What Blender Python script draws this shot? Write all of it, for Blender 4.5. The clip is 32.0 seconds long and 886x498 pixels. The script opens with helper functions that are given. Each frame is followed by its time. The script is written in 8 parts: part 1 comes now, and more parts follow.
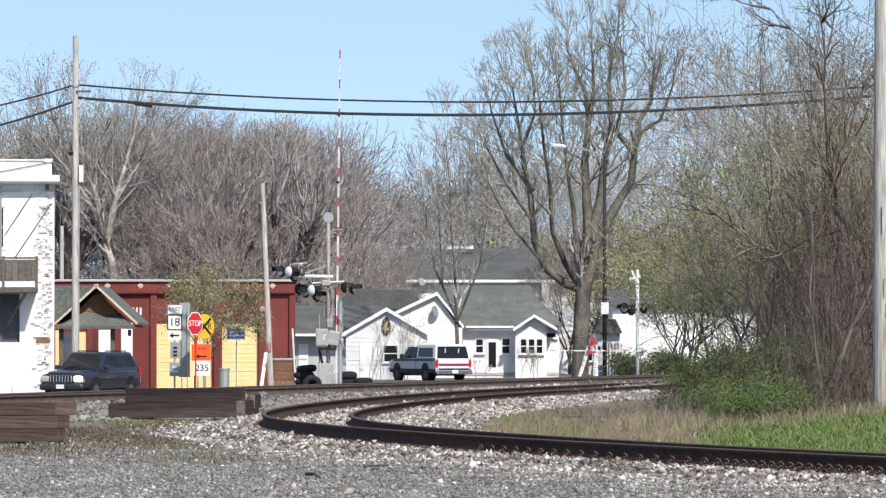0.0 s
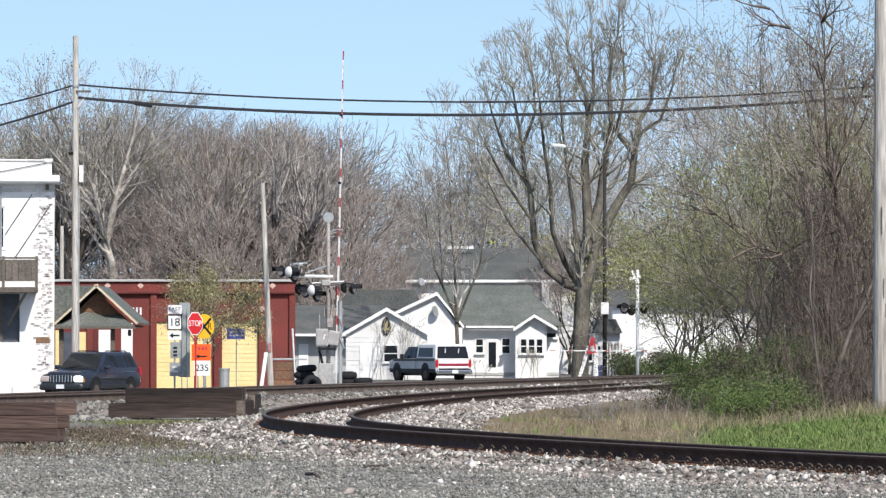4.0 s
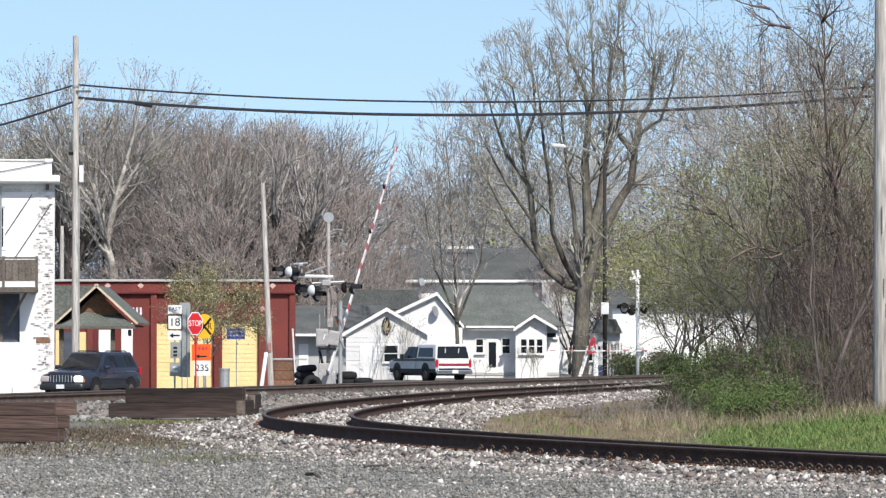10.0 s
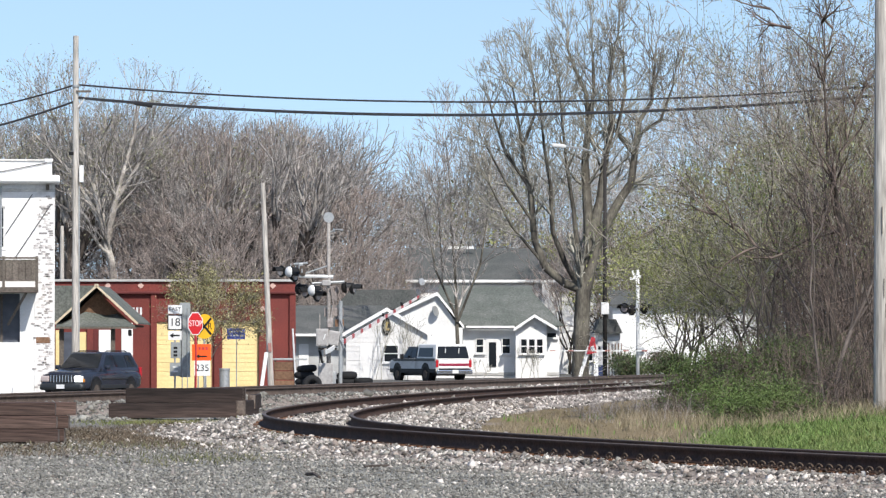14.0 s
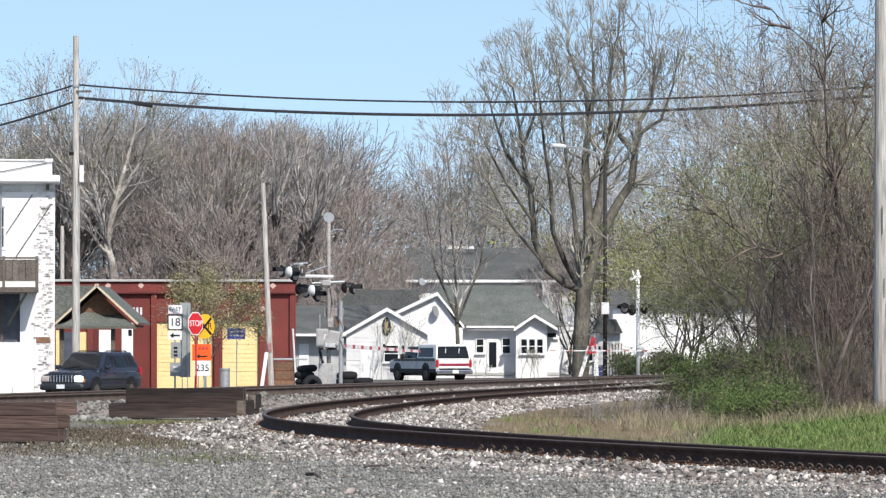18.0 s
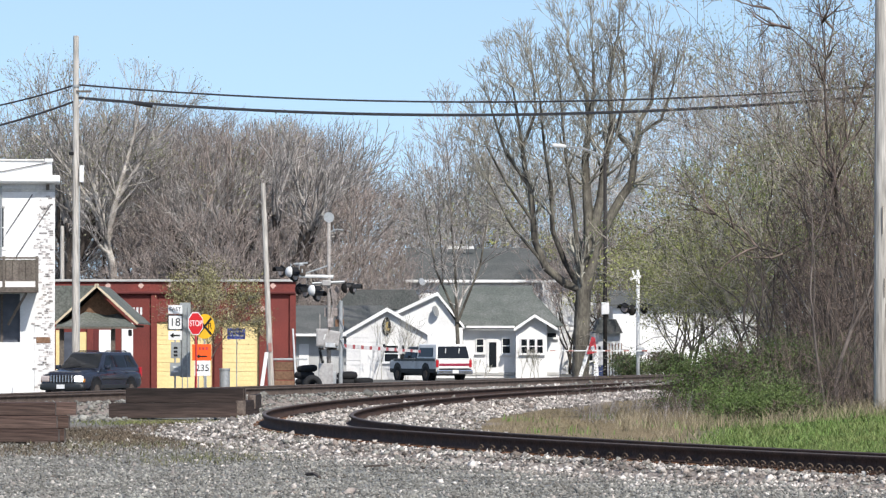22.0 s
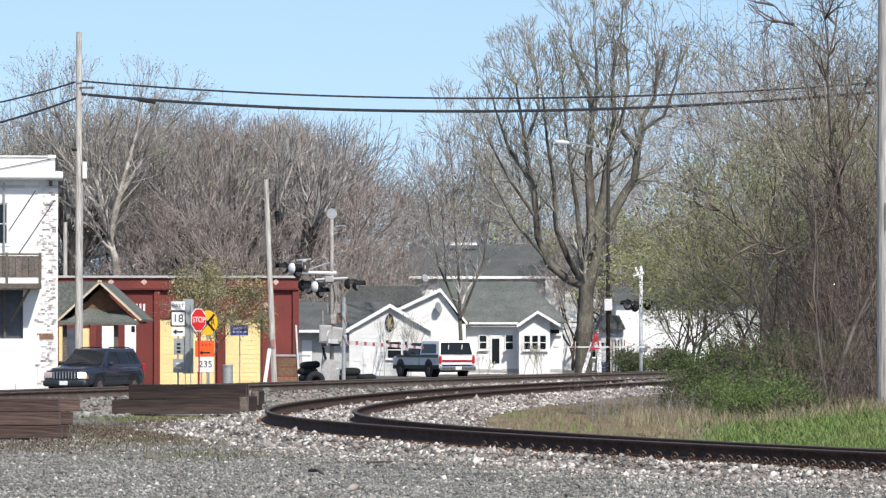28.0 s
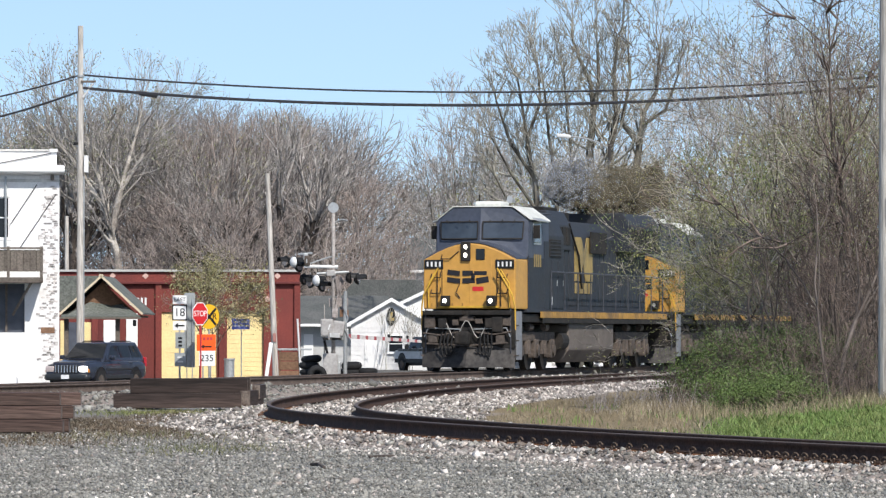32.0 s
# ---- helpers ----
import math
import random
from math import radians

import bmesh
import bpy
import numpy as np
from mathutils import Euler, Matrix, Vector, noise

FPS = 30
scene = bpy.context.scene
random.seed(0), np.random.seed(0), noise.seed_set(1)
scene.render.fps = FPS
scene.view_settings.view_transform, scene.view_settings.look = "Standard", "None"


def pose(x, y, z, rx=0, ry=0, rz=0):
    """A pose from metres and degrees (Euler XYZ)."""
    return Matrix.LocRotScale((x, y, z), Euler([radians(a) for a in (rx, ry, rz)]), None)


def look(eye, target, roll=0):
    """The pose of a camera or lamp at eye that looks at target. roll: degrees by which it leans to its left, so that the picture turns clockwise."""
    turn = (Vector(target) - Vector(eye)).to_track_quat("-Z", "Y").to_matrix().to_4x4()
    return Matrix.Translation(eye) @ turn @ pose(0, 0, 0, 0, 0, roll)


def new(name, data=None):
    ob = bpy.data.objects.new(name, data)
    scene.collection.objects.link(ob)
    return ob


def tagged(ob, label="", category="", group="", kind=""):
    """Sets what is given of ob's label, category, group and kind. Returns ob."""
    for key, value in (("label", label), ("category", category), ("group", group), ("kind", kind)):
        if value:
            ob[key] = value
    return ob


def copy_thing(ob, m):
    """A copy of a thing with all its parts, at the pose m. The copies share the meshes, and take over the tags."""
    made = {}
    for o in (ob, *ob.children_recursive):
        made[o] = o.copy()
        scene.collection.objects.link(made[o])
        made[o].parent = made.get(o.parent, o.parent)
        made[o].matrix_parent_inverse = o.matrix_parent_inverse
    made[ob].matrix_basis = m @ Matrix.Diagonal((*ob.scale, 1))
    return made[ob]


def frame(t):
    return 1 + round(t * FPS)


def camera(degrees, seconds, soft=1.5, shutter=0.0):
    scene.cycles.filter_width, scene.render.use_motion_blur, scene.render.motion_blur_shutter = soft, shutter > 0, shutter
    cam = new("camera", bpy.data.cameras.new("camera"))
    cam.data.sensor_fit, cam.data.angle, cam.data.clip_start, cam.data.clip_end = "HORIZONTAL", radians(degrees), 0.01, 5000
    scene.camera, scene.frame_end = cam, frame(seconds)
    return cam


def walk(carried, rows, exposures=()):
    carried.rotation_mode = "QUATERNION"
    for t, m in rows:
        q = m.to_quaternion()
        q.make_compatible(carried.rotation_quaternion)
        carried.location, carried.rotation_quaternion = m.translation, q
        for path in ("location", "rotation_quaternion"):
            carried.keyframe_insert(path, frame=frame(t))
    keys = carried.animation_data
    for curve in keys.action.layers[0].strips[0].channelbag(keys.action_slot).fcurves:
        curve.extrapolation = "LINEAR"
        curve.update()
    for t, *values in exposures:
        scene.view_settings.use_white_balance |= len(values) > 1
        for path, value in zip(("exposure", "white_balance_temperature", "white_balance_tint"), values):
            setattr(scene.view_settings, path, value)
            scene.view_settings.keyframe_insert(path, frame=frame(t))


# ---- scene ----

# camera on a tripod, long lens; it is nudged a little near the end
cam = camera(9.957, 32.0, 1.3)
PX = 0.0063662          # degrees
PATH = []
for t, dx, dy in ((0, -0.8, 0), (13, -0.4, 0), (20, 0, 0), (20.6, -2.5, 0), (21.1, -2.5, 0), (22, 0, 0), (25.5, 0.3, 0.5), (26.6, 0.8, -1), (27.5, 2, -3),
                  (28, 5.3, -6.5), (28.5, 7.6, -9.3), (29, 8, -8), (29.5, 0.6, -2), (30, 1.6, -2), (30.5, 2, -2),
                  (31, 3.3, -3.3), (31.5, 8.8, -9.5), (32, 8, -17.3)):
    PATH.append((t, pose(0, 0, 1.5, 91.0631 + dy * PX, 0, dx * PX)))
walk(cam, PATH, exposures=((0, 0.17), (32, 0.17)))

# daylight: clear spring sky, sun high behind the camera and to its right
SUN_ELEVATION, SUN_AZIMUTH = radians(44), radians(24)      # azimuth from straight behind the camera towards the right
world = bpy.data.worlds.new("world")
scene.world = world
world.use_nodes = True
sky = world.node_tree.nodes.new("ShaderNodeTexSky")
sky.sky_type, sky.sun_disc = "NISHITA", False
sky.sun_elevation, sky.sun_rotation = SUN_ELEVATION, math.pi - SUN_AZIMUTH
sky.air_density, sky.dust_density, sky.ozone_density = 1.0, 0.6, 1.0
co_sky, lift = world.node_tree.nodes.new("ShaderNodeTexCoord"), world.node_tree.nodes.new("ShaderNodeMapping")
lift.inputs["Location"].default_value = (0, 0, 0.13)
world.node_tree.links.new(co_sky.outputs["Generated"], lift.inputs["Vector"])
world.node_tree.links.new(lift.outputs[0], sky.inputs["Vector"])
world.node_tree.links.new(sky.outputs[0], world.node_tree.nodes["Background"].inputs[0])
world.node_tree.nodes["Background"].inputs[1].default_value = 0.15
sun = new("sun", bpy.data.lights.new("sun", "SUN"))
sun.data.energy, sun.data.angle, sun.data.color = 4.6, radians(0.53), (1.0, 0.955, 0.89)
to_sun = Vector((math.sin(SUN_AZIMUTH) * math.cos(SUN_ELEVATION), -math.cos(SUN_AZIMUTH) * math.cos(SUN_ELEVATION), math.sin(SUN_ELEVATION)))
sun.matrix_world = look((0, 0, 60), Vector((0, 0, 60)) - to_sun)

# ---- materials ----


def material(name, colour, rough=0.7, metal=0.0, vary=0.25, grain=40.0, stain=2.5, bump=0.2, second=None, spread=0.0, spec=0.3, stretch=None):
    """Two scales of variation: fine grain and broad stains towards a second colour; spread: difference from object to object."""
    m = bpy.data.materials.new(name)
    m.use_nodes = True
    nt = m.node_tree
    b = nt.nodes["Principled BSDF"]
    b.inputs["Roughness"].default_value, b.inputs["Metallic"].default_value = rough, metal
    b.inputs["Specular IOR Level"].default_value = spec
    co = nt.nodes.new("ShaderNodeTexCoord")
    n1, n2 = nt.nodes.new("ShaderNodeTexNoise"), nt.nodes.new("ShaderNodeTexNoise")
    n1.inputs["Scale"].default_value, n2.inputs["Scale"].default_value = grain, stain
    n1.inputs["Detail"].default_value, n2.inputs["Detail"].default_value = 4, 5
    place = co.outputs["Object"]
    if stretch:
        mp = nt.nodes.new("ShaderNodeMapping")
        mp.inputs["Scale"].default_value = stretch
        nt.links.new(place, mp.inputs["Vector"])
        place = mp.outputs[0]
    for n in (n1, n2):
        nt.links.new(place, n.inputs["Vector"])
    second = second or [c * (1 - vary) for c in colour]
    mix = nt.nodes.new("ShaderNodeMix")
    mix.data_type = "RGBA"
    mix.inputs[6].default_value, mix.inputs[7].default_value = (*colour, 1), (*second, 1)
    ramp = nt.nodes.new("ShaderNodeMapRange")
    ramp.inputs["From Min"].default_value, ramp.inputs["From Max"].default_value = 0.4, 0.65
    nt.links.new(n2.outputs[0], ramp.inputs["Value"])
    nt.links.new(ramp.outputs[0], mix.inputs[0])
    hsv = nt.nodes.new("ShaderNodeHueSaturation")
    mr = nt.nodes.new("ShaderNodeMapRange")
    mr.inputs["From Min"].default_value, mr.inputs["From Max"].default_value = 0.3, 0.7
    mr.inputs["To Min"].default_value, mr.inputs["To Max"].default_value = 1 - vary, 1 + vary
    nt.links.new(n1.outputs[0], mr.inputs["Value"])
    last = mr.outputs[0]
    if spread:
        info = nt.nodes.new("ShaderNodeObjectInfo")
        geo = nt.nodes.new("ShaderNodeNewGeometry")
        add = nt.nodes.new("ShaderNodeMath")
        add.operation = "ADD"
        nt.links.new(info.outputs["Random"], add.inputs[0])
        nt.links.new(geo.outputs["Random Per Island"], add.inputs[1])
        fr = nt.nodes.new("ShaderNodeMath")
        fr.operation = "FRACT"
        nt.links.new(add.outputs[0], fr.inputs[0])
        r2 = nt.nodes.new("ShaderNodeMapRange")
        r2.inputs["To Min"].default_value, r2.inputs["To Max"].default_value = 1 - spread, 1 + spread
        nt.links.new(fr.outputs[0], r2.inputs["Value"])
        mul = nt.nodes.new("ShaderNodeMath")
        mul.operation = "MULTIPLY"
        nt.links.new(last, mul.inputs[0])
        nt.links.new(r2.outputs[0], mul.inputs[1])
        last = mul.outputs[0]
    nt.links.new(last, hsv.inputs["Value"])
    nt.links.new(mix.outputs[2], hsv.inputs["Color"])
    nt.links.new(hsv.outputs[0], b.inputs["Base Color"])
    if bump:
        bp = nt.nodes.new("ShaderNodeBump")
        bp.inputs["Strength"].default_value, bp.inputs["Distance"].default_value = bump, 0.02
        nt.links.new(n1.outputs[0], bp.inputs["Height"])
        nt.links.new(bp.outputs[0], b.inputs["Normal"])
    return m


def glow(name, colour, strength):
    m = bpy.data.materials.new(name)
    m.use_nodes = True
    b = m.node_tree.nodes["Principled BSDF"]
    b.inputs["Base Color"].default_value = (*colour, 1)
    b.inputs["Emission Color"].default_value, b.inputs["Emission Strength"].default_value = (*colour, 1), strength
    return m


M = {}
M["rail_side"] = material("rail_side", (0.055, 0.035, 0.028), 0.85, 0, 0.35, 25, 3, 0.3, (0.075, 0.045, 0.034), spec=0.16)
M["rail_main"] = material("rail_main", (0.095, 0.07, 0.056), 0.8, 0.2, 0.3, 25, 3, 0.3, (0.14, 0.105, 0.085))
M["rail_top"] = material("rail_top", (0.105, 0.08, 0.068), 0.7, 0.15, 0.2, 30, 2, 0.1)
M["rust"] = material("rust", (0.13, 0.06, 0.035), 0.85, 0.2, 0.3, 40, 4, 0.3, (0.2, 0.11, 0.06))
M["tie"] = material("tie", (0.036, 0.023, 0.019), 0.85, 0, 0.35, 18, 2.5, 0.5, (0.062, 0.036, 0.027), 0.25)
M["tie_end"] = material("tie_end", (0.165, 0.135, 0.115), 0.9, 0, 0.3, 30, 5, 0.4, (0.06, 0.042, 0.034), 0.2)
M["stone_light"] = material("stone_light", (0.48, 0.44, 0.4), 0.85, 0, 0.25, 60, 1.2, 0.3, (0.165, 0.135, 0.115), 0.75)
M["stone_grey"] = material("stone_grey", (0.245, 0.238, 0.212), 0.85, 0, 0.2, 60, 1.2, 0.3, (0.165, 0.156, 0.138), 0.55)
M["bark"] = material("bark", (0.08, 0.069, 0.058), 0.9, 0, 0.3, 12, 1.0, 0.6, (0.06, 0.05, 0.042), 0.25)
M["bark_pale"] = material("bark_pale", (0.48, 0.44, 0.39), 0.9, 0, 0.3, 12, 1.0, 0.5, (0.2, 0.175, 0.15), 0.25)
M["bark_dark"] = material("bark_dark", (0.085, 0.07, 0.06), 0.9, 0, 0.3, 12, 1.0, 0.6, (0.055, 0.045, 0.04), 0.25)
M["twig"] = material("twig", (0.265, 0.235, 0.21), 0.85, 0, 0.2, 6, 0.4, 0.0, (0.19, 0.168, 0.15), 0.5)
M["twig_pale"] = material("twig_pale", (0.38, 0.35, 0.325), 0.85, 0, 0.2, 6, 0.4, 0.0, (0.28, 0.255, 0.235), 0.5)
M["twig_brown"] = material("twig_brown", (0.3, 0.272, 0.258), 0.85, 0, 0.2, 6, 0.4, 0.0, (0.215, 0.192, 0.18), 0.5)
M["leaf_spring"] = material("leaf_spring", (0.27, 0.28, 0.11), 0.6, 0, 0.2, 8, 0.6, 0.0, (0.21, 0.215, 0.09), 0.6)
M["leaf_green"] = material("leaf_green", (0.1, 0.15, 0.042), 0.6, 0, 0.25, 8, 0.6, 0.0, (0.1, 0.12, 0.045), 0.6)
M["leaf_blossom"] = material("leaf_blossom", (0.3, 0.28, 0.15), 0.6, 0, 0.2, 8, 1.5, 0.0, (0.14, 0.125, 0.05), 0.8)
M["grass"] = material("grass", (0.105, 0.175, 0.042), 0.7, 0, 0.25, 20, 0.7, 0.0, (0.17, 0.19, 0.07), 0.4)
M["weed"] = material("weed", (0.12, 0.125, 0.055), 0.7, 0, 0.25, 20, 0.7, 0.0, (0.17, 0.155, 0.09), 0.5)
M["grass_dry"] = material("grass_dry", (0.255, 0.21, 0.145), 0.8, 0, 0.25, 20, 0.7, 0.0, (0.2, 0.17, 0.1), 0.4)
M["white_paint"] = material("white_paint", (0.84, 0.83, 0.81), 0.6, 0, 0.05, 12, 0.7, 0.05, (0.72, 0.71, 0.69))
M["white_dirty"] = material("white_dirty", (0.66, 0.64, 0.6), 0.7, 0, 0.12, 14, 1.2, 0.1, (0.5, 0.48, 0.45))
M["roof"] = material("roof", (0.085, 0.09, 0.085), 0.9, 0, 0.3, 14, 0.8, 0.3, (0.115, 0.115, 0.11))
M["brick_red"] = material("brick_red", (0.185, 0.042, 0.034), 0.8, 0, 0.2, 20, 0.6, 0.2, (0.14, 0.036, 0.031), 0.12)
M["yellow_siding"] = material("yellow_siding", (0.82, 0.64, 0.31), 0.6, 0, 0.08, 14, 1.0, 0.05)
M["wood_pole"] = material("wood_pole", (0.47, 0.44, 0.4), 0.85, 0, 0.35, 22, 1.6, 0.5, (0.33, 0.29, 0.25), stretch=(1, 1, 0.08))
M["wood_grey"] = material("wood_grey", (0.14, 0.12, 0.1), 0.9, 0, 0.3, 14, 1.5, 0.4, (0.12, 0.1, 0.085), 0.2)
M["metal_grey"] = material("metal_grey", (0.42, 0.43, 0.43), 0.45, 0.5, 0.12, 14, 2, 0.1)
M["metal_white"] = material("metal_white", (0.68, 0.68, 0.67), 0.5, 0.0, 0.1, 14, 2, 0.05)
M["black"] = material("black", (0.012, 0.012, 0.013), 0.55, 0, 0.3, 20, 2, 0.1)
M["rubber"] = material("rubber", (0.02, 0.02, 0.021), 0.85, 0, 0.3, 30, 3, 0.2)
M["glass_dark"] = material("glass_dark", (0.012, 0.014, 0.017), 0.08, 0, 0.1, 4, 0.5, 0.0, None, 0, 0.3)
M["loco_yellow"] = material("loco_yellow", (0.52, 0.275, 0.055), 0.45, 0, 0.1, 8, 1.0, 0.04, (0.42, 0.225, 0.055), 0, 0.4)
# one paint twice: sides darkened for shade, cab lightened for sun on its front
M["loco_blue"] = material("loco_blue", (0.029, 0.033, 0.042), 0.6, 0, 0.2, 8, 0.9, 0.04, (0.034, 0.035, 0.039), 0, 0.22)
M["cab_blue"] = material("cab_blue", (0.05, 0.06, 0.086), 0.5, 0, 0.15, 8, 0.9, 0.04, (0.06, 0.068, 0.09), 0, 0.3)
M["loco_grey"] = material("loco_grey", (0.2, 0.205, 0.22), 0.55, 0, 0.15, 8, 0.9, 0.04, (0.15, 0.15, 0.155), 0, 0.35)
# deep shade below the nose is put into the plough's colour
M["plough_grime"] = material("plough_grime", (0.05, 0.047, 0.045), 0.7, 0.2, 0.4, 8, 1.2, 0.2, (0.09, 0.08, 0.072), 0.3)
M["truck_grime"] = material("truck_grime", (0.075, 0.062, 0.053), 0.85, 0.1, 0.3, 14, 2.0, 0.3, (0.12, 0.095, 0.078))
M["under_black"] = material("under_black", (0.016, 0.015, 0.014), 0.8, 0.1, 0.3, 14, 2.0, 0.3, (0.032, 0.027, 0.023))
M["lamp_on"] = glow("lamp_on", (1.0, 0.93, 0.82), 6)
M["clip"] = material("clip", (0.13, 0.092, 0.064), 0.8, 0.15, 0.3, 40, 4, 0.1, (0.085, 0.06, 0.044))
M["wire"] = material("wire", (0.045, 0.045, 0.05), 0.7, 0, 0.1, 5, 1, 0)

# ---- mesh helpers ----


def finish(name, me, mat, parent=None, label=""):
    for mm in (mat if isinstance(mat, (list, tuple)) else [mat]):
        me.materials.append(M[mm])
    ob = new(name, me)
    if parent is not None:
        ob.parent = parent
    if label:
        ob["label"] = label
    return ob


def part(name, bm, mat, parent=None, label="", smooth=False):
    me = bpy.data.meshes.new(name)
    bm.normal_update()
    bm.to_mesh(me)
    bm.free()
    if smooth:
        me.polygons.foreach_set("use_smooth", [True] * len(me.polygons))
    return finish(name, me, mat, parent, label)


def thing(name, m, label, category, group="", kind=""):
    ob = new(name)
    ob.empty_display_size = 0.3
    ob.matrix_basis = m
    return tagged(ob, label, category, group, kind)


def box(c, s, bevel=0.0, rot=None, bm=None):
    """A box by its centre and size, with bevelled edges; rot: Euler degrees."""
    bm = bm or bmesh.new()
    m = Matrix.Translation(c) @ (Euler([radians(a) for a in rot]).to_matrix().to_4x4() if rot else Matrix()) @ Matrix.Diagonal((*s, 1))
    made = bmesh.ops.create_cube(bm, size=1, matrix=m)
    if bevel:
        edges = {e for v in made["verts"] for e in v.link_edges}
        bmesh.ops.bevel(bm, geom=list(edges), offset=bevel, segments=2, profile=0.6, affect="EDGES", clamp_overlap=True)
    return bm


def rod(p, q, r, r2=None, n=8, bm=None):
    bm = bm or bmesh.new()
    p, q = Vector(p), Vector(q)
    d = q - p
    m = Matrix.Translation((p + q) / 2) @ d.to_track_quat("Z", "Y").to_matrix().to_4x4()
    bmesh.ops.create_cone(bm, cap_ends=True, segments=n, radius1=r, radius2=r if r2 is None else r2, depth=d.length, matrix=m)
    return bm


def pipe(points, r, n=6, bm=None):
    for p, q in zip(points, points[1:]):
        bm = rod(p, q, r, None, n, bm)
    return bm


def disc(c, normal, r, depth, n=20, bm=None):
    nrm = Vector(normal).normalized() * depth / 2
    return rod(Vector(c) - nrm, Vector(c) + nrm, r, None, n, bm)


def slab(outline, axis, lo, hi, bevel=0.0, bm=None):
    """A polygon in the plane across axis, extruded from lo to hi. For axis x the outline is (y, z), for y (x, z), for z (x, y)."""
    bm = bm or bmesh.new()

    def place(a, b, c):
        return {"x": (c, a, b), "y": (a, c, b), "z": (a, b, c)}[axis]
    low = [bm.verts.new(place(a, b, lo)) for a, b in outline]
    high = [bm.verts.new(place(a, b, hi)) for a, b in outline]
    n = len(outline)
    faces = [bm.faces.new(low[::-1]), bm.faces.new(high)] + [bm.faces.new((low[i], low[(i + 1) % n], high[(i + 1) % n], high[i])) for i in range(n)]
    bmesh.ops.recalc_face_normals(bm, faces=faces)
    if bevel:
        edges = {e for f in faces for e in f.edges}
        bmesh.ops.bevel(bm, geom=list(edges), offset=bevel, segments=2, profile=0.6, affect="EDGES", clamp_overlap=True)
    return bm


def raw_mesh(name, verts, faces):
    """Mesh from numpy arrays: verts (n, 3), faces (m, k)."""
    me = bpy.data.meshes.new(name)
    verts, faces = np.asarray(verts, np.float32), np.asarray(faces, np.int32)
    k = faces.shape[1]
    me.vertices.add(len(verts))
    me.vertices.foreach_set("co", verts.ravel())
    me.loops.add(faces.size)
    me.loops.foreach_set("vertex_index", faces.ravel())
    me.polygons.add(len(faces))
    me.polygons.foreach_set("loop_start", np.arange(0, faces.size, k, dtype=np.int32))
    me.update(calc_edges=True)
    return me


# ---- ground and tracks ----
# main track: straight, runs away to the right; (x, y) of its middle by distance
MAIN_SLOPE = 0.250
MAIN_RAIL, NEAR_RAIL = 0.46, 0.29          # height of the rail tops


def main_x(y):
    return 0.28 + MAIN_SLOPE * (y - 140.6)


# the spur: middle of its two rails, x by distance from the camera
SPUR_Y = np.array((30.0, 45, 53.6, 58.6, 63.1, 67.5, 73.1, 81, 87.1, 94, 107.8, 127.5, 146, 165, 200, 240))
SPUR_X = np.array((14.6, 8.8, 5.45, 3.5, 1.98, 0.72, -0.68, -2.02, -2.40, -2.34, -1.42, 1.0, 4.5, 8.6, 16.6, 25.8))


def spur_curve(ys):
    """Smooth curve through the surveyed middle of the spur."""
    h = np.diff(SPUR_Y)
    n = len(SPUR_Y)
    A, r = np.zeros((n, n)), np.zeros(n)
    A[0, 0] = A[-1, -1] = 1
    for i in range(1, n - 1):
        A[i, i - 1:i + 2] = h[i - 1], 2 * (h[i - 1] + h[i]), h[i]
        r[i] = 6 * ((SPUR_X[i + 1] - SPUR_X[i]) / h[i] - (SPUR_X[i] - SPUR_X[i - 1]) / h[i - 1])
    c = np.linalg.solve(A, r)
    i = np.clip(np.searchsorted(SPUR_Y, ys) - 1, 0, n - 2)
    a, b = SPUR_Y[i + 1] - ys, ys - SPUR_Y[i]
    return (c[i] * a ** 3 + c[i + 1] * b ** 3) / (6 * h[i]) + (SPUR_X[i] / h[i] - c[i] * h[i] / 6) * a + (SPUR_X[i + 1] / h[i] - c[i + 1] * h[i] / 6) * b


def spur_x(ys):
    """The curve, smoothed over a few metres."""
    ys = np.atleast_1d(np.asarray(ys, float))
    acc = 0
    for d in (-6, -4, -2, 0, 2, 4, 6):
        acc = acc + spur_curve(np.clip(ys + d, 30, 240))
    return acc / 7


def smoothstep(a, b, v):
    q = np.clip((v - a) / (b - a), 0, 1)
    return q * q * (3 - 2 * q)


def ground_z(x, y):
    """Height of the ground sheet."""
    x, y = np.asarray(x, float), np.asarray(y, float)
    z = 0.03 * np.sin(x * 0.9 + 1.7) * np.cos(y * 0.31) + 0.0 * x
    town = smoothstep(-4, -16, (x - main_x(y)))                  # the land behind the main track lies lower
    z = z - (0.33 + 0.17 * smoothstep(-4, -11, x)) * town * smoothstep(90, 140, y)
    z = z + 0.25 * smoothstep(4.5, 8, x) * smoothstep(75, 90, y) * smoothstep(150, 120, y)   # grass bank
    a = np.abs(x - main_x(y)) * 0.974
    z = np.maximum(z, MAIN_RAIL - 0.21 - 0.42 * np.clip(a - 1.75, 0, 9))
    s = np.abs(x - spur_x(np.clip(y, 30, 240)).reshape(x.shape)) * 0.97
    bed = NEAR_RAIL - 0.20 - 0.30 * np.clip(s - 1.55, 0, 9)
    return np.where((y > 30) & (y < 240), np.maximum(z, bed), z)


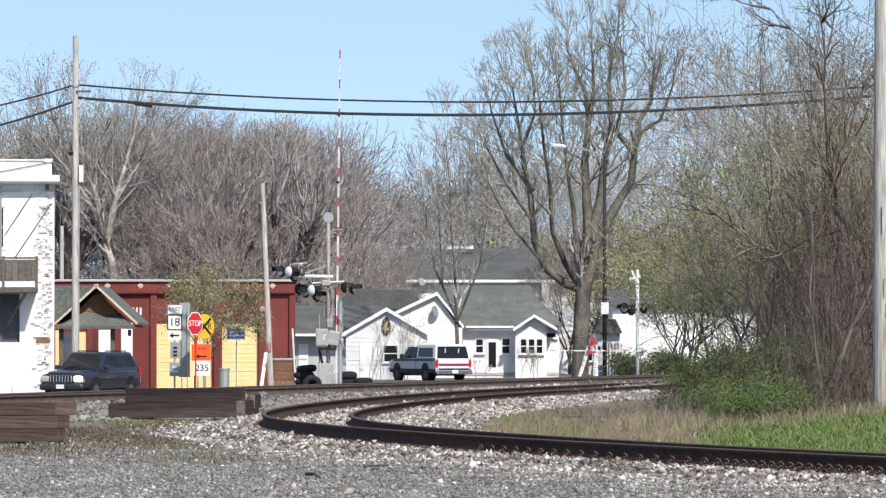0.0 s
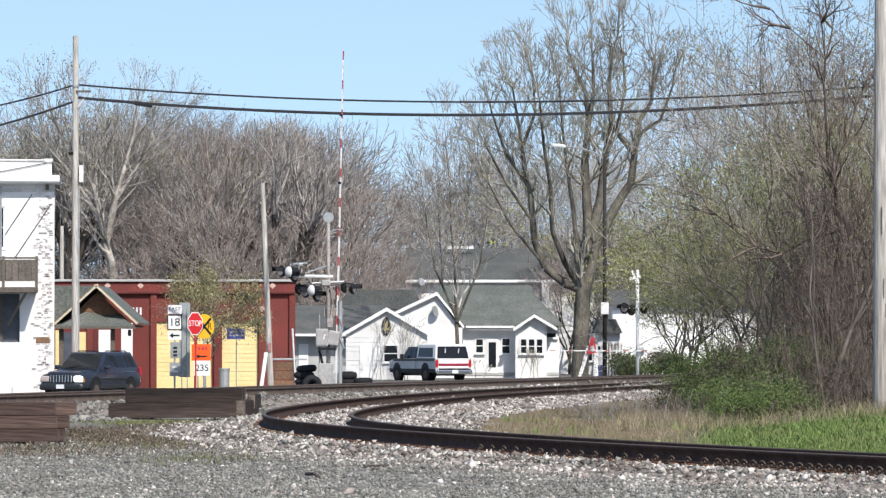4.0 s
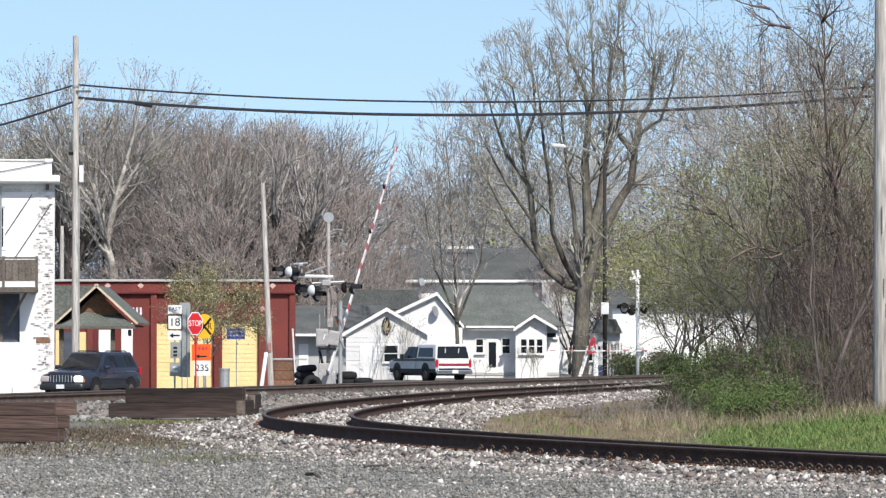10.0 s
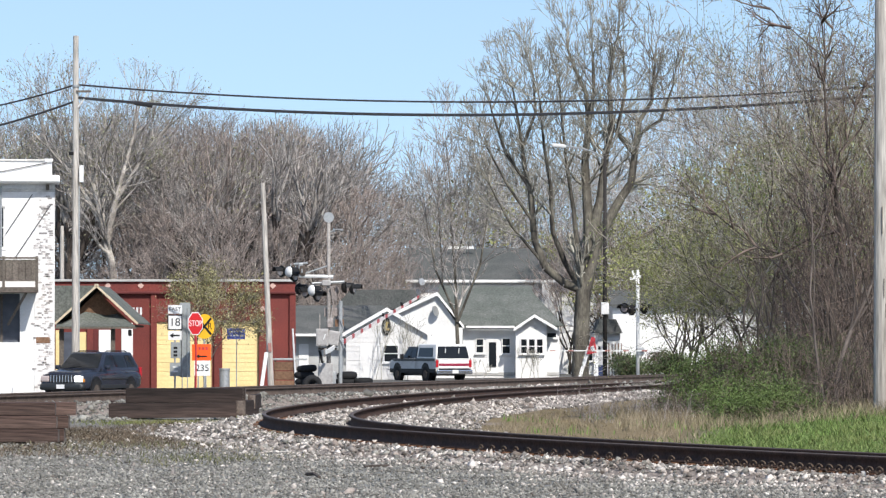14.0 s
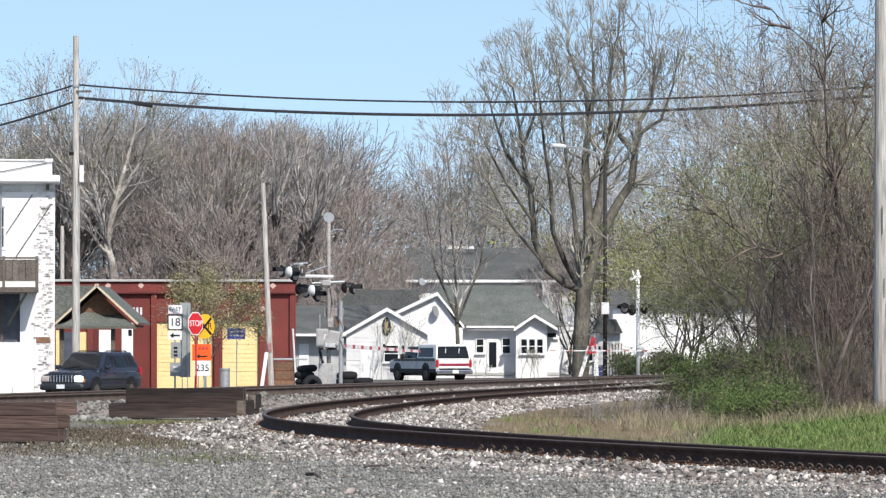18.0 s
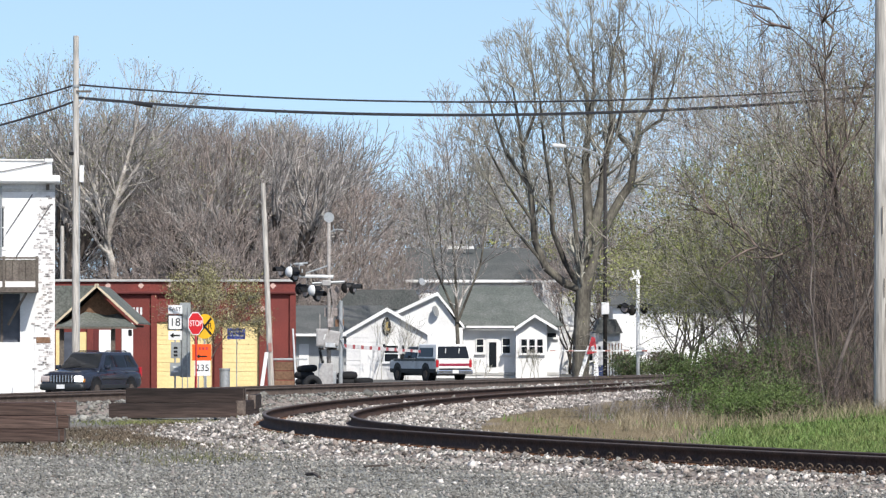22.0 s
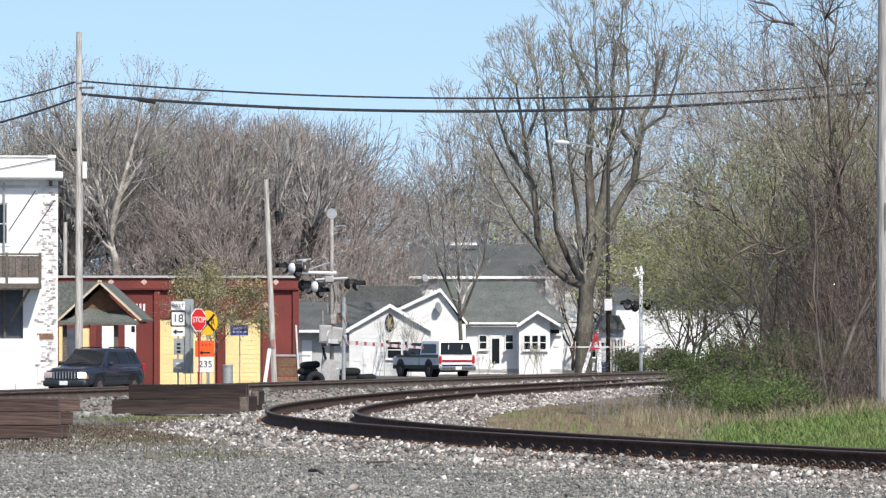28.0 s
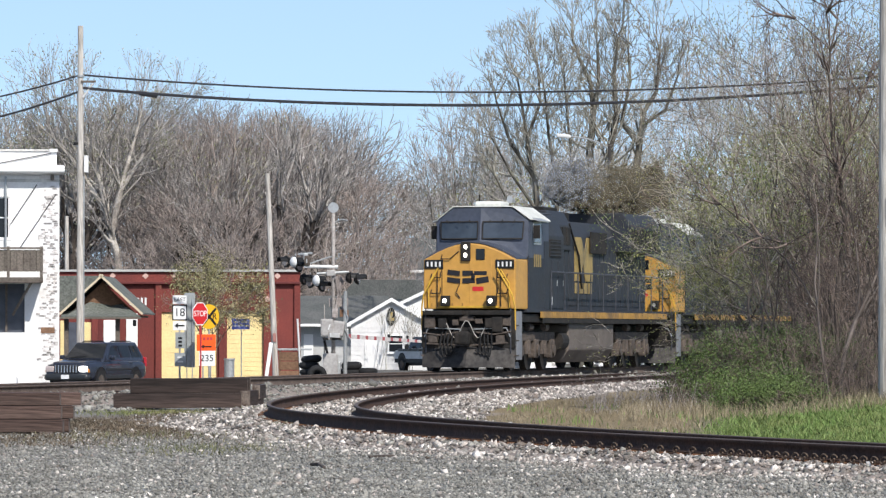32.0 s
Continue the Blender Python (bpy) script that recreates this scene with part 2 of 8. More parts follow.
def ground_sheet():
    xs = np.concatenate(([-3000, -1200, -500, -200, -90, -50, -30], np.arange(-18, 22, 0.3), [26, 34, 50, 90, 200, 500, 1200, 3000]))
    ys = np.concatenate(([-2000, -500, -100, 0, 25, 40], np.arange(46, 112, 0.4), np.arange(112, 200, 1.0), np.arange(200, 420, 8), [500, 800, 1500, 2600, 4500]))
    gx, gy = np.meshgrid(xs, ys)
    gz = ground_z(gx, gy)
    v = np.stack((gx, gy, gz), -1).reshape(-1, 3)
    i = np.arange(len(xs) * len(ys)).reshape(len(ys), len(xs))
    f = np.stack((i[:-1, :-1], i[:-1, 1:], i[1:, 1:], i[1:, :-1]), -1).reshape(-1, 4)
    me = raw_mesh("ground", v, f)
    # where each kind of soil lies: a mask per corner point
    near_spur = np.abs(gx - spur_x(np.clip(gy, 30, 240)).reshape(gx.shape))
    near_main = np.abs(gx - main_x(gy)) * 0.97
    wob = 0.35 * np.sin(gx * 1.3 + gy * 0.7) + 0.25 * np.sin(gx * 2.9 - gy * 0.9)
    ballast = np.maximum(smoothstep(3.1, 2.3, near_spur + wob), smoothstep(3.4, 2.6, near_main + wob))
    right = gx - spur_x(np.clip(gy, 30, 240)).reshape(gx.shape)
    green = smoothstep(2.4, 3.0, right + wob * 0.6) * smoothstep(56, 60, gy) * smoothstep(3.834, 5.062, gx * 85 / np.clip(gy, 50, 200))
    dry = smoothstep(1.9, 2.4, right + wob * 0.6) * smoothstep(57, 62, gy) * (1 - green)
    lawn = smoothstep(-3.2, -5.0, (gx - main_x(gy)) * 0.97) * smoothstep(100, 130, gy)
    dirt = np.exp(-((gx + 5.4 - wob) / 2.2) ** 2 - ((gy - 82) / 12) ** 2)
    for nm, val in (("ballast", ballast), ("green", green), ("dry", dry), ("dirt", np.clip(dirt * 1.5, 0, 1)), ("lawn", lawn)):
        at = me.attributes.new(nm, "FLOAT", "POINT")
        at.data.foreach_set("value", np.ascontiguousarray(val, np.float32).ravel())
    me.polygons.foreach_set("use_smooth", [True] * len(me.polygons))
    m = bpy.data.materials.new("soil")
    m.use_nodes = True
    nt = m.node_tree
    b = nt.nodes["Principled BSDF"]
    b.inputs["Roughness"].default_value, b.inputs["Specular IOR Level"].default_value = 0.95, 0.15
    co = nt.nodes.new("ShaderNodeTexCoord")
    vor = nt.nodes.new("ShaderNodeTexVoronoi")
    vor.inputs["Scale"].default_value = 22
    nz = nt.nodes.new("ShaderNodeTexNoise")
    nz.inputs["Scale"].default_value, nz.inputs["Detail"].default_value = 1.3, 8
    nt.links.new(co.outputs["Object"], vor.inputs["Vector"])
    nt.links.new(co.outputs["Object"], nz.inputs["Vector"])
    colour = None
    layers = ((None, (0.22, 0.22, 0.205), (0.17, 0.168, 0.158)), ("lawn", (0.11, 0.11, 0.1), (0.15, 0.145, 0.135)), ("dirt", (0.15, 0.115, 0.08), (0.1, 0.075, 0.055)),
              ("dry", (0.25, 0.19, 0.115), (0.16, 0.13, 0.075)), ("green", (0.07, 0.1, 0.025), (0.11, 0.12, 0.04)), ("ballast", (0.3, 0.26, 0.23), (0.2, 0.165, 0.14)))
    for nm, c1, c2 in layers:
        mix = nt.nodes.new("ShaderNodeMix")
        mix.data_type = "RGBA"
        mix.inputs[6].default_value, mix.inputs[7].default_value = (*c1, 1), (*c2, 1)
        nt.links.new(nz.outputs[0], mix.inputs[0])
        out = mix.outputs[2]
        if nm:
            at = nt.nodes.new("ShaderNodeAttribute")
            at.attribute_name = nm
            m2 = nt.nodes.new("ShaderNodeMix")
            m2.data_type = "RGBA"
            nt.links.new(at.outputs["Fac"], m2.inputs[0])
            nt.links.new(colour, m2.inputs[6])
            nt.links.new(out, m2.inputs[7])
            out = m2.outputs[2]
        colour = out
    hsv = nt.nodes.new("ShaderNodeHueSaturation")
    sep = nt.nodes.new("ShaderNodeMapRange")
    sep.inputs["To Min"].default_value, sep.inputs["To Max"].default_value = 0.6, 1.45
    nt.links.new(vor.outputs["Color"], sep.inputs["Value"])
    nt.links.new(sep.outputs[0], hsv.inputs["Value"])
    nt.links.new(colour, hsv.inputs["Color"])
    nt.links.new(hsv.outputs[0], b.inputs["Base Color"])
    bp = nt.nodes.new("ShaderNodeBump")
    bp.inputs["Strength"].default_value, bp.inputs["Distance"].default_value = 0.8, 0.03
    nt.links.new(vor.outputs["Distance"], bp.inputs["Height"])
    nt.links.new(bp.outputs[0], b.inputs["Normal"])
    me.materials.append(m)
    return tagged(new("ground", me), "grey gravel, pale ballast, dirt and spring grass", "ground", "", "structure")


ground_sheet()

RAIL_PROFILE = ((-0.076, 0), (0.076, 0), (0.076, 0.012), (0.012, 0.035), (0.009, 0.13), (0.034, 0.142), (0.036, 0.172), (0.026, 0.181),
                (-0.026, 0.181), (-0.036, 0.172), (-0.034, 0.142), (-0.009, 0.13), (-0.012, 0.035), (-0.076, 0.012))


def sweep_rail(name, line, top, parent, label, side="rail_side"):
    """A rail: its section swept along points (x, y); the running surface has its own material."""
    line = np.asarray(line)
    t = np.gradient(line, axis=0)
    t /= np.linalg.norm(t, axis=1)[:, None]
    nrm = np.stack((-t[:, 1], t[:, 0]), 1)
    prof = np.array(RAIL_PROFILE)
    k, n = len(prof), len(line)
    v = np.zeros((n, k, 3))
    v[:, :, :2] = line[:, None] + nrm[:, None] * prof[None, :, :1]
    v[:, :, 2] = np.asarray(top).reshape(-1, 1) - 0.181 + prof[None, :, 1]
    i = np.arange(n * k).reshape(n, k)
    f = np.stack((i[:-1], np.roll(i, -1, 1)[:-1], np.roll(i, -1, 1)[1:], i[1:]), -1)
    mi = np.zeros((n - 1, k), int)
    mi[:, 6:9] = 1
    me = raw_mesh(name, v.reshape(-1, 3), f.reshape(-1, 4))
    me.polygons.foreach_set("material_index", mi.ravel().astype(np.int32))
    return finish(name, me, [side, "rail_top"], parent, label)


def spur_line(off, ys):
    x = spur_x(ys)
    d = np.gradient(x, ys)
    ln = np.sqrt(1 + d * d)
    return np.stack((x + off / ln, ys - off * d / ln), 1)


def tracks():
    spur = thing("railway_track", pose(0, 0, 0), "rusty curving spur track on pale ballast", "railway track", "", "structure")
    ys = np.concatenate((np.arange(32, 130, 1.0), np.arange(130, 238, 4.0)))
    for off in (-0.7525, 0.7525):
        sweep_rail("rail", spur_line(off, ys), np.full(len(ys), NEAR_RAIL + (0.02 if off < 0 else -0.02)), spur, "dark rusty steel rail")
    main = thing("railway_track", pose(0, 0, 0), "straight main track of steel rails raised on ballast", "railway track", "", "structure")
    ym = np.array((20.0, 60, 100, 140, 180, 260, 700))
    for off in (-0.7525, 0.7525):
        sweep_rail("rail", np.stack((main_x(ym) + off / 0.974, ym), 1), np.full(len(ym), MAIN_RAIL), main, "rusty steel rail with a worn head", "rail_main")
    return spur, main


SPUR, MAINLINE = tracks()
# ---- trees ----


def grow(seed, height, levels=7, trunk_r=0.3, trunk_share=0.18, split=(24, 42), later=(16, 34), keep=(0.74, 0.9), rise=0.25, wander=0.09, twigs=0.8, stems=1, three=0.3, lean=0.0, stem_gap=0.3, taper=0.8, limbs=None, side=1.2, gap=0.55, tilted=0.2):
    """A bare tree that forks upwards again and again. Returns arrays: start, end, radius at both ends, level."""
    rnd = random.Random(seed)
    out = []

    def turned(d, degrees, spin):
        u = d.orthogonal().normalized()
        w = d.cross(u)
        a = radians(degrees)
        return (d * math.cos(a) + (u * math.cos(spin) + w * math.sin(spin)) * math.sin(a)).normalized()

    def limb(p, d, length, r, level):
        n = 3 if level < 3 else 2
        r2 = r * taper
        for i in range(n):
            w = wander * (1 + 0.1 * max(0, level - 2))
            d = (d + Vector((rnd.gauss(0, w), rnd.gauss(0, w), rnd.gauss(0, w) + rise * 0.25))).normalized()
            q = p + d * (length / n)
            a, b = r + (r2 - r) * i / n, r + (r2 - r) * (i + 1) / n
            out.append((*p, *q, a, b, level))
            if level >= 2 and rnd.random() < twigs:
                spin = rnd.uniform(0, 6.283)
                td = turned(d, rnd.uniform(35, 65), spin)
                tp, tl = p.lerp(q, rnd.random()), length * rnd.uniform(0.35, 0.8)
                for k in range(2):
                    td = (td + Vector((rnd.gauss(0, 0.12), rnd.gauss(0, 0.12), 0.12 + rnd.gauss(0, 0.1)))).normalized()
                    tq = tp + td * tl / 2
                    out.append((*tp, *tq, b * 0.42, b * 0.28, max(level + 2, 4)))
                    tp = tq
            p = q
        if level >= levels:
            return
        kids = 3 if rnd.random() < three or level == 0 else 2
        spin = rnd.uniform(0, 6.283)
        for k in range(kids):
            lo, hi = split if level < 2 else later
            nd = turned(d, rnd.uniform(lo, hi) * (0.45 if k == 0 else 1.0), spin + k * 6.283 / kids + rnd.gauss(0, 0.35))
            limb(p, nd, length * rnd.uniform(*keep) * (1.15 if level == 0 else 1), r2 * (taper + 0.02 if k == 0 else rnd.uniform(taper - 0.28, taper - 0.08)), level + 1)

    for line, r0, r1, bare in limbs or ():
        # a given bough: bends through its points, side branches from the bare share upwards
        line = [Vector(p) for p in line]
        span = sum((q - p).length for p, q in zip(line, line[1:]))
        gone, due = 0.0, bare * span
        for p, q in zip(line, line[1:]):
            n = max(1, round((q - p).length / 0.8))
            for i in range(n):
                a, b = p.lerp(q, i / n), p.lerp(q, (i + 1) / n)
                ra, rb = r0 + (r1 - r0) * gone / span, r0 + (r1 - r0) * min(1, (gone + (b - a).length) / span)
                out.append((*a, *b, ra, rb, 0))
                gone += (b - a).length
                while due < gone:
                    share = due / span
                    limb(b, turned((b - a).normalized(), rnd.uniform(28, 62), rnd.uniform(0, 6.283)), side * rnd.uniform(0.7, 1.25) * (1.15 - 0.4 * share), max(0.03, rb * rnd.uniform(0.3, 0.5)), 3)
                    due += gap * rnd.uniform(0.6, 1.4)
        d = (line[-1] - line[-2]).normalized()
        for k in range(3):
            limb(line[-1], turned(d, rnd.uniform(8, 30), rnd.uniform(0, 6.283)), side * 1.1, r1 * 0.75, 3)
    for k in range(0 if limbs else stems):
        tilt = Vector((lean + (rnd.gauss(0, tilted) if stems > 1 else 0), rnd.gauss(0, tilted) if stems > 1 else 0, 1)).normalized()
        base = Vector((rnd.gauss(0, stem_gap), rnd.gauss(0, stem_gap), 0)) if stems > 1 else Vector()
        limb(base, tilt, height * trunk_share * (rnd.uniform(0.75, 1.1) if stems > 1 else 1), trunk_r * (rnd.uniform(0.6, 1) if stems > 1 else 1), 0)
    a = np.array(out)
    P0, P1, R0, R1, LV = a[:, :3], a[:, 3:6], a[:, 6], a[:, 7], a[:, 8]
    sc = 1 if limbs else height / P1[:, 2].max()
    P0, P1 = P0 * sc, P1 * sc
    P0[:, 2] -= 0.3 * ((LV == 0) & (P0[:, 2] < 0.01))
    return P0, P1, R0, R1, LV


def tubes(P0, P1, R0, R1, sides):
    d = P1 - P0
    ln = np.linalg.norm(d, axis=1, keepdims=True) + 1e-9
    d = d / ln
    ref = np.where(np.abs(d[:, 2:3]) > 0.9, np.array([[1.0, 0, 0]]), np.array([[0, 0, 1.0]]))
    u = np.cross(d, ref)
    u /= np.linalg.norm(u, axis=1, keepdims=True)
    w = np.cross(d, u)
    n = len(P0)
    v = np.zeros((n, 2, sides, 3))
    for k in range(sides):
        a = 2 * math.pi * k / sides
        off = u * math.cos(a) + w * math.sin(a)
        v[:, 0, k] = P0 + off * R0[:, None]
        v[:, 1, k] = P1 + off * R1[:, None]
    i = np.arange(n * 2 * sides).reshape(n, 2, sides)
    f = np.stack((i[:, 0], np.roll(i[:, 0], -1, 1), np.roll(i[:, 1], -1, 1), i[:, 1]), -1)
    return v.reshape(-1, 3), f.reshape(-1, 4)


def leaf_mesh(name, rng, centres, size, per, scatter):
    """Small folded leaves scattered round twig ends."""
    n = len(centres) * per
    c = np.repeat(centres, per, 0) + rng.normal(0, scatter, (n, 3))
    u = rng.normal(0, 1, (n, 3))
    u /= np.linalg.norm(u, axis=1, keepdims=True)
    w = np.cross(u, rng.normal(0, 1, (n, 3)))
    w /= np.linalg.norm(w, axis=1, keepdims=True)
    s = size * rng.uniform(0.6, 1.4, (n, 1))
    fold = np.cross(u, w) * s * 0.25
    v = np.stack((c - u * s, c + w * s * 0.55 + fold, c + u * s, c - w * s * 0.55 + fold), 1).reshape(-1, 3)
    i = np.arange(n * 4).reshape(n, 4)
    f = np.stack((i[:, [0, 1, 2]], i[:, [0, 2, 3]]), 1).reshape(-1, 3)
    return raw_mesh(name, v, f)


def tree(name, seed, m, label, group="", bark="bark", twig="twig", leaf="", leaf_size=0.04, leaf_per=1, leaf_scatter=0.12, leaf_share=1.0, thin=0.006, category="tree", leaf_from=5, leaf_name="leaves", leaf_clump=1.0, bark_to=2, **shape):
    P0, P1, R0, R1, LV = grow(seed, **shape)
    rng = np.random.default_rng(seed)
    R0, R1 = np.maximum(R0, thin), np.maximum(R1, thin * 0.8)
    ob = thing(name, m, label, category, group)
    low = LV <= bark_to
    v, f = tubes(P0[low], P1[low], R0[low], R1[low] * 1.02, 7)
    me = raw_mesh("trunk", v, f)
    me.polygons.foreach_set("use_smooth", [True] * len(me.polygons))
    tr = finish("trunk", me, bark, ob)
    if shape.get("stems", 1) > 1:
        tr["kind"] = "stuff"
    v, f = tubes(P0[~low], P1[~low], R0[~low], R1[~low], 3)
    finish("crown", raw_mesh("crown", v, f), twig, ob)["kind"] = "stuff"
    if leaf:
        ends = P1[LV >= leaf_from]
        clump = np.sin(ends[:, 0] * 2.3 / leaf_clump + seed) + np.sin(ends[:, 1] * 1.9 / leaf_clump + 2 * seed) + np.sin(ends[:, 2] * 2.6 / leaf_clump) + rng.normal(0, 0.5, len(ends))
        ends = ends[(rng.random(len(ends)) < leaf_share) & (clump > -0.7)]
        finish(leaf_name, leaf_mesh("leaves", rng, ends, leaf_size, leaf_per, leaf_scatter), leaf, ob)["kind"] = "stuff"
    return ob


FAR_KINDS = (dict(h=17, levels=7, trunk_r=0.36, twig="twig", stems=2, taper=0.85), dict(h=16, levels=7, trunk_r=0.24, twig="twig_brown", stems=2),
             dict(h=18, levels=7, trunk_r=0.34, twig="twig_pale", stems=1, taper=0.86), dict(h=11, levels=6, trunk_r=0.12, twig="twig_rose", stems=3),
             dict(h=15, levels=6, trunk_r=0.2, twig="twig", stems=2), dict(h=15, levels=6, trunk_r=0.2, twig="twig_pale", stems=2),
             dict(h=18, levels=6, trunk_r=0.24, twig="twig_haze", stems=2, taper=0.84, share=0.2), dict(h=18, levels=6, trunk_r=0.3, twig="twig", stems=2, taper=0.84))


M["bark_street"] = material("bark_street", (0.145, 0.132, 0.105), 0.9, 0, 0.4, 14, 2.2, 0.8, (0.05, 0.044, 0.038), 0.2, stretch=(1, 1, 0.3))
M["twig_rose"] = material("twig_rose", (0.34, 0.285, 0.255), 0.85, 0, 0.2, 6, 0.4, 0.0, (0.25, 0.205, 0.18), 0.45)
# haze before the far trees is put into this paler twig colour
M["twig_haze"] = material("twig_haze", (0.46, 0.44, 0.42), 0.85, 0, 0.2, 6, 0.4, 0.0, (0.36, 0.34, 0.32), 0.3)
M["twig_grey"] = material("twig_grey", (0.33, 0.315, 0.265), 0.85, 0, 0.2, 6, 0.4, 0.0, (0.24, 0.225, 0.19), 0.35)
M["twig_street"] = material("twig_street", (0.33, 0.315, 0.27), 0.85, 0, 0.2, 6, 0.4, 0.0, (0.24, 0.225, 0.185), 0.45)
M["leaf_olive"] = material("leaf_olive", (0.27, 0.27, 0.16), 0.6, 0, 0.2, 8, 0.6, 0.0, (0.21, 0.21, 0.13), 0.45)


def woods():
    made = {}
    rng = np.random.default_rng(5)
    for x, d, h, kind in WOOD:
        k = FAR_KINDS[kind]
        mtx = pose(x, d, -0.6, 0, 0, rng.uniform(0, 360))
        if kind in made:
            ob = copy_thing(made[kind], mtx)
        else:
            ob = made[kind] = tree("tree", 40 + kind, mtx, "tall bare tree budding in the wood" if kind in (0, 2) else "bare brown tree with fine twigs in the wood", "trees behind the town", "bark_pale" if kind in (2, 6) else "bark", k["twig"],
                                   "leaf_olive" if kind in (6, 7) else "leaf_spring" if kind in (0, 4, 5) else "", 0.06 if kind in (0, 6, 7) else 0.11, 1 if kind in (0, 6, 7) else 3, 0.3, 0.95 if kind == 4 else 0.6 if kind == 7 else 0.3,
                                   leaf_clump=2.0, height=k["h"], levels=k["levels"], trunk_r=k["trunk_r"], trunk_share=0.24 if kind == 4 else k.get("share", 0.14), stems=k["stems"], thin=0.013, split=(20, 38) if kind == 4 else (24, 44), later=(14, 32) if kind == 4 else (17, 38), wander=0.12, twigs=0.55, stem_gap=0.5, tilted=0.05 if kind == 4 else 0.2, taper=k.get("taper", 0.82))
        sc = h / k["h"]
        ob.scale = (sc * rng.uniform(0.85, 1.1), sc * rng.uniform(0.85, 1.1), sc)


# the wood: x, distance, height, kind
WOOD = []
for x, top, d, kind in ((-27.647, 17.743, 330, 7), (-24.498, 18.14, 320, 7), (-19.342, 18.922, 320, 7),
                        (-16.467, 16.1, 300, 1), (-16.647, 16.827, 330, 2), (-14.088, 15.726, 310, 1), (-12.98, 16.277, 330, 1),
                        (-10.471, 15.898, 310, 2), (-10.2, 16.4, 330, 0), (-8.2, 15.6, 310, 2),
                        (-7.342, 8.318, 295, 3), (-4.64, 8.363, 290, 3), (-3.2, 8.2, 300, 3), (-14.307, 10.458, 290, 3),
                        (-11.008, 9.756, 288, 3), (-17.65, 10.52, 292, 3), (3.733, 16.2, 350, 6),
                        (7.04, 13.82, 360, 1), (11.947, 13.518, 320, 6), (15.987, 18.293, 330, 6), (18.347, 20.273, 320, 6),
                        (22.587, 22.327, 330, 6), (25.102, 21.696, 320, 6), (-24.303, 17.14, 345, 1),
                        (-1.638, 8.498, 335, 3), (2.4, 11.6, 365, 1), (-28.933, 15.033, 350, 1), (-4.6, 9.6, 345, 5),
                        (-11.822, 15.422, 350, 0), (-15.801, 16.284, 352, 0), (-30.947, 17.193, 330, 2), (31.387, 20.493, 330, 2),
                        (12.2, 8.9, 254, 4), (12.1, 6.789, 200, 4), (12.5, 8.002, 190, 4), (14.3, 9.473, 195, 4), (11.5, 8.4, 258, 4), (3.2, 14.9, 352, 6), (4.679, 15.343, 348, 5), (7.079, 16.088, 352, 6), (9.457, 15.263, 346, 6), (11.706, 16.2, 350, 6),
                        (20.444, 12.833, 250, 4), (11.6, 7.0, 252, 4), (7.9, 9.0, 300, 3), (9.7, 9.4, 302, 3), (11.4, 9.6, 300, 4), (10.5, 8.8, 306, 3), (12.9, 10.0, 304, 3), (-17.2, 16.9, 320, 0), (-15.0, 16.8, 316, 1), (-12.6, 16.7, 322, 1), (-9.8, 16.2, 318, 1), (-9.6, 15.0, 315, 1), (-18.6, 15.6, 312, 1), (-25.447, 11.693, 330, 3), (-20.467, 9.1, 300, 3)):
    WOOD.append((x, d, top + 0.6, kind))
woods()

M["thicket"] = material("thicket", (0.23, 0.21, 0.18), 0.85, 0, 0.2, 6, 0.4, 0.0, (0.3, 0.27, 0.23), 0.8)
M["thicket_brown"] = material("thicket_brown", (0.12, 0.09, 0.077), 0.85, 0, 0.2, 6, 0.4, 0.0, (0.2, 0.155, 0.13), 0.7)
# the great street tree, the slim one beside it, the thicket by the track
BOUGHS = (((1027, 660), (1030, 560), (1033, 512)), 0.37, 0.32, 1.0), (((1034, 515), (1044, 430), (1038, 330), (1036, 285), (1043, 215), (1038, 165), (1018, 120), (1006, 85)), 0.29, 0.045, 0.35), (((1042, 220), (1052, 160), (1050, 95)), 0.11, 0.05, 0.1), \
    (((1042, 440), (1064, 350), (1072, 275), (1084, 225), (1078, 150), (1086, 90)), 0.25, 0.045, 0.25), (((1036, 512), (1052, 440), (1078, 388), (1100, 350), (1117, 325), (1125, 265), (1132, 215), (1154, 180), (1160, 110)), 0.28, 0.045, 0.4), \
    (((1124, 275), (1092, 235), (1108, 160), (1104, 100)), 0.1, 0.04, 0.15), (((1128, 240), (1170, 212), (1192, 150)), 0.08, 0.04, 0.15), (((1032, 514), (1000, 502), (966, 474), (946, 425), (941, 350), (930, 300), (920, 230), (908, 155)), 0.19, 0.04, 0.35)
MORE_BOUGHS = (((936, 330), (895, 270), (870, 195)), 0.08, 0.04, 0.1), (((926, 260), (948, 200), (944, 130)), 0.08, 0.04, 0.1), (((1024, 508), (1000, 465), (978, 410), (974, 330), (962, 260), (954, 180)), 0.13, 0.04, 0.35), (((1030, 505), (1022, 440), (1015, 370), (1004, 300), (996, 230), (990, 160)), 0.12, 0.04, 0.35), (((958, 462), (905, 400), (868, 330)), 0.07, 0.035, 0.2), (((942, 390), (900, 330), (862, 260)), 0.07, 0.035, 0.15)
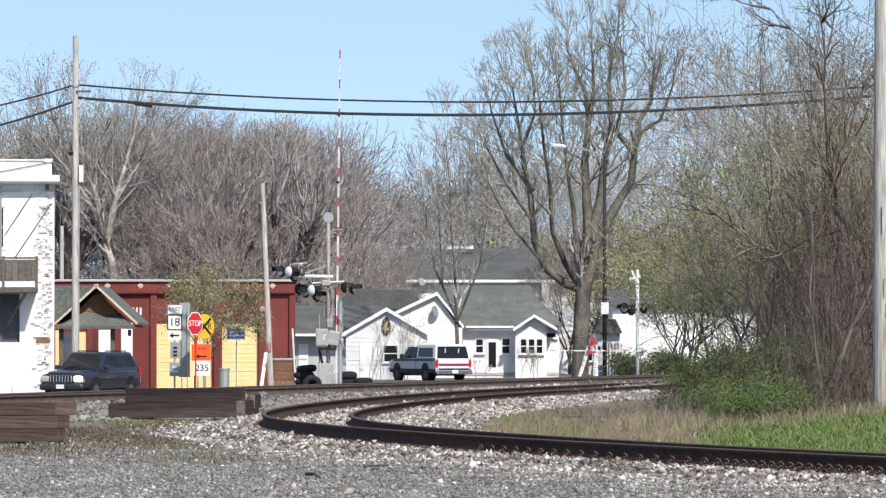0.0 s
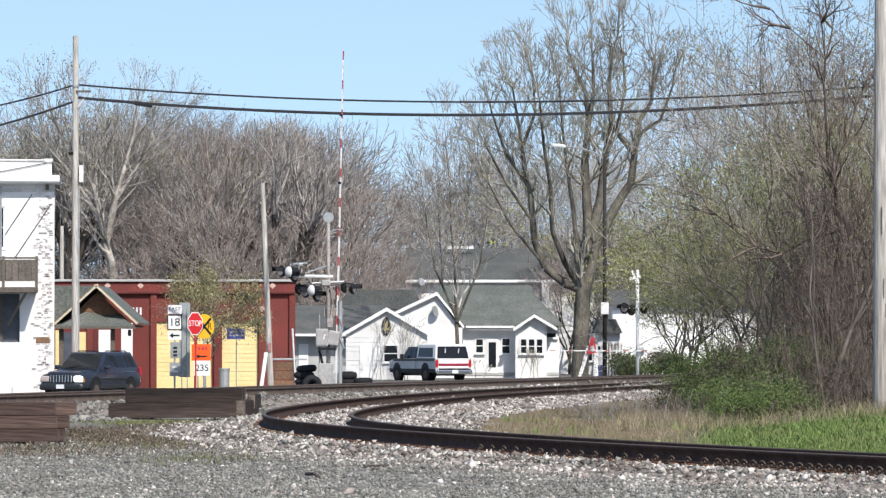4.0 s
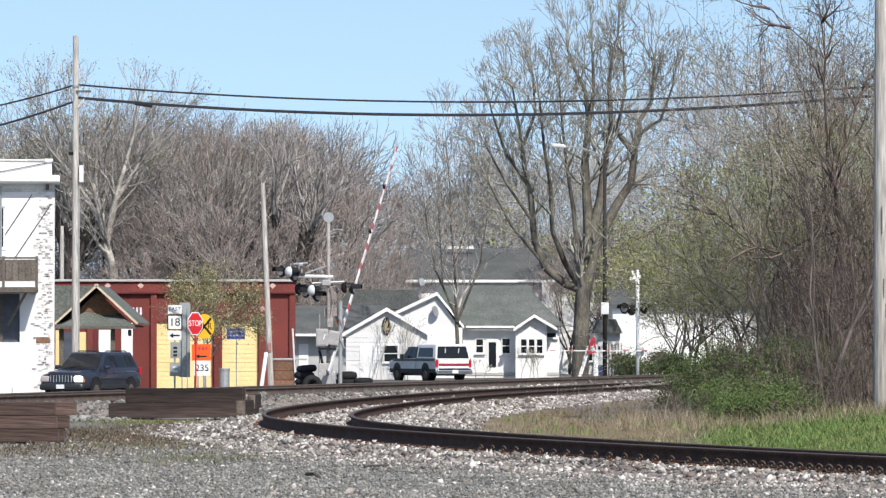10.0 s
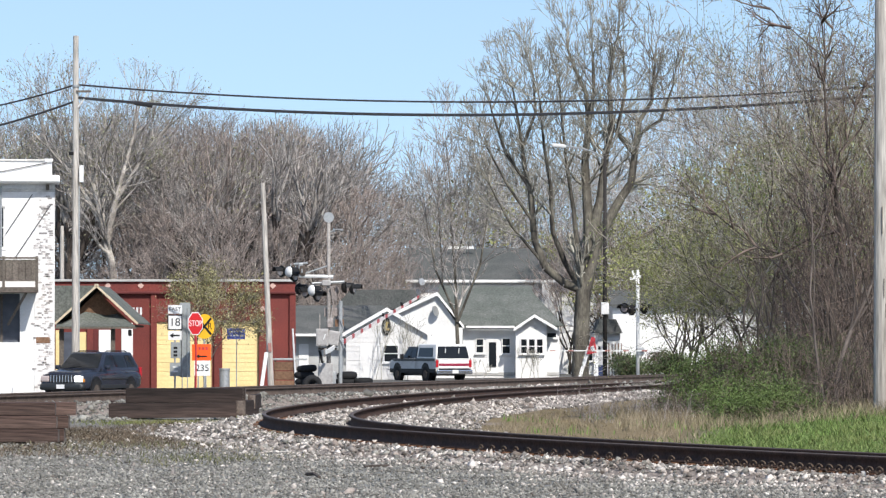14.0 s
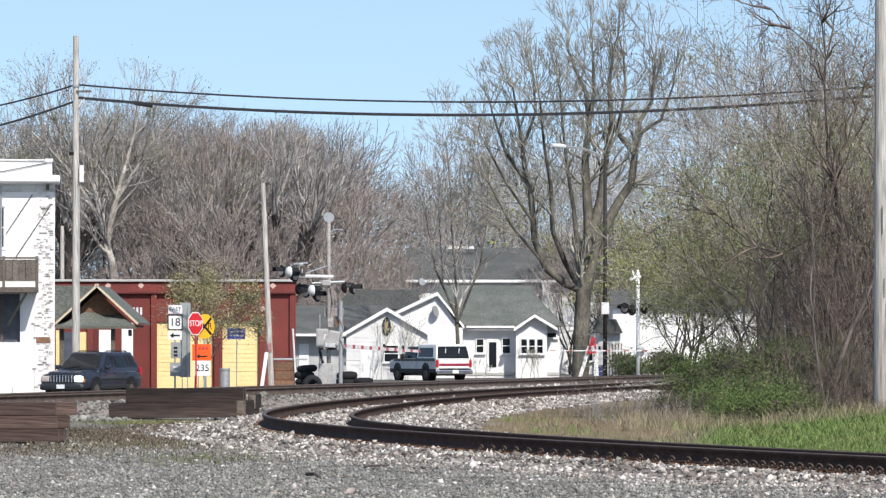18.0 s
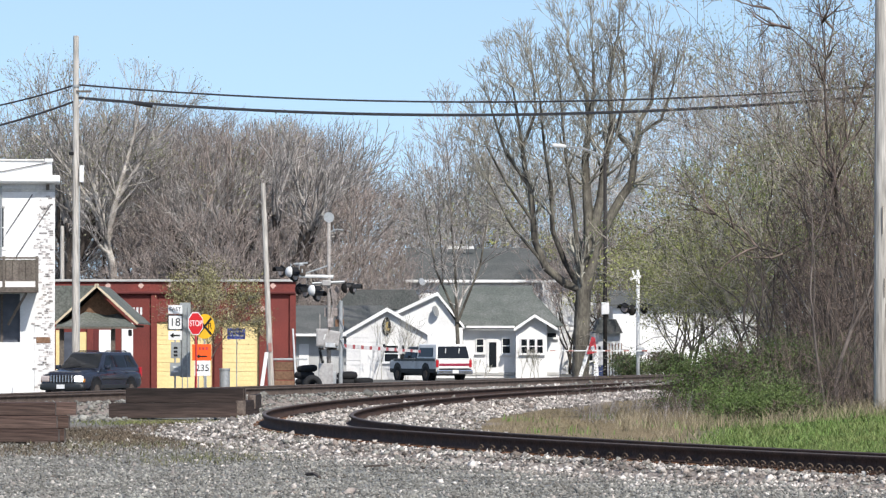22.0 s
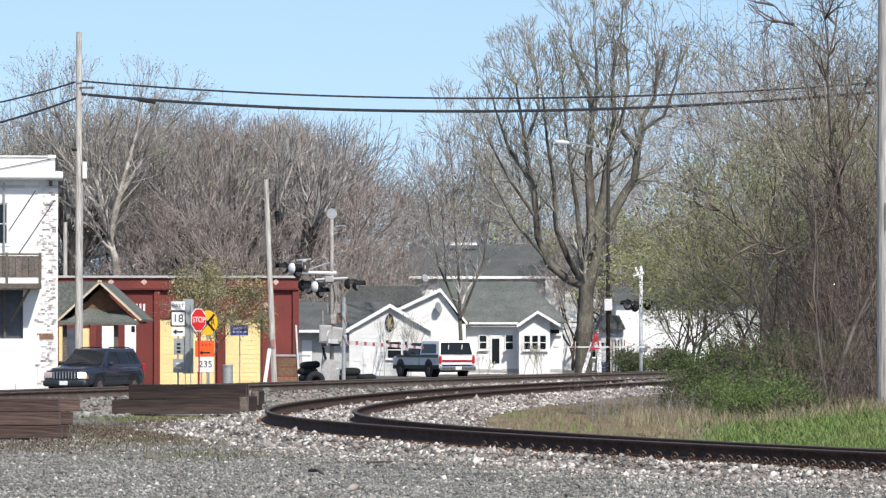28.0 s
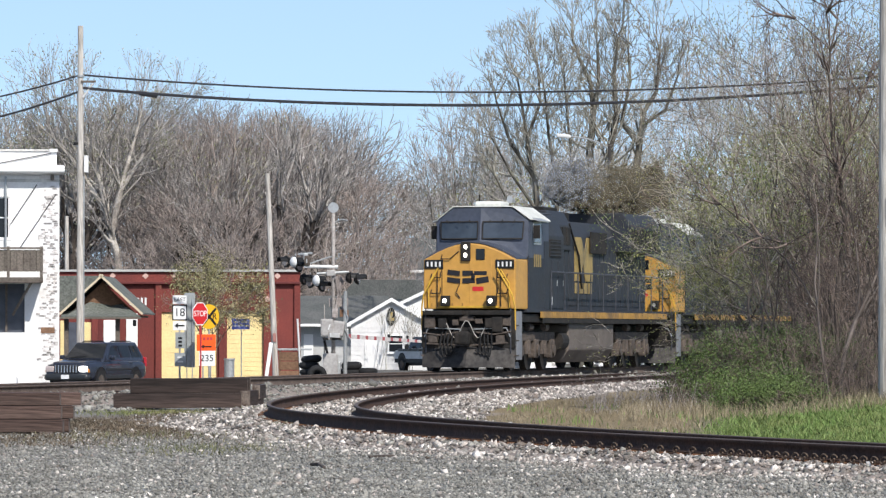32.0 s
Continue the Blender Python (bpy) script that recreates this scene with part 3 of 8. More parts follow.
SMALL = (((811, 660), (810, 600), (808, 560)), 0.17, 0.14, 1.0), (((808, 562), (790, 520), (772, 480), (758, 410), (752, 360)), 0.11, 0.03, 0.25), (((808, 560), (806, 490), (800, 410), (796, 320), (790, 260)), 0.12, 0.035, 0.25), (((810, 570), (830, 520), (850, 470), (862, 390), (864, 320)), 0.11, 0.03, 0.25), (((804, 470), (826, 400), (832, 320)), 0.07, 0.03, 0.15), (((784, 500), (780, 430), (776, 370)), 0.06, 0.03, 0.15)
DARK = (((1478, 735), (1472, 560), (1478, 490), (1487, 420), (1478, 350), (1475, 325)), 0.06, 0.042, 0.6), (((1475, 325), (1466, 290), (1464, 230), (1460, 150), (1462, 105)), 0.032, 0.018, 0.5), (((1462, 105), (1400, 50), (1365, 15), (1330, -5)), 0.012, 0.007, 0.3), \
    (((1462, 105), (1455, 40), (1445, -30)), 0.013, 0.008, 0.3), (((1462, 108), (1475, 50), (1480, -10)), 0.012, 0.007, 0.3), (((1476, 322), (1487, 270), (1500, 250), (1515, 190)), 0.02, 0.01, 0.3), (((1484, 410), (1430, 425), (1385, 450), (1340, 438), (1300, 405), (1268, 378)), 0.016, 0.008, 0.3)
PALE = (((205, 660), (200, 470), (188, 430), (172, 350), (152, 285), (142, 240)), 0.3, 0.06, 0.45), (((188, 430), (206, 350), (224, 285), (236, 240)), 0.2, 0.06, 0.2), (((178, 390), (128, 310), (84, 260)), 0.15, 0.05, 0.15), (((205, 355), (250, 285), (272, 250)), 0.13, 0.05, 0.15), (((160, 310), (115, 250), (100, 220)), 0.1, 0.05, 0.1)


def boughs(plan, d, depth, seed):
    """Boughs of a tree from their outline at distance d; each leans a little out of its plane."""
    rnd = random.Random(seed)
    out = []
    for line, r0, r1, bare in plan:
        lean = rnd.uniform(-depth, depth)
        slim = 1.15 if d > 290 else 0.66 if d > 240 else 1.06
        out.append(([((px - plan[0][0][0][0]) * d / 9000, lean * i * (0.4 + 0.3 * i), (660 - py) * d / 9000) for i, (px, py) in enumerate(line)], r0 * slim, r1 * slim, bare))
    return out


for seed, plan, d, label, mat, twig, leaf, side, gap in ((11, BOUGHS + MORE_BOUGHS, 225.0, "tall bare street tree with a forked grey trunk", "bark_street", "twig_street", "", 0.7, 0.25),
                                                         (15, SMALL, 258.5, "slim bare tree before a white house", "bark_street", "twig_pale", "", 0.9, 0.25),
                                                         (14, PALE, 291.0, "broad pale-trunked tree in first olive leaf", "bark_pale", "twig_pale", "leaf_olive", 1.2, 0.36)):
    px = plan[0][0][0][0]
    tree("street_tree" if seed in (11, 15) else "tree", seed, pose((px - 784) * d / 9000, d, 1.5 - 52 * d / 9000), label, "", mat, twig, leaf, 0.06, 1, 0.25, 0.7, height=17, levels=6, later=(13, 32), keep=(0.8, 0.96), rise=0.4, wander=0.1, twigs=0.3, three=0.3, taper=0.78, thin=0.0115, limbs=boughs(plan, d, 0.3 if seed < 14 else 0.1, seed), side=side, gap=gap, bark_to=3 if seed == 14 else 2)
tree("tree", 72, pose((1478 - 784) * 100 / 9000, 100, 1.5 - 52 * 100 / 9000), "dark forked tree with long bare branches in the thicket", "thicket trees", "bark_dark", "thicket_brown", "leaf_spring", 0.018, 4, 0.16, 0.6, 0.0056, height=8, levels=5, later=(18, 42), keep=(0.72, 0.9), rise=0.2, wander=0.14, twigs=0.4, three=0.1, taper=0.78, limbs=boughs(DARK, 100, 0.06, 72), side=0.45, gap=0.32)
# leading trees at the edge of the wood, upright fans of limbs
# pale twigs here put sunlit brightness into the front of the wood
for seed, x, d, z, r, bark, twig, leaf, share in ((31, -14.9, 297, 15.6, 0.34, "bark_dark", "twig_pale", "leaf_spring", 0.35), (33, -8.6, 296, 15.0, 0.42, "bark_dark", "twig_pale", "", 0), (34, -11.6, 299, 15.4, 0.3, "bark", "twig_rose", "", 0), (36, -22.2, 296, 15.9, 0.44, "bark_dark", "twig_pale", "leaf_olive", 0.6), (37, -5.6, 300, 11.6, 0.2, "bark", "twig_rose", "", 0)):
    tree("tree", seed, pose(x, d, -0.6), "tall grey-brown tree with fanned limbs at the edge of the wood", "trees behind the town", bark, twig, leaf, 0.06, 2, 0.3, share, 0.0145,
         height=z, levels=7, trunk_r=r, trunk_share=0.2, split=(16, 34), later=(12, 32), wander=0.1, twigs=0.6, three=0.3, rise=0.34, taper=0.85, bark_to=3)
# the thicket beside the track: tall brown stems, a leafy middle, thin saplings that lean out to its edge
M["thicket_stem"] = material("thicket_stem", (0.085, 0.07, 0.062), 0.85, 0, 0.25, 9, 0.8, 0.3, (0.15, 0.125, 0.11), 0.4)
M["leaf_bright"] = material("leaf_bright", (0.15, 0.21, 0.05), 0.55, 0, 0.2, 8, 0.6, 0.0, (0.12, 0.15, 0.05), 0.5)
for seed, x, d, h, r in ((62, 7.36, 96, 9.6, 0.062), (63, 8.35, 101, 9.4, 0.07), (61, 7.55, 109, 8.6, 0.06), (60, 8.0, 111, 7.2, 0.05), (59, 8.55, 109, 7.6, 0.055), (58, 8.3, 113, 6.6, 0.045), (64, 8.9, 106, 9.0, 0.06), (65, 8.1, 108, 5.4, 0.05), (66, 8.5, 97, 5.2, 0.05),
                         (67, 7.75, 101, 4.8, 0.045), (68, 9.2, 103, 8.6, 0.055), (69, 8.2, 98, 4.2, 0.04), (70, 7.75, 106, 4.2, 0.035), (71, 8.7, 100, 3.8, 0.035)):
    tall = h > 6
    tree("tree", seed, pose(x, d, 0.1), "tall bare brown thicket tree beside the track" if tall else "bare brown thicket tree beside the track", "thicket trees", "thicket_stem", "thicket" if seed in (58, 59, 60, 63, 64) else "thicket_brown", "leaf_spring" if tall else "", 0.017, 3, 0.16, 0.55, 0.0056, leaf_from=4,
         height=h, levels=6 if tall else 5, trunk_r=0.74 * r, trunk_share=0.3 if tall else 0.22, split=(12, 30), later=(20, 48), wander=0.12 if tall else 0.2, twigs=0.6 if tall else 0.8, three=0.05 if tall else 0.15, stems=2, rise=0.2, stem_gap=0.18, tilted=0.06, keep=(0.72, 0.9))
for seed, x, d, h, leaf, share in ((81, 8.0, 112, 5.8, "leaf_spring", 0.9), (82, 8.0, 107, 8.8, "leaf_spring", 1.0), (83, 6.5, 101, 5.2, "leaf_bright", 1.0), (84, 6.75, 115, 5.9, "leaf_spring", 0.9), (85, 8.9, 108, 9.0, "leaf_spring", 1.0), (80, 7.35, 104, 6.0, "leaf_bright", 1.0)):
    tree("tree", seed, pose(x, d, 0.1), "thicket tree in early leaf beside the track", "thicket trees", "thicket_stem", "thicket", leaf, 0.018, 7, 0.16, share, 0.0054,
         height=h, levels=5, trunk_r=0.045, trunk_share=0.42, split=(14, 34), later=(20, 50), wander=0.18, twigs=0.75, three=0.1, stems=1 if seed in (83, 84) else 2, rise=0.18, stem_gap=0.2, leaf_from=4, tilted=0.06, keep=(0.72, 0.88))
for seed, x, d, h, lean in ((86, 6.75, 114, 4.8, -0.02), (87, 6.6, 116, 4.4, -0.02), (88, 6.3, 113, 3.7, -0.02), (89, 6.2, 117, 3.6, 0.0), (79, 6.35, 115, 4.0, 0.02)):
    tree("tree", seed, pose(x, d, 0.1), "slender sapling in olive new leaf leaning from the thicket", "thicket trees", "thicket_stem", "thicket", "leaf_spring", 0.018, 8, 0.2, 0.95, 0.005,
         height=h, levels=5, trunk_r=0.026, trunk_share=0.44, split=(14, 34), later=(22, 50), wander=0.18, twigs=0.6, three=0.1, stems=2, rise=0.12, stem_gap=0.12, leaf_from=4, tilted=0.06, keep=(0.72, 0.88), lean=lean)
# ---- buildings ----
M["peeling"] = material("peeling", (0.8, 0.785, 0.77), 0.8, 0, 0.15, 9, 4.5, 0.4, (0.68, 0.66, 0.64))
M["siding_grey"] = material("siding_grey", (0.72, 0.71, 0.69), 0.7, 0, 0.06, 12, 0.8, 0.05, (0.64, 0.63, 0.62))
M["roof_green"] = material("roof_green", (0.105, 0.116, 0.102), 0.9, 0, 0.35, 12, 0.8, 0.3, (0.15, 0.156, 0.142))
M["trim_cream"] = material("trim_cream", (0.62, 0.53, 0.38), 0.6, 0, 0.1, 12, 1.5, 0.05)
M["maroon"] = material("maroon", (0.13, 0.03, 0.028), 0.7, 0, 0.15, 12, 1, 0.1)
M["pink_stone"] = material("pink_stone", (0.62, 0.42, 0.36), 0.8, 0, 0.15, 20, 3, 0.1)
M["wood_brown"] = material("wood_brown", (0.2, 0.115, 0.07), 0.85, 0, 0.25, 14, 1.5, 0.3, (0.14, 0.08, 0.05), 0.15)
M["concrete"] = material("concrete", (0.45, 0.44, 0.42), 0.9, 0, 0.15, 20, 1.5, 0.2)
M["curtain"] = material("curtain", (0.09, 0.1, 0.125), 0.4, 0, 0.2, 4, 1, 0.0)


def gable_roof(name, x0, x1, y0, y1, z_eave, z_ridge, mat, parent, over=0.3, thick=0.14, axis="y", apex=None, label=""):
    """Two sloping roof slabs; axis: the way that the ridge runs."""
    if axis == "y":
        xm = apex if apex is not None else (x0 + x1) / 2
        for a, b in ((x0 - over, xm), (x1 + over, xm)):
            k = (z_ridge - z_eave) / ((xm - x0) if a < xm else (x1 - xm))
            ze = z_eave - k * over
            part(name, slab(((a, ze), (b, z_ridge), (b, z_ridge + thick), (a, ze + thick)), "y", y0 - over, y1 + over), mat, parent, label)
    else:
        ym = (y0 + y1) / 2
        k = (z_ridge - z_eave) / (ym - y0)
        for a in (y0 - over, y1 + over):
            ze = z_eave - k * over
            part(name, slab(((a, ze), (ym, z_ridge), (ym, z_ridge + thick), (a, ze + thick)), "x", x0 - over, x1 + over), mat, parent, label)


def window(parent, x0, x1, z0, z1, y, bars=1, frame_mat="white_paint", sill=True, split=False):
    """A sash window on a wall that faces the camera at distance y: frame, panes, sill."""
    w, h = x1 - x0, z1 - z0
    f = 0.05
    bm = box(((x0 + x1) / 2, y - 0.02, z0 + f / 2), (w, 0.08, f))
    box(((x0 + x1) / 2, y - 0.02, z1 - f / 2), (w, 0.08, f), 0, None, bm)
    for x in (x0 + f / 2, x1 - f / 2):
        box((x, y - 0.02, (z0 + z1) / 2), (f, 0.08, h - 2 * f), 0, None, bm)
    fr = part("window", bm, frame_mat, parent, "white-framed sash window")
    n = bars + 1
    for k in range(n):
        za, zb = z0 + f + (h - 2 * f) * k / n, z0 + f + (h - 2 * f) * (k + 1) / n
        part("pane", box(((x0 + x1) / 2, y - 0.012 - 0.01 * k, (za + zb) / 2), (w - 2 * f, 0.02, zb - za - 0.02)), "glass_dark", fr)
        if k:
            part("sash_bar", box(((x0 + x1) / 2, y - 0.035, za), (w - 2 * f, 0.03, 0.045)), frame_mat, fr)
    if sill:
        part("sill", box(((x0 + x1) / 2, y - 0.06, z0 - 0.03), (w + 0.14, 0.14, 0.06), 0.01), frame_mat, fr)
    return fr


def wall(parent, x0, x1, y0, y1, z0, z1, mat, name="wall", label=""):
    return part(name, box(((x0 + x1) / 2, (y0 + y1) / 2, (z0 + z1) / 2), (x1 - x0, y1 - y0, z1 - z0)), mat, parent, label)


def siding(parent, x0, x1, y, z0, z1, mat, step=0.2, name="siding_board", proud=0.02):
    """Lap boards, each tilted a little so that its lower edge stands proud."""
    n = max(1, round((z1 - z0) / step))
    h = (z1 - z0) / n
    for k in range(n):
        part(name, box(((x0 + x1) / 2, y - proud, z0 + (k + 0.5) * h), (x1 - x0, 0.02, h * 0.97), 0, (-3.5, 0, 0)), mat, parent)


def white_building():
    b = thing("brick_building", pose(0, 0, 0), "two-storey white painted brick building with a wooden balcony", "building")
    D, xr = 186.0, -14.198
    xl = -28.0
    z_top = 7.411
    # front wall with a doorway below the balcony and one upper window
    dx0, dx1, dz0, dz1 = -17.029, -15.459, 1.541, 3.319
    wx0, wx1, wz0, wz1 = -16.864, -16.017, 4.972, 6.501
    wall(b, dx1, xr, D, D + 0.4, -0.6, z_top, "white_paint")
    wall(b, xl, dx0, D, D + 0.4, -0.6, z_top, "white_paint")
    wall(b, dx0, dx1, D, D + 0.4, -0.6, dz0, "white_paint")
    wall(b, dx0, wx0, D, D + 0.4, dz1, z_top, "white_paint")
    wall(b, wx1, dx1, D, D + 0.4, dz1, z_top, "white_paint")
    wall(b, wx0, wx1, D, D + 0.4, dz1, wz0, "white_paint")
    wall(b, wx0, wx1, D, D + 0.4, wz1, z_top, "white_paint")
    window(b, wx0, wx1, wz0, wz1, D + 0.1, 1)
    wall(b, dx0, dx1, D + 0.3, D + 0.38, dz0, dz1, "curtain", "dark_door", "dark recessed doorway")
    part("door_frame", box(((dx0 + dx1) / 2 + 0.12, D + 0.2, (dz0 + dz1) / 2), (0.08, 0.12, dz1 - dz0)), "wood_grey", b)
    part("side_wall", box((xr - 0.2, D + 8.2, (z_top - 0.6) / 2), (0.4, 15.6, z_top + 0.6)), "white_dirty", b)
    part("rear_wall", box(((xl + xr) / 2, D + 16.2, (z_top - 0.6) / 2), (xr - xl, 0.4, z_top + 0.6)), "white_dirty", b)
    part("roof", box(((xl + xr) / 2, D + 8, z_top - 0.1), (xr - xl - 0.9, 15.2, 0.2)), "roof", b)
    # peeling corner: bricks whose paint has come off, in courses
    part("corner_brickwork", box((-14.57, D - 0.008, (z_top - 0.6) / 2), (0.723, 0.03, z_top + 0.5)), "peeling", b, "white paint flaking off dark brick")
    rnd = random.Random(3)
    shared = {}
    for k in range(180):
        course = rnd.randrange(0, 98)
        z = -0.4 + course * 0.075
        if z > z_top - 0.35:
            continue
        u = abs(rnd.gauss(0, 0.32))
        x = xr - 0.11 - (u % 0.68)
        if not shared:
            ob = part("brick", box((0, 0, 0), (0.15, 0.03, 0.062)), "brick_bare", b)
            shared["me"] = ob.data
        else:
            ob = new("brick", shared["me"])
            ob.parent = b
        ob.location = (x, D - 0.014, z)
    for k in range(46):
        z = 0.4 + rnd.random() * 6.4
        u = abs(rnd.gauss(0, 0.3)) % 0.66
        ob = new("brick", shared["me"])
        ob.parent = b
        ob.location, ob.scale = (xr - 0.12 - u, D - 0.016, z), (rnd.uniform(0.3, 0.8), 1, rnd.uniform(0.5, 1.6))
    part("wall_plate", box((-14.62, D - 0.03, 1.62), (0.5, 0.03, 0.22), 0.01), "wood_brown", b, "small brown plate")
    # cornice and parapet
    part("cornice", slab(((D - 0.55, 7.36), (D + 0.1, 7.3), (D + 0.1, 7.659), (D - 0.42, 7.64), (D - 0.6, 7.56), (D - 0.6, 7.42)), "x", xl, -14.033, 0.02), "white_paint", b, "white projecting cornice")
    part("parapet", box(((xl + -14.301) / 2, D + 0.15, (7.659 + 8.175) / 2), (-14.301 - xl, 0.3, 0.517), 0.02), "white_paint", b)
    part("parapet_cap", box((-14.425, D + 0.1, 8.196), (0.3, 0.4, 0.12), 0.02), "white_paint", b)
    part("parapet_coping", box(((xl + -14.6) / 2, D + 0.13, 8.2), (-14.6 - xl, 0.38, 0.07), 0.02), "white_dirty", b, "grey-stained coping")
    part("frieze_board", box(((xl + -14.2) / 2, D - 0.012, 7.1), (-14.2 - xl, 0.05, 0.12), 0.01), "white_dirty", b)
    # thin rods stand in for slanting cable shadows on the wall
    for xa, za, xb, zb in ((-14.32, 6.6, -15.62, 4.66), (-15.02, 6.95, -15.98, 5.5), (-14.5, 8.1, -16.4, 7.72)):
        part("service_cable", rod((xa, D - 0.05, za), (xb, D - 0.05, zb), 0.016, None, 6), "wire", b, "thin black rod drawn as a cable shadow on the wall")
    part("cornice_bracket", box((-14.467, D - 0.12, 7.204), (0.12, 0.3, 0.2), 0.02), "wood_grey", b)
    part("chimney", box((-16.921, 194, 8.829), (0.36, 0.5, 0.8), 0.02), "white_dirty", b)
    part("downpipe", pipe([(-16.161, D - 0.08, 7.245), (-16.161, D - 0.08, 4.559)], 0.045), "metal_grey", b)
    # balcony
    bx0, bx1 = -17.443, -14.839
    fz = 3.443
    bal = part("balcony", box(((bx0 + bx1) / 2, D - 0.7, fz), (bx1 - bx0, 1.4, 0.2), 0.02), "wood_grey", b, "weathered wooden balcony")
    n = 11
    w = (bx1 - bx0) / n
    for k in range(n):
        part("board", box((bx0 + (k + 0.5) * w, D - 1.36, 4.145), (w * 0.93, 0.03, 0.785)), "wood_grey", bal)
    part("balcony_panel", box(((bx0 + bx1) / 2, D - 1.33, 4.145), (bx1 - bx0, 0.02, 0.744)), "wood_grey", bal)
    part("rail", box(((bx0 + bx1) / 2, D - 1.38, 4.6), (bx1 - bx0, 0.1, 0.07)), "wood_grey", bal)
    for x in (bx1 - 0.06, -16.099):
        part("post", box((x, D - 1.36, 4.042), (0.1, 0.1, 1.24)), "wood_grey", bal)
    for x in (-15.893, bx0 + 0.3):
        part("brace", rod((x + 0.62, D - 1.2, fz - 0.1), (x, D - 0.02, 2.182), 0.05, None, 6), "wood_grey", bal)
    return b


M["brick_bare"] = material("brick_bare", (0.55, 0.52, 0.5), 0.85, 0, 0.3, 30, 4, 0.2, (0.36, 0.33, 0.31), 0.5)
WB = white_building()
WB.matrix_basis = Matrix.Translation((-14.2, 186, 0)) @ pose(0, 0, 0, 0, 0, 6.5) @ Matrix.Translation((14.2, -186, 0))


def red_building():
    b = thing("brick_building", pose(0, 0, 0), "one-storey dark red brick building with yellow boarded openings", "building")
    D = 220.0
    x0, x1, zt = -18.676, -6.38, 4.164
    z_band = 3.651
    z_sill = 2.429
    opens = ((-12.369, -9.973), (-9.533, -7.969))
    edges = [x0] + [e for o in opens for e in o] + [x1]
    for a, c in zip(edges[::2], edges[1::2]):
        wall(b, a, c, D, D + 0.35, -0.6, z_band, "brick_red", "wall", "dark red painted brick wall")
    for a, c in opens:
        wall(b, a, c, D, D + 0.35, z_sill, z_band, "brick_red")
        wall(b, a, c, D + 0.12, D + 0.3, -0.6, z_sill, "yellow_siding", "opening_backing")
        siding(b, a, c, D + 0.12, -0.5, z_sill, "yellow_siding", 0.2)
    part("frieze", box(((x0 + x1) / 2, D + 0.12, (z_band + zt) / 2), (x1 - x0, 0.5, zt - z_band), 0.02), "brick_red", b)
    part("frieze_moulding", box(((x0 + x1) / 2, D - 0.16, z_band + 0.04), (x1 - x0, 0.1, 0.1), 0.02), "maroon", b)
    part("coping", box(((x0 + x1) / 2, D + 0.1, zt + 0.05), (x1 - x0 + 0.1, 0.7, 0.1), 0.02), "concrete", b, "pale stone coping")
    for px in (-12.491, -9.753, -7.822, -6.502, -15.253):
        part("pilaster", box((px, D - 0.06, (z_band - 0.6) / 2), (0.269, 0.14, z_band + 0.6), 0.015), "brick_red", b)
    for px in (-14.471, -13.053, -11.782, -10.487, -8.947, -7.358, -15.889):
        part("diamond_tile", box((px, D - 0.145, 3.993), (0.2, 0.03, 0.2), 0, (0, 45, 0)), "pink_stone", b, "pale diamond-shaped tile")
    part("diamond_tile", box((-7.798, D - 0.15, 2.991), (0.2, 0.03, 0.2), 0, (0, 45, 0)), "pink_stone", b)
    # wall lettering that cannot be read: bars
    for k in range(5):
        part("lettering_bar", box((-13.689 + 0.16 * k, D - 0.02, 2.893), (0.09, 0.02, 0.318)), "metal_white", b)
    part("side_wall", box((x1 - 0.18, D + 7.4, (zt - 0.6) / 2), (0.35, 14, zt + 0.6)), "brick_red", b)
    part("rear_wall", box(((x0 + x1) / 2, D + 14.6, (zt - 0.6) / 2), (x1 - x0, 0.35, zt + 0.6)), "brick_red", b)
    part("roof", box(((x0 + x1) / 2, D + 7.4, z_band + 0.2), (x1 - x0 - 0.8, 13.8, 0.2)), "roof", b)
    # shopfront under the canopy: yellow, dark and white panels
    for a, c, za, zb, m in ((-16.72, -16.402, -0.6, 2.062, "yellow_siding"), (-16.402, -15.962, -0.6, 1.989, "curtain"), (-15.742, -15.351, -0.6, 1.989, "yellow_siding"),
                            (-15.156, -14.911, -0.6, 2.111, "maroon"), (-14.862, -14.349, -0.6, 2.087, "white_paint"), (-13.884, -13.396, -0.6, 2.38, "white_paint")):
        wall(b, a, c, D - 0.05, D - 0.002, za, zb, m, "shopfront_panel")
    return b


RB = red_building()
RB.matrix_basis = Matrix.Translation((-6.38, 220, 0)) @ pose(0, 0, 0, 0, 0, 2.5) @ Matrix.Translation((6.38, -220, 0))


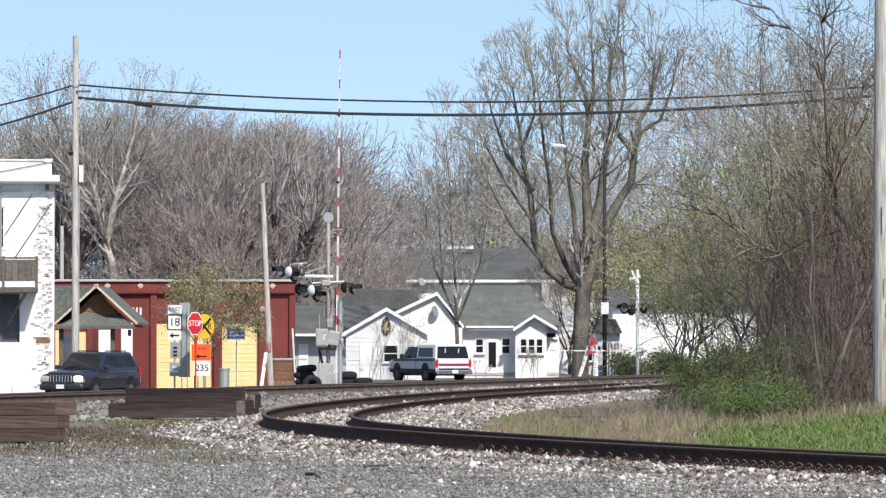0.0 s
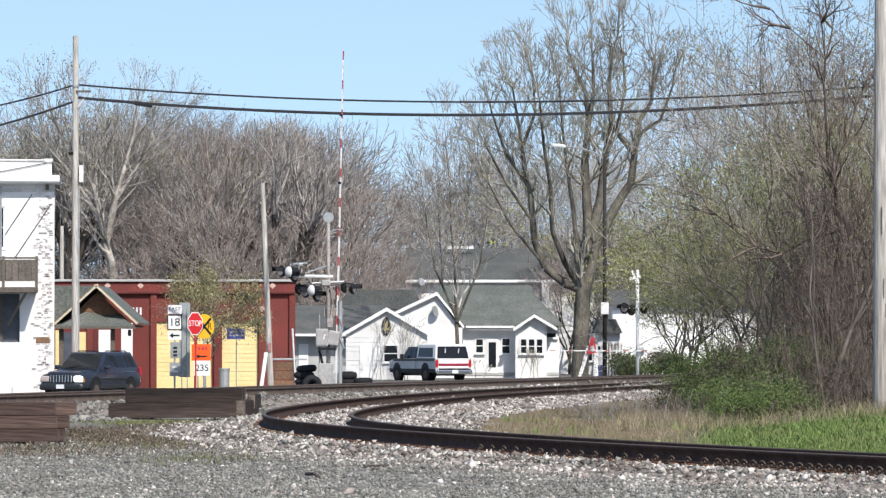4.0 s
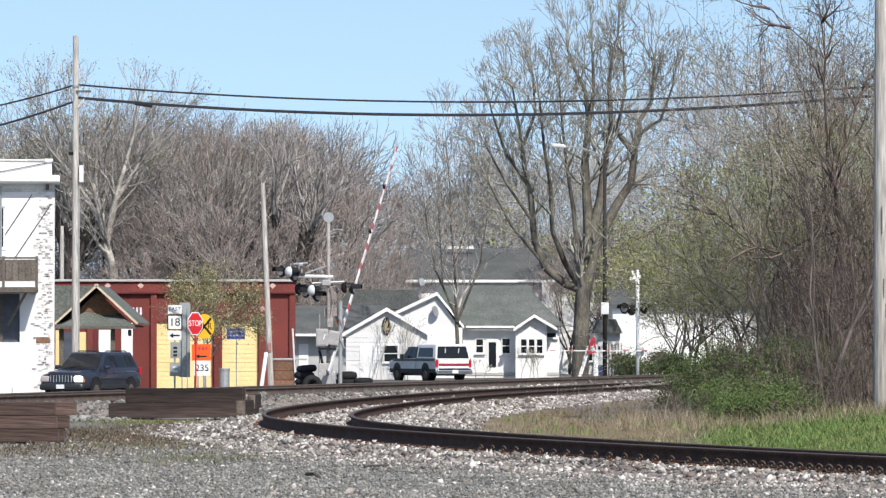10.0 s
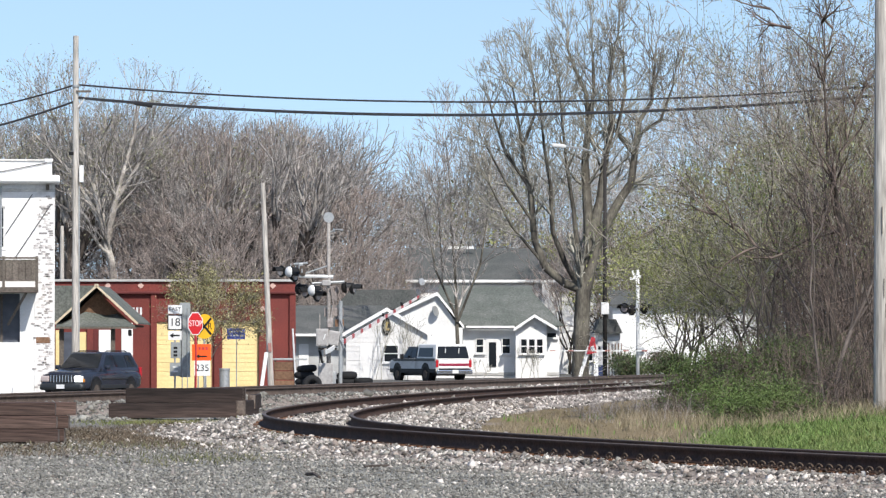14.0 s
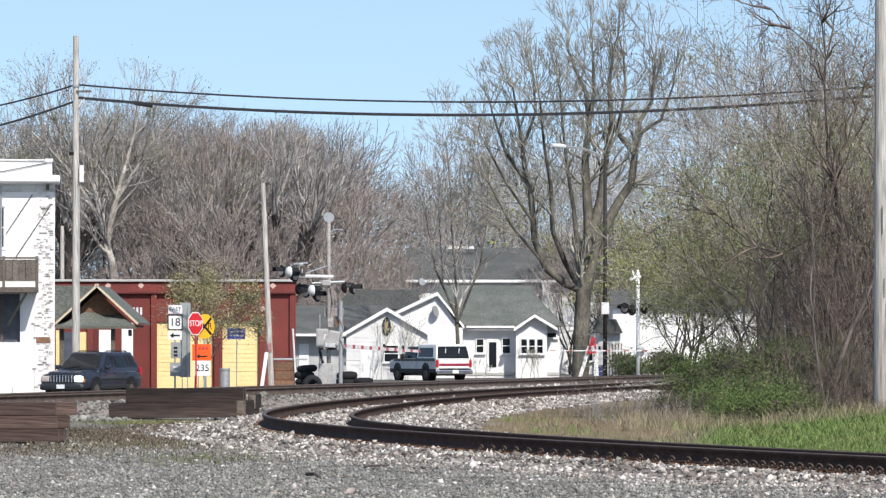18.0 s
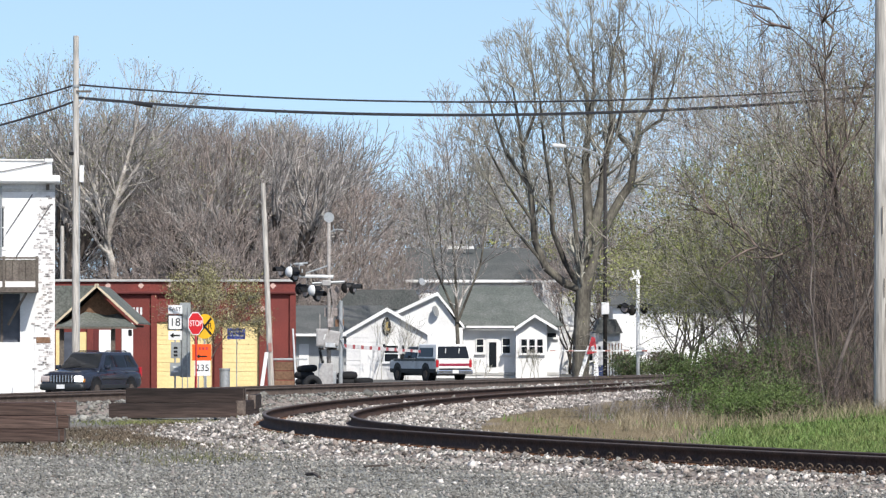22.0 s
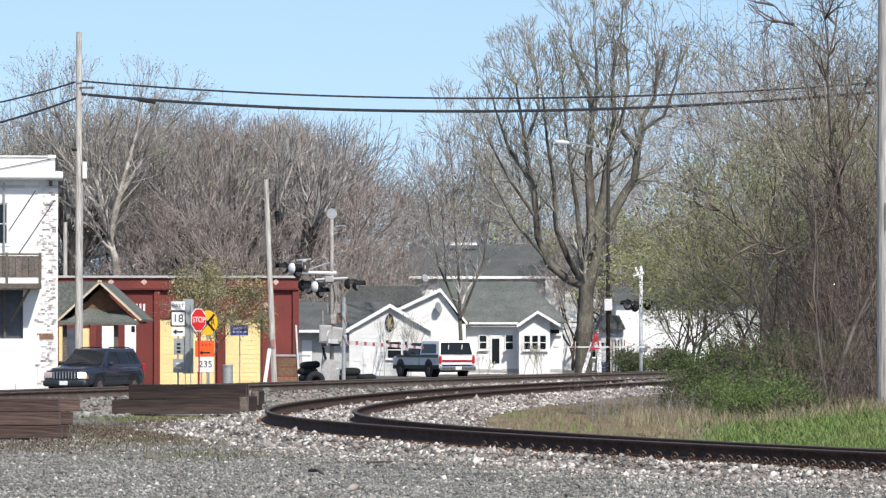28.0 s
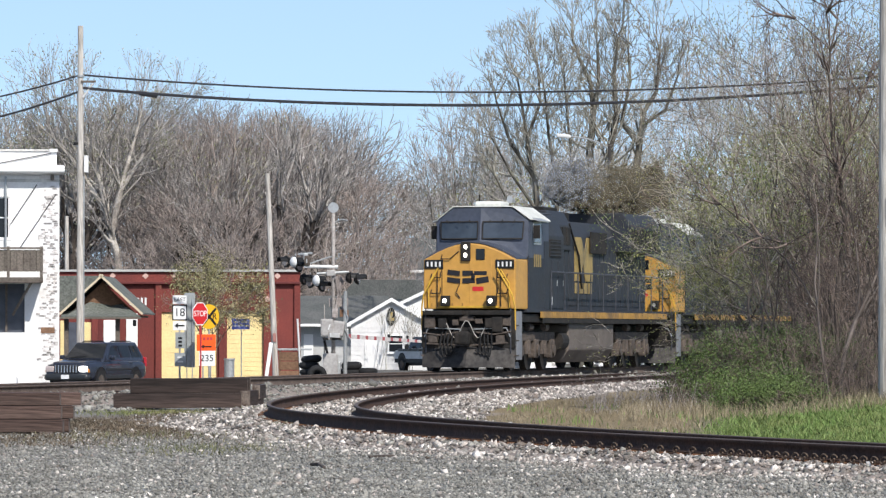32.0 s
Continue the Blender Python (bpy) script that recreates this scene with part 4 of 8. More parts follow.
def canopy():
    c = thing("porch_canopy", pose(-14.076, 207, 0, 0, 0, 0), "gabled entrance canopy with mossy green-grey shingles and cream trim", "canopy")
    za, ze = 3.8, 2.328
    hw = 1.61
    # front gable faces the camera, the ridge runs back and to the left
    for sx in (-1, 1):
        part("roof_slope", slab(((sx * (hw + 0.1), ze - 0.05), (0, za), (0, za + 0.06), (sx * (hw + 0.1), ze + 0.01)), "y", -0.3, 8.0), "roof_green", c, "shingled roof slope")
        ln = math.hypot(hw, za - ze)
        ang = math.degrees(math.atan2(za - ze, hw))
        part("verge_board", box((sx * hw / 2, -0.34, (za + ze) / 2 + 0.03), (ln + 0.2, 0.05, 0.09), 0.01, (0, sx * ang, 0)), "trim_cream", c, "cream verge board")
    part("side_roof", slab(((-4.2, ze + 0.1), (-0.05, ze + 0.1), (-0.05, za + 0.08), (-4.2, za + 0.08)), "y", 2.2, 2.5), "roof_green", c)
    # pent roof across the foot of the gable
    bm = bmesh.new()
    a = [bm.verts.new(p) for p in ((-hw, -0.9, ze - 0.12), (hw, -0.9, ze - 0.12), (hw * 0.45, 0.5, ze + 0.42), (-hw * 0.25, 0.5, ze + 0.62), (-hw, 0.5, ze + 0.05))]
    b = [bm.verts.new((v.co.x, v.co.y, v.co.z - 0.1)) for v in a]
    bm.faces.new(a), bm.faces.new(b[::-1])
    for i in range(5):
        bm.faces.new((a[i], b[i], b[(i + 1) % 5], a[(i + 1) % 5]))
    bmesh.ops.recalc_face_normals(bm, faces=bm.faces)
    part("pent_roof", bm, "roof_green", c, "low shingled pent roof")
    part("eave_board", box((0, -0.92, ze - 0.2), (2 * hw + 0.1, 0.06, 0.08), 0.01), "wood_grey", c)
    part("gable_infill", slab(((-hw + 0.25, ze), (hw - 0.25, ze), (0, za - 0.2)), "y", 0.4, 0.5), "wood_brown", c)
    part("soffit", box((0, 3.2, ze - 0.12), (2 * hw - 0.2, 7.0, 0.08)), "wood_grey", c)
    for x in (-hw + 0.2, hw * 0.42):
        part("column", box((x, -0.4, (ze - 0.6) / 2 - 0.02), (0.18, 0.18, ze + 0.35), 0.02), "wood_grey", c, "dark wooden column")
    part("lantern", box((hw - 0.22, -0.8, ze - 0.4), (0.14, 0.14, 0.26), 0.03), "black", c)
    return c


canopy()


def small_gable():
    h = thing("garage", pose(0, 0, 0), "small pale-grey gabled garage with an oval sign", "garage")
    D = 255.0
    x0, x1, xa = -4.845, -0.793, -2.805
    ze, za = 2.01, 3.172
    part("wall", slab(((x0, -0.6), (x1, -0.6), (x1, ze), (xa, za), (x0, ze)), "y", D, D + 6), "siding_grey", h, "pale grey lap-sided wall")
    siding(h, x0, x1, D, -0.5, ze, "siding_grey", 0.22)
    gable_roof("roof", x0, x1, D, D + 6, ze, za, "roof", h, 0.22, 0.1, "y", xa)
    for xe in (x0 - 0.22, x1 + 0.22):
        part("bargeboard", slab(((xe, ze - 0.2), (xa, za - 0.06), (xa, za + 0.13), (xe, ze - 0.01)), "y", D - 0.27, D - 0.22), "white_paint", h, "white bargeboard")
    part("door", box((-3.853, D - 0.04, 0.537), (0.595, 0.06, 1.757), 0.01), "white_paint", h, "plain white door")
    window(h, -2.975, -2.21, 0.537, 1.443, D - 0.02, 1)
    bm = rod((0, -0.03, 0), (0, 0.03, 0), 0.5, None, 28)
    sgn = part("oval_sign", bm, "black", h, "black oval sign with a gold emblem")
    sgn.matrix_local = Matrix.Translation((xa - 0.02, D - 0.06, 2.35)) @ Matrix.Diagonal((0.44, 1, 0.92, 1))
    part("emblem", box((xa - 0.02, D - 0.1, 2.378), (0.12, 0.02, 0.4), 0.03, (0, 14, 0)), "gold", h)
    part("emblem", box((xa + 0.02, D - 0.11, 2.208), (0.2, 0.02, 0.14), 0.03), "gold", h)
    return h


M["shed_grey"] = material("shed_grey", (0.5, 0.5, 0.49), 0.7, 0, 0.08, 12, 0.8, 0.05, (0.4, 0.4, 0.39))
M["gold"] = material("gold", (0.5, 0.36, 0.12), 0.5, 0.3, 0.2, 20, 5, 0.05)
small_gable()


def grey_sheds():
    h = thing("shed", pose(0, 0, 0), "low house with a weathered grey shingle roof", "house")
    D = 266.0
    x0, x1 = -9.28, -3.428
    wall(h, x0, x1, D, D + 7, -0.6, 2.091, "shed_grey")
    part("roof", slab(((D - 0.95, 1.95), (D + 3.6, 3.421), (D + 3.6, 3.51), (D - 0.95, 2.04)), "x", x0 - 0.3, x1 + 0.3), "roof", h, "grey shingle roof")
    part("roof", slab(((D + 7.5, 2.091), (D + 3.6, 3.421), (D + 3.6, 3.51), (D + 7.5, 2.18)), "x", x0 - 0.3, x1 + 0.3), "roof", h)
    part("fascia", box(((x0 + x1) / 2, D - 0.97, 1.94), (x1 - x0 + 0.5, 0.05, 0.14)), "white_paint", h)
    part("door", box((-7.271, D - 0.04, 0.554), (0.502, 0.06, 1.832)), "white_paint", h)
    h2 = thing("house", pose(0, 0, 0), "house with a dark hipped roof behind the garage", "house")
    D = 282.0
    wall(h2, -5.765, -1.222, D, D + 8, -0.6, 3.474, "siding_grey")
    part("roof", slab(((-6.016, 3.411), (-1.065, 3.411), (-1.535, 4.477), (-5.139, 4.477)), "y", D - 0.4, D + 8.4), "roof", h2, "dark shingle roof")


grey_sheds()


def white_house():
    h = thing("house", pose(0, 0, 0), "white clapboard house with green-grey shingle roofs and an entrance wing", "house")
    # gable part
    D = 269.3
    x0, x1, xa = -2.424, 0.838, -0.299
    zl, zr, za = 3.056, 2.398, 4.043
    part("gable_wall", slab(((x0, -0.6), (x1, -0.6), (x1, zr), (xa, za), (x0, zl)), "y", D, D + 8), "white_paint", h, "white clapboard gable wall")
    for xe, zz in ((x0 - 0.35, zl - 0.12), (x1 + 0.3, zr - 0.1)):
        part("roof", slab(((xe, zz), (xa, za + 0.05), (xa, za + 0.2), (xe, zz + 0.13)), "y", D - 0.25, D + 8), "roof_green", h)
        part("bargeboard", slab(((xe, zz - 0.06), (xa, za - 0.01), (xa, za + 0.19), (xe, zz + 0.12)), "y", D - 0.3, D - 0.25), "white_paint", h, "white bargeboard")
    part("satellite_dish", disc((-0.389, D - 0.25, 3.206), (0.85, -0.5, 0.25), 0.3, 0.04, 18), "metal_grey", h, "grey satellite dish")
    part("dish_arm", rod((-0.299, D, 3.295), (-0.389, D - 0.25, 3.206), 0.03), "metal_grey", h)
    # main body with roof slope towards the camera
    D2 = 270.0
    a, c = 1.08, 6.18
    wall(h, a, c, D2, D2 + 8, -0.6, 2.4, "white_paint", "wall", "white clapboard wall")
    part("main_roof", slab(((D2 - 0.5, 2.34), (D2 + 4.5, 4.5), (D2 + 4.5, 4.62), (D2 - 0.5, 2.49)), "x", -0.21, 4.83), "roof_green", h, "green-grey shingle roof")
    bm = bmesh.new()
    tip = [bm.verts.new(p) for p in ((4.83, D2 - 0.5, 2.43), (6.42, D2 - 0.5, 2.43), (6.42, D2 + 9.5, 2.43), (4.83, D2 + 9.5, 2.43), (4.56, D2 + 4.5, 4.59))]
    for a_, b_ in ((0, 1), (1, 2), (2, 3), (3, 0)):
        bm.faces.new((tip[a_], tip[b_], tip[4]))
    bm.faces.new(tip[3::-1])
    bmesh.ops.recalc_face_normals(bm, faces=bm.faces)
    part("hip", bm, "roof_green", h, "hipped roof end")
    part("gutter", box((2.52, D2 - 0.54, 2.37), (2.58, 0.1, 0.12)), "white_paint", h, "white gutter")
    part("soffit", box((2.52, D2 - 0.26, 2.22), (2.52, 0.5, 0.04)), "siding_grey", h)
    # entrance wing, gable to the front
    D3 = 268.6
    w0, w1, wa = 3.85, 5.491, 4.835
    part("wing_wall", slab(((w0, -0.6), (w1, -0.6), (w1, 2.485), (wa, 2.873), (w0, 2.336)), "y", D3, D3 + 2), "white_paint", h)
    for xe, zz in ((w0 - 0.12, 2.186), (w1 + 0.55, 2.216)):
        part("wing_roof", slab(((xe, zz), (wa, 2.933), (wa, 3.052), (xe, zz + 0.12)), "y", D3 - 0.4, D3 + 4), "roof_green", h)
        part("bargeboard", slab(((xe, zz - 0.06), (wa, 2.873), (wa, 3.037), (xe, zz + 0.11)), "y", D3 - 0.46, D3 - 0.4), "white_paint", h, "white bargeboard")
    dr = part("door", box((2.64, D2 - 0.04, 0.84), (0.66, 0.06, 1.86)), "white_paint", h, "white door with a dark glass panel")
    part("door_glass", box((2.64, D2 - 0.08, 0.9), (0.39, 0.03, 1.32)), "glass_dark", dr)
    window(h, 1.74, 2.19, 0.96, 1.77, D2 - 0.03)
    window(h, 3.12, 3.6, 0.93, 1.8, D2 - 0.03)
    for p in (0, 1, 2):
        window(h, 4.089 + p * 0.418, 4.477 + p * 0.418, 0.933, 1.769, D3 - 0.03)
    window(h, 5.49, 6.06, 1.77, 2.1, D2 - 0.03, 0)
    part("lap_shadow_board", box((3.63, D2 - 0.02, -0.12), (5.1, 0.05, 0.16)), "concrete", h, "pale concrete foundation")
    return h


white_house()


def rear_house():
    h = thing("house", pose(0, 0, 0), "large white two-storey house with a grey shingle roof behind the street", "house")
    D = 302.0
    x0, x1 = -1.946, 9.127
    wall(h, x0, x1, D, D + 10, -0.6, 5.124, "white_paint")
    part("gutter", box(((x0 + x1) / 2, D - 0.55, 5.191), (x1 - x0 + 0.6, 0.12, 0.16)), "white_paint", h, "white gutter")
    part("roof", slab(((D - 0.5, 5.191), (D + 6, 7.137), (D + 6, 7.272), (D - 0.5, 5.325)), "x", x0 - 0.3, x1 + 0.3), "roof", h, "grey shingle roof")
    part("dormer_gutter", box((1.107, D + 4.6, 7.272), (1.611, 0.2, 0.16)), "white_paint", h)
    part("satellite_dish", disc((-1.25, D - 0.75, 5.15), (0.6, -0.75, 0.3), 0.24, 0.04, 18), "metal_grey", h, "grey satellite dish")
    part("chimney", box((6.141, D - 0.3, 4.386), (0.5, 0.5, 1.6)), "siding_grey", h)
    window(h, 8.422, 8.926, 0.426, 1.433, D - 0.03)
    h = thing("house", pose(0, 0, 0), "long white house seen through the trees", "house")
    D = 290.0
    wall(h, 9.699, 18.077, D, D + 8, -0.6, 3.659, "white_paint")
    part("roof", slab(((D - 0.4, 3.594), (D + 4, 4.464), (D + 4, 4.561), (D - 0.4, 3.723)), "x", 9.538, 18.238), "roof", h, "grey shingle roof")
    h = thing("shed", pose(0, 0, 0), "small grey-roofed porch beside the lamp post", "shed")
    wall(h, 7.976, 9.141, 262, 266, -0.6, 2.024, "siding_grey")
    part("roof", slab(((7.802, 2.024), (9.257, 2.024), (8.908, 2.752), (8.035, 2.752)), "y", 261.6, 266.4), "roof", h)
    for k in range(5):
        part("railing_post", rod((8.526 + 0.16 * k, 261, -0.4), (8.526 + 0.16 * k, 261, 1.5), 0.03, None, 6), "wood_brown", h)


rear_house()
# ---- locomotive ----


def wheelset(y, truck_parent):
    """Axle with two wheels, at its own middle, so that it can turn."""
    bm = rod((-0.75, 0, 0), (0.75, 0, 0), 0.09, None, 10)
    axle = part("wheelset", bm, "under_black", truck_parent)
    axle.location = (0, y, 0.535)
    for sx in (-1, 1):
        bm = rod((sx * 0.69, 0, 0), (sx * 0.83, 0, 0), 0.53, None, 28)
        rod((sx * 0.665, 0, 0), (sx * 0.70, 0, 0), 0.56, None, 28, bm)
        part("wheel", bm, "under_black", axle)
    return axle


def locomotive():
    lo = thing("locomotive", pose(0, 0, 0), "blue-grey diesel freight locomotive with a yellow nose, headlights lit", "locomotive", "train units")
    axles = []
    # underframe, deck and pilot
    part("frame", box((0, 11.1, 1.42), (2.9, 21.0, 0.22), 0.02), "under_black", lo)
    part("walkway", box((0, 11.6, 1.62), (3.06, 19.6, 0.09), 0.01), "loco_blue", lo)
    for sx in (-1, 1):
        part("sill_stripe", box((sx * 1.545, 12.2, 1.52), (0.03, 17.6, 0.17), 0.004), "sill_yellow", lo, "yellow stripe along the sill")
        part("sill_lower", box((sx * 1.52, 12.2, 1.36), (0.05, 17.0, 0.14), 0.004), "under_black", lo)
    part("pilot_plate", slab(((-1.5, 0.62), (1.5, 0.62), (1.5, 1.62), (-1.5, 1.62)), "y", 0.42, 0.5, 0.01), "under_black", lo, "black steel pilot plate")
    # snow plough: two wings to a point
    bm = bmesh.new()
    for sx in (-1, 1):
        a = [bm.verts.new(c) for c in ((0, 0.05, 0.1), (sx * 1.48, 0.42, 0.1), (sx * 1.5, 0.5, 0.68), (0, 0.3, 0.66))]
        b = [bm.verts.new((v.co.x, v.co.y + 0.05, v.co.z)) for v in a]
        for q in ((0, 1, 2, 3),):
            bm.faces.new([a[i] for i in q]), bm.faces.new([b[i] for i in reversed(q)])
        for i in range(4):
            bm.faces.new((a[i], b[i], b[(i + 1) % 4], a[(i + 1) % 4]))
    bmesh.ops.recalc_face_normals(bm, faces=bm.faces)
    part("snow_plough", bm, "plough_grime", lo, "dark snow plough")
    # coupler, hoses, levers
    bm = box((0, 0.15, 0.88), (0.3, 0.7, 0.3), 0.05)
    box((0.02, -0.28, 0.88), (0.42, 0.3, 0.36), 0.08, None, bm)
    box((-0.12, -0.45, 0.88), (0.14, 0.18, 0.3), 0.05, None, bm)
    part("coupler", bm, "under_black", lo, "black knuckle coupler")
    part("draft_box", box((0, 0.4, 0.9), (0.75, 0.16, 0.55), 0.03), "under_black", lo)
    for sx in (-1, 1):
        for k, ox in enumerate((0.42, 0.55, 0.66, 0.78)):
            pts = [(sx * ox, 0.38, 1.1), (sx * (ox + 0.02), 0.2, 0.98), (sx * (ox + 0.05), 0.14, 0.72), (sx * (ox - 0.04), 0.18, 0.5 - 0.04 * k), (sx * (ox - 0.14), 0.2, 0.56)]
            part("air_hose", pipe(pts, 0.024), "rubber", lo)
        part("cut_lever", pipe([(sx * 0.2, 0.3, 1.12), (sx * 1.25, 0.3, 1.16), (sx * 1.38, 0.3, 0.92)], 0.018), "metal_grey", lo)
        part("anti_climber", box((sx * 0.75, 0.3, 1.56), (1.3, 0.3, 0.12), 0.02), "under_black", lo)
        # front steps with yellow grab irons
        for k in range(3):
            part("step", box((sx * 1.28, 0.62, 0.42 + 0.4 * k), (0.5, 0.34, 0.04)), "truck_grime", lo)
        part("step_well", box((sx * 1.02, 0.9, 1.0), (0.04, 0.85, 1.2), 0.01), "under_black", lo)
        part("step_side", slab(((0.55, 0.3), (1.2, 0.3), (1.2, 1.6), (0.55, 1.6)), "x", sx * 1.5 - 0.02, sx * 1.5 + 0.02, 0.008), "loco_grey", lo)
        part("grab_iron", pipe([(sx * 1.5, 0.45, 1.1), (sx * 1.5, 0.42, 1.7), (sx * 1.42, 0.36, 2.05), (sx * 0.95, 0.33, 2.75)], 0.024), "handrail_yellow", lo, "yellow handrail")
        part("grab_iron", pipe([(sx * 1.36, 0.42, 0.5), (sx * 1.36, 0.4, 1.68)], 0.02), "handrail_grey", lo, "yellow handrail")
    part("mu_cable", pipe([(-0.75 + 0.1 * k, 0.22, 1.12 + 0.24 * math.cos(k * 0.84)) for k in range(16)], 0.014), "cable_pale", lo, "pale looped cable")
    # brackets, pipes and lamps of the pilot
    for bx, bz, w, h in ((-1.2, 1.3, 0.34, 0.3), (1.22, 1.32, 0.3, 0.22), (-0.38, 1.3, 0.2, 0.16), (0.38, 1.34, 0.24, 0.14), (-1.1, 0.86, 0.3, 0.2), (1.05, 0.84, 0.26, 0.24), (0, 1.4, 0.5, 0.12)):
        part("bracket", box((bx, 0.34, bz), (w, 0.2, h), 0.03), "truck_grime", lo)
    for k, (xa, xb, z) in enumerate(((-1.4, -0.3, 1.02), (0.3, 1.4, 1.04), (-1.3, 1.3, 0.74))):
        part("pilot_pipe", pipe([(xa, 0.27, z), ((xa + xb) / 2, 0.22, z - 0.06), (xb, 0.27, z + 0.02)], 0.025), "truck_grime", lo)
    for bx in (-0.78, 0.72):
        part("hose_box", box((bx, 0.3, 1.28), (0.26, 0.24, 0.26), 0.03), "under_black", lo)
    part("junction_box", box((0.98, 0.28, 1.25), (0.34, 0.22, 0.4), 0.03), "under_black", lo)
    # nose: yellow, top slopes down to both sides and forward
    arch = [(1.48 * (1 - k / 6), 2.98 + 0.44 * math.sin(radians(15 * k))) for k in range(13)]
    half = [(-1.48, 1.66), (1.48, 1.66)] + arch
    part("nose", slab(half, "y", 0.55, 2.2, 0.04), "loco_yellow", lo, "bright yellow short nose")
    part("nose_top", slab([(x * 0.985, z + 0.02) for x, z in arch] + [(x * 0.985, z + 0.07) for x, z in reversed(arch)], "y", 0.72, 2.2), "cab_blue", lo)
    part("nose_door", box((0.36, 0.545, 2.35), (0.72, 0.02, 1.3), 0.008), "loco_yellow", lo)
    part("door_window", box((0.36, 0.53, 3.12), (0.28, 0.03, 0.3), 0.05), "glass_dark", lo, "small dark window")
    part("headlight_housing", box((-0.11, 0.52, 3.2), (0.3, 0.08, 0.52), 0.03), "under_black", lo, "dark headlight housing")
    for hz in (3.32, 3.1):
        part("headlight", disc((-0.11, 0.47, hz), (0, 1, 0), 0.055, 0.03), "lamp_on", lo, "lit white headlight")
    for sx in (-1, 1):
        part("ditch_light_box", box((sx * 0.735, 0.42, 1.88), (0.28, 0.2, 0.28), 0.03), "under_black", lo, "black lamp box")
        part("ditch_light", disc((sx * 0.735, 0.31, 1.88), (0, 1, 0), 0.06, 0.03), "lamp_on", lo, "lit white ditch light")
        part("number_board", box((sx * 1.14, 0.535, 2.86), (0.6, 0.03, 0.24), 0.01), "black", lo, "black number board")
        for k in range(4):
            part("number_bar", box((sx * 1.14 - 0.2 + 0.133 * k, 0.515, 2.86), (0.055, 0.012, 0.13)), "metal_white", lo)
        # grab irons on the nose
        for k in range(2):
            y0 = 2.5 - 0.42 * k
            part("nose_grab", pipe([(sx * 1.22, 0.54, y0 + 0.1), (sx * 1.22, 0.48, y0), (sx * 0.92, 0.48, y0), (sx * 0.92, 0.54, y0 + 0.16)], 0.014), "under_black", lo)
        part("nose_seam", box((sx * 0.88, 0.543, 2.35), (0.018, 0.012, 1.3)), "under_black", lo)
    part("nose_latch", pipe([(-0.35, 0.54, 3.2), (-0.62, 0.5, 3.0), (-0.9, 0.5, 3.0), (-0.86, 0.5, 3.12)], 0.014), "under_black", lo)
    part("nose_latch", pipe([(-0.3, 0.54, 1.95), (-0.42, 0.5, 2.1), (-0.3, 0.5, 2.35)], 0.014), "under_black", lo)
    # emblem on the nose as plain dark shapes, and a small red plate
    for bx, bz, w, h, tilt in ((-0.5, 2.63, 0.4, 0.1, 6), (-0.5, 2.43, 0.42, 0.1, 6), (-0.05, 2.62, 0.34, 0.1, 0), (-0.02, 2.42, 0.4, 0.1, 0), (0.12, 2.52, 0.12, 0.14, 0), (0.36, 2.62, 0.4, 0.08, 0), (0.42, 2.43, 0.4, 0.12, -8)):
        part("emblem", box((bx, 0.532, bz), (w, 0.008, h * 1.35), 0, (0, tilt, 0)), "emblem_blue", lo)
    part("nose_plate", box((0.28, 0.532, 2.2), (0.36, 0.008, 0.12)), "sign_red", lo, "red plate with unreadable writing")
    part("nose_bar", box((0.0, 0.54, 1.72), (1.9, 0.04, 0.05)), "handrail_yellow", lo)
    # cab: roof with chamfered sides, two-piece raked windscreen
    roof = ((-1.5, 3.0), (1.5, 3.0), (1.5, 4.02), (1.42, 4.14), (0.95, 4.42), (-0.95, 4.42), (-1.42, 4.14), (-1.5, 4.02))
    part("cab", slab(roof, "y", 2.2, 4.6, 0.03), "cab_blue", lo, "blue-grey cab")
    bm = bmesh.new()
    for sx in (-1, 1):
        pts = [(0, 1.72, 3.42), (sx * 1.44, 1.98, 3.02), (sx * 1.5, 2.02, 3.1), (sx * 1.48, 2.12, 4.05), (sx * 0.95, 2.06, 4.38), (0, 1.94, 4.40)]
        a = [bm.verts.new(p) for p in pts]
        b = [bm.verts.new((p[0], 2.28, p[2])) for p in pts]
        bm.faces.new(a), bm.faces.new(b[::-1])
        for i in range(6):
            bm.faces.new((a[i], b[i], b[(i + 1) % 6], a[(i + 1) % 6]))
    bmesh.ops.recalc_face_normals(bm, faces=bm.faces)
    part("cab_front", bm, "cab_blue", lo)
    for sx in (-1, 1):
        bm = bmesh.new()
        pts = [(sx * 0.1, 1.77, 3.58), (sx * 1.3, 1.985, 3.58), (sx * 1.33, 2.05, 4.0), (sx * 0.1, 1.85, 4.0)]
        a = [bm.verts.new(p) for p in pts]
        b = [bm.verts.new((p[0], p[1] + 0.06, p[2])) for p in pts]
        bm.faces.new(a), bm.faces.new(b[::-1])
        for i in range(4):
            bm.faces.new((a[i], b[i], b[(i + 1) % 4], a[(i + 1) % 4]))
        bmesh.ops.recalc_face_normals(bm, faces=bm.faces)
        part("windscreen", bm, "cab_glass", lo, "dark windscreen pane")
        part("windscreen_trim", pipe([(sx * 0.08, 1.755, 3.56), (sx * 1.32, 1.975, 3.56), (sx * 1.35, 2.04, 4.02), (sx * 0.08, 1.835, 4.02), (sx * 0.08, 1.755, 3.56)], 0.018), "under_black", lo)
        part("nose_hand_rail", pipe([(sx * 1.3, 0.5, 1.7), (sx * 1.3, 0.46, 2.35), (sx * 1.02, 0.46, 2.72)], 0.02), "handrail_yellow", lo)
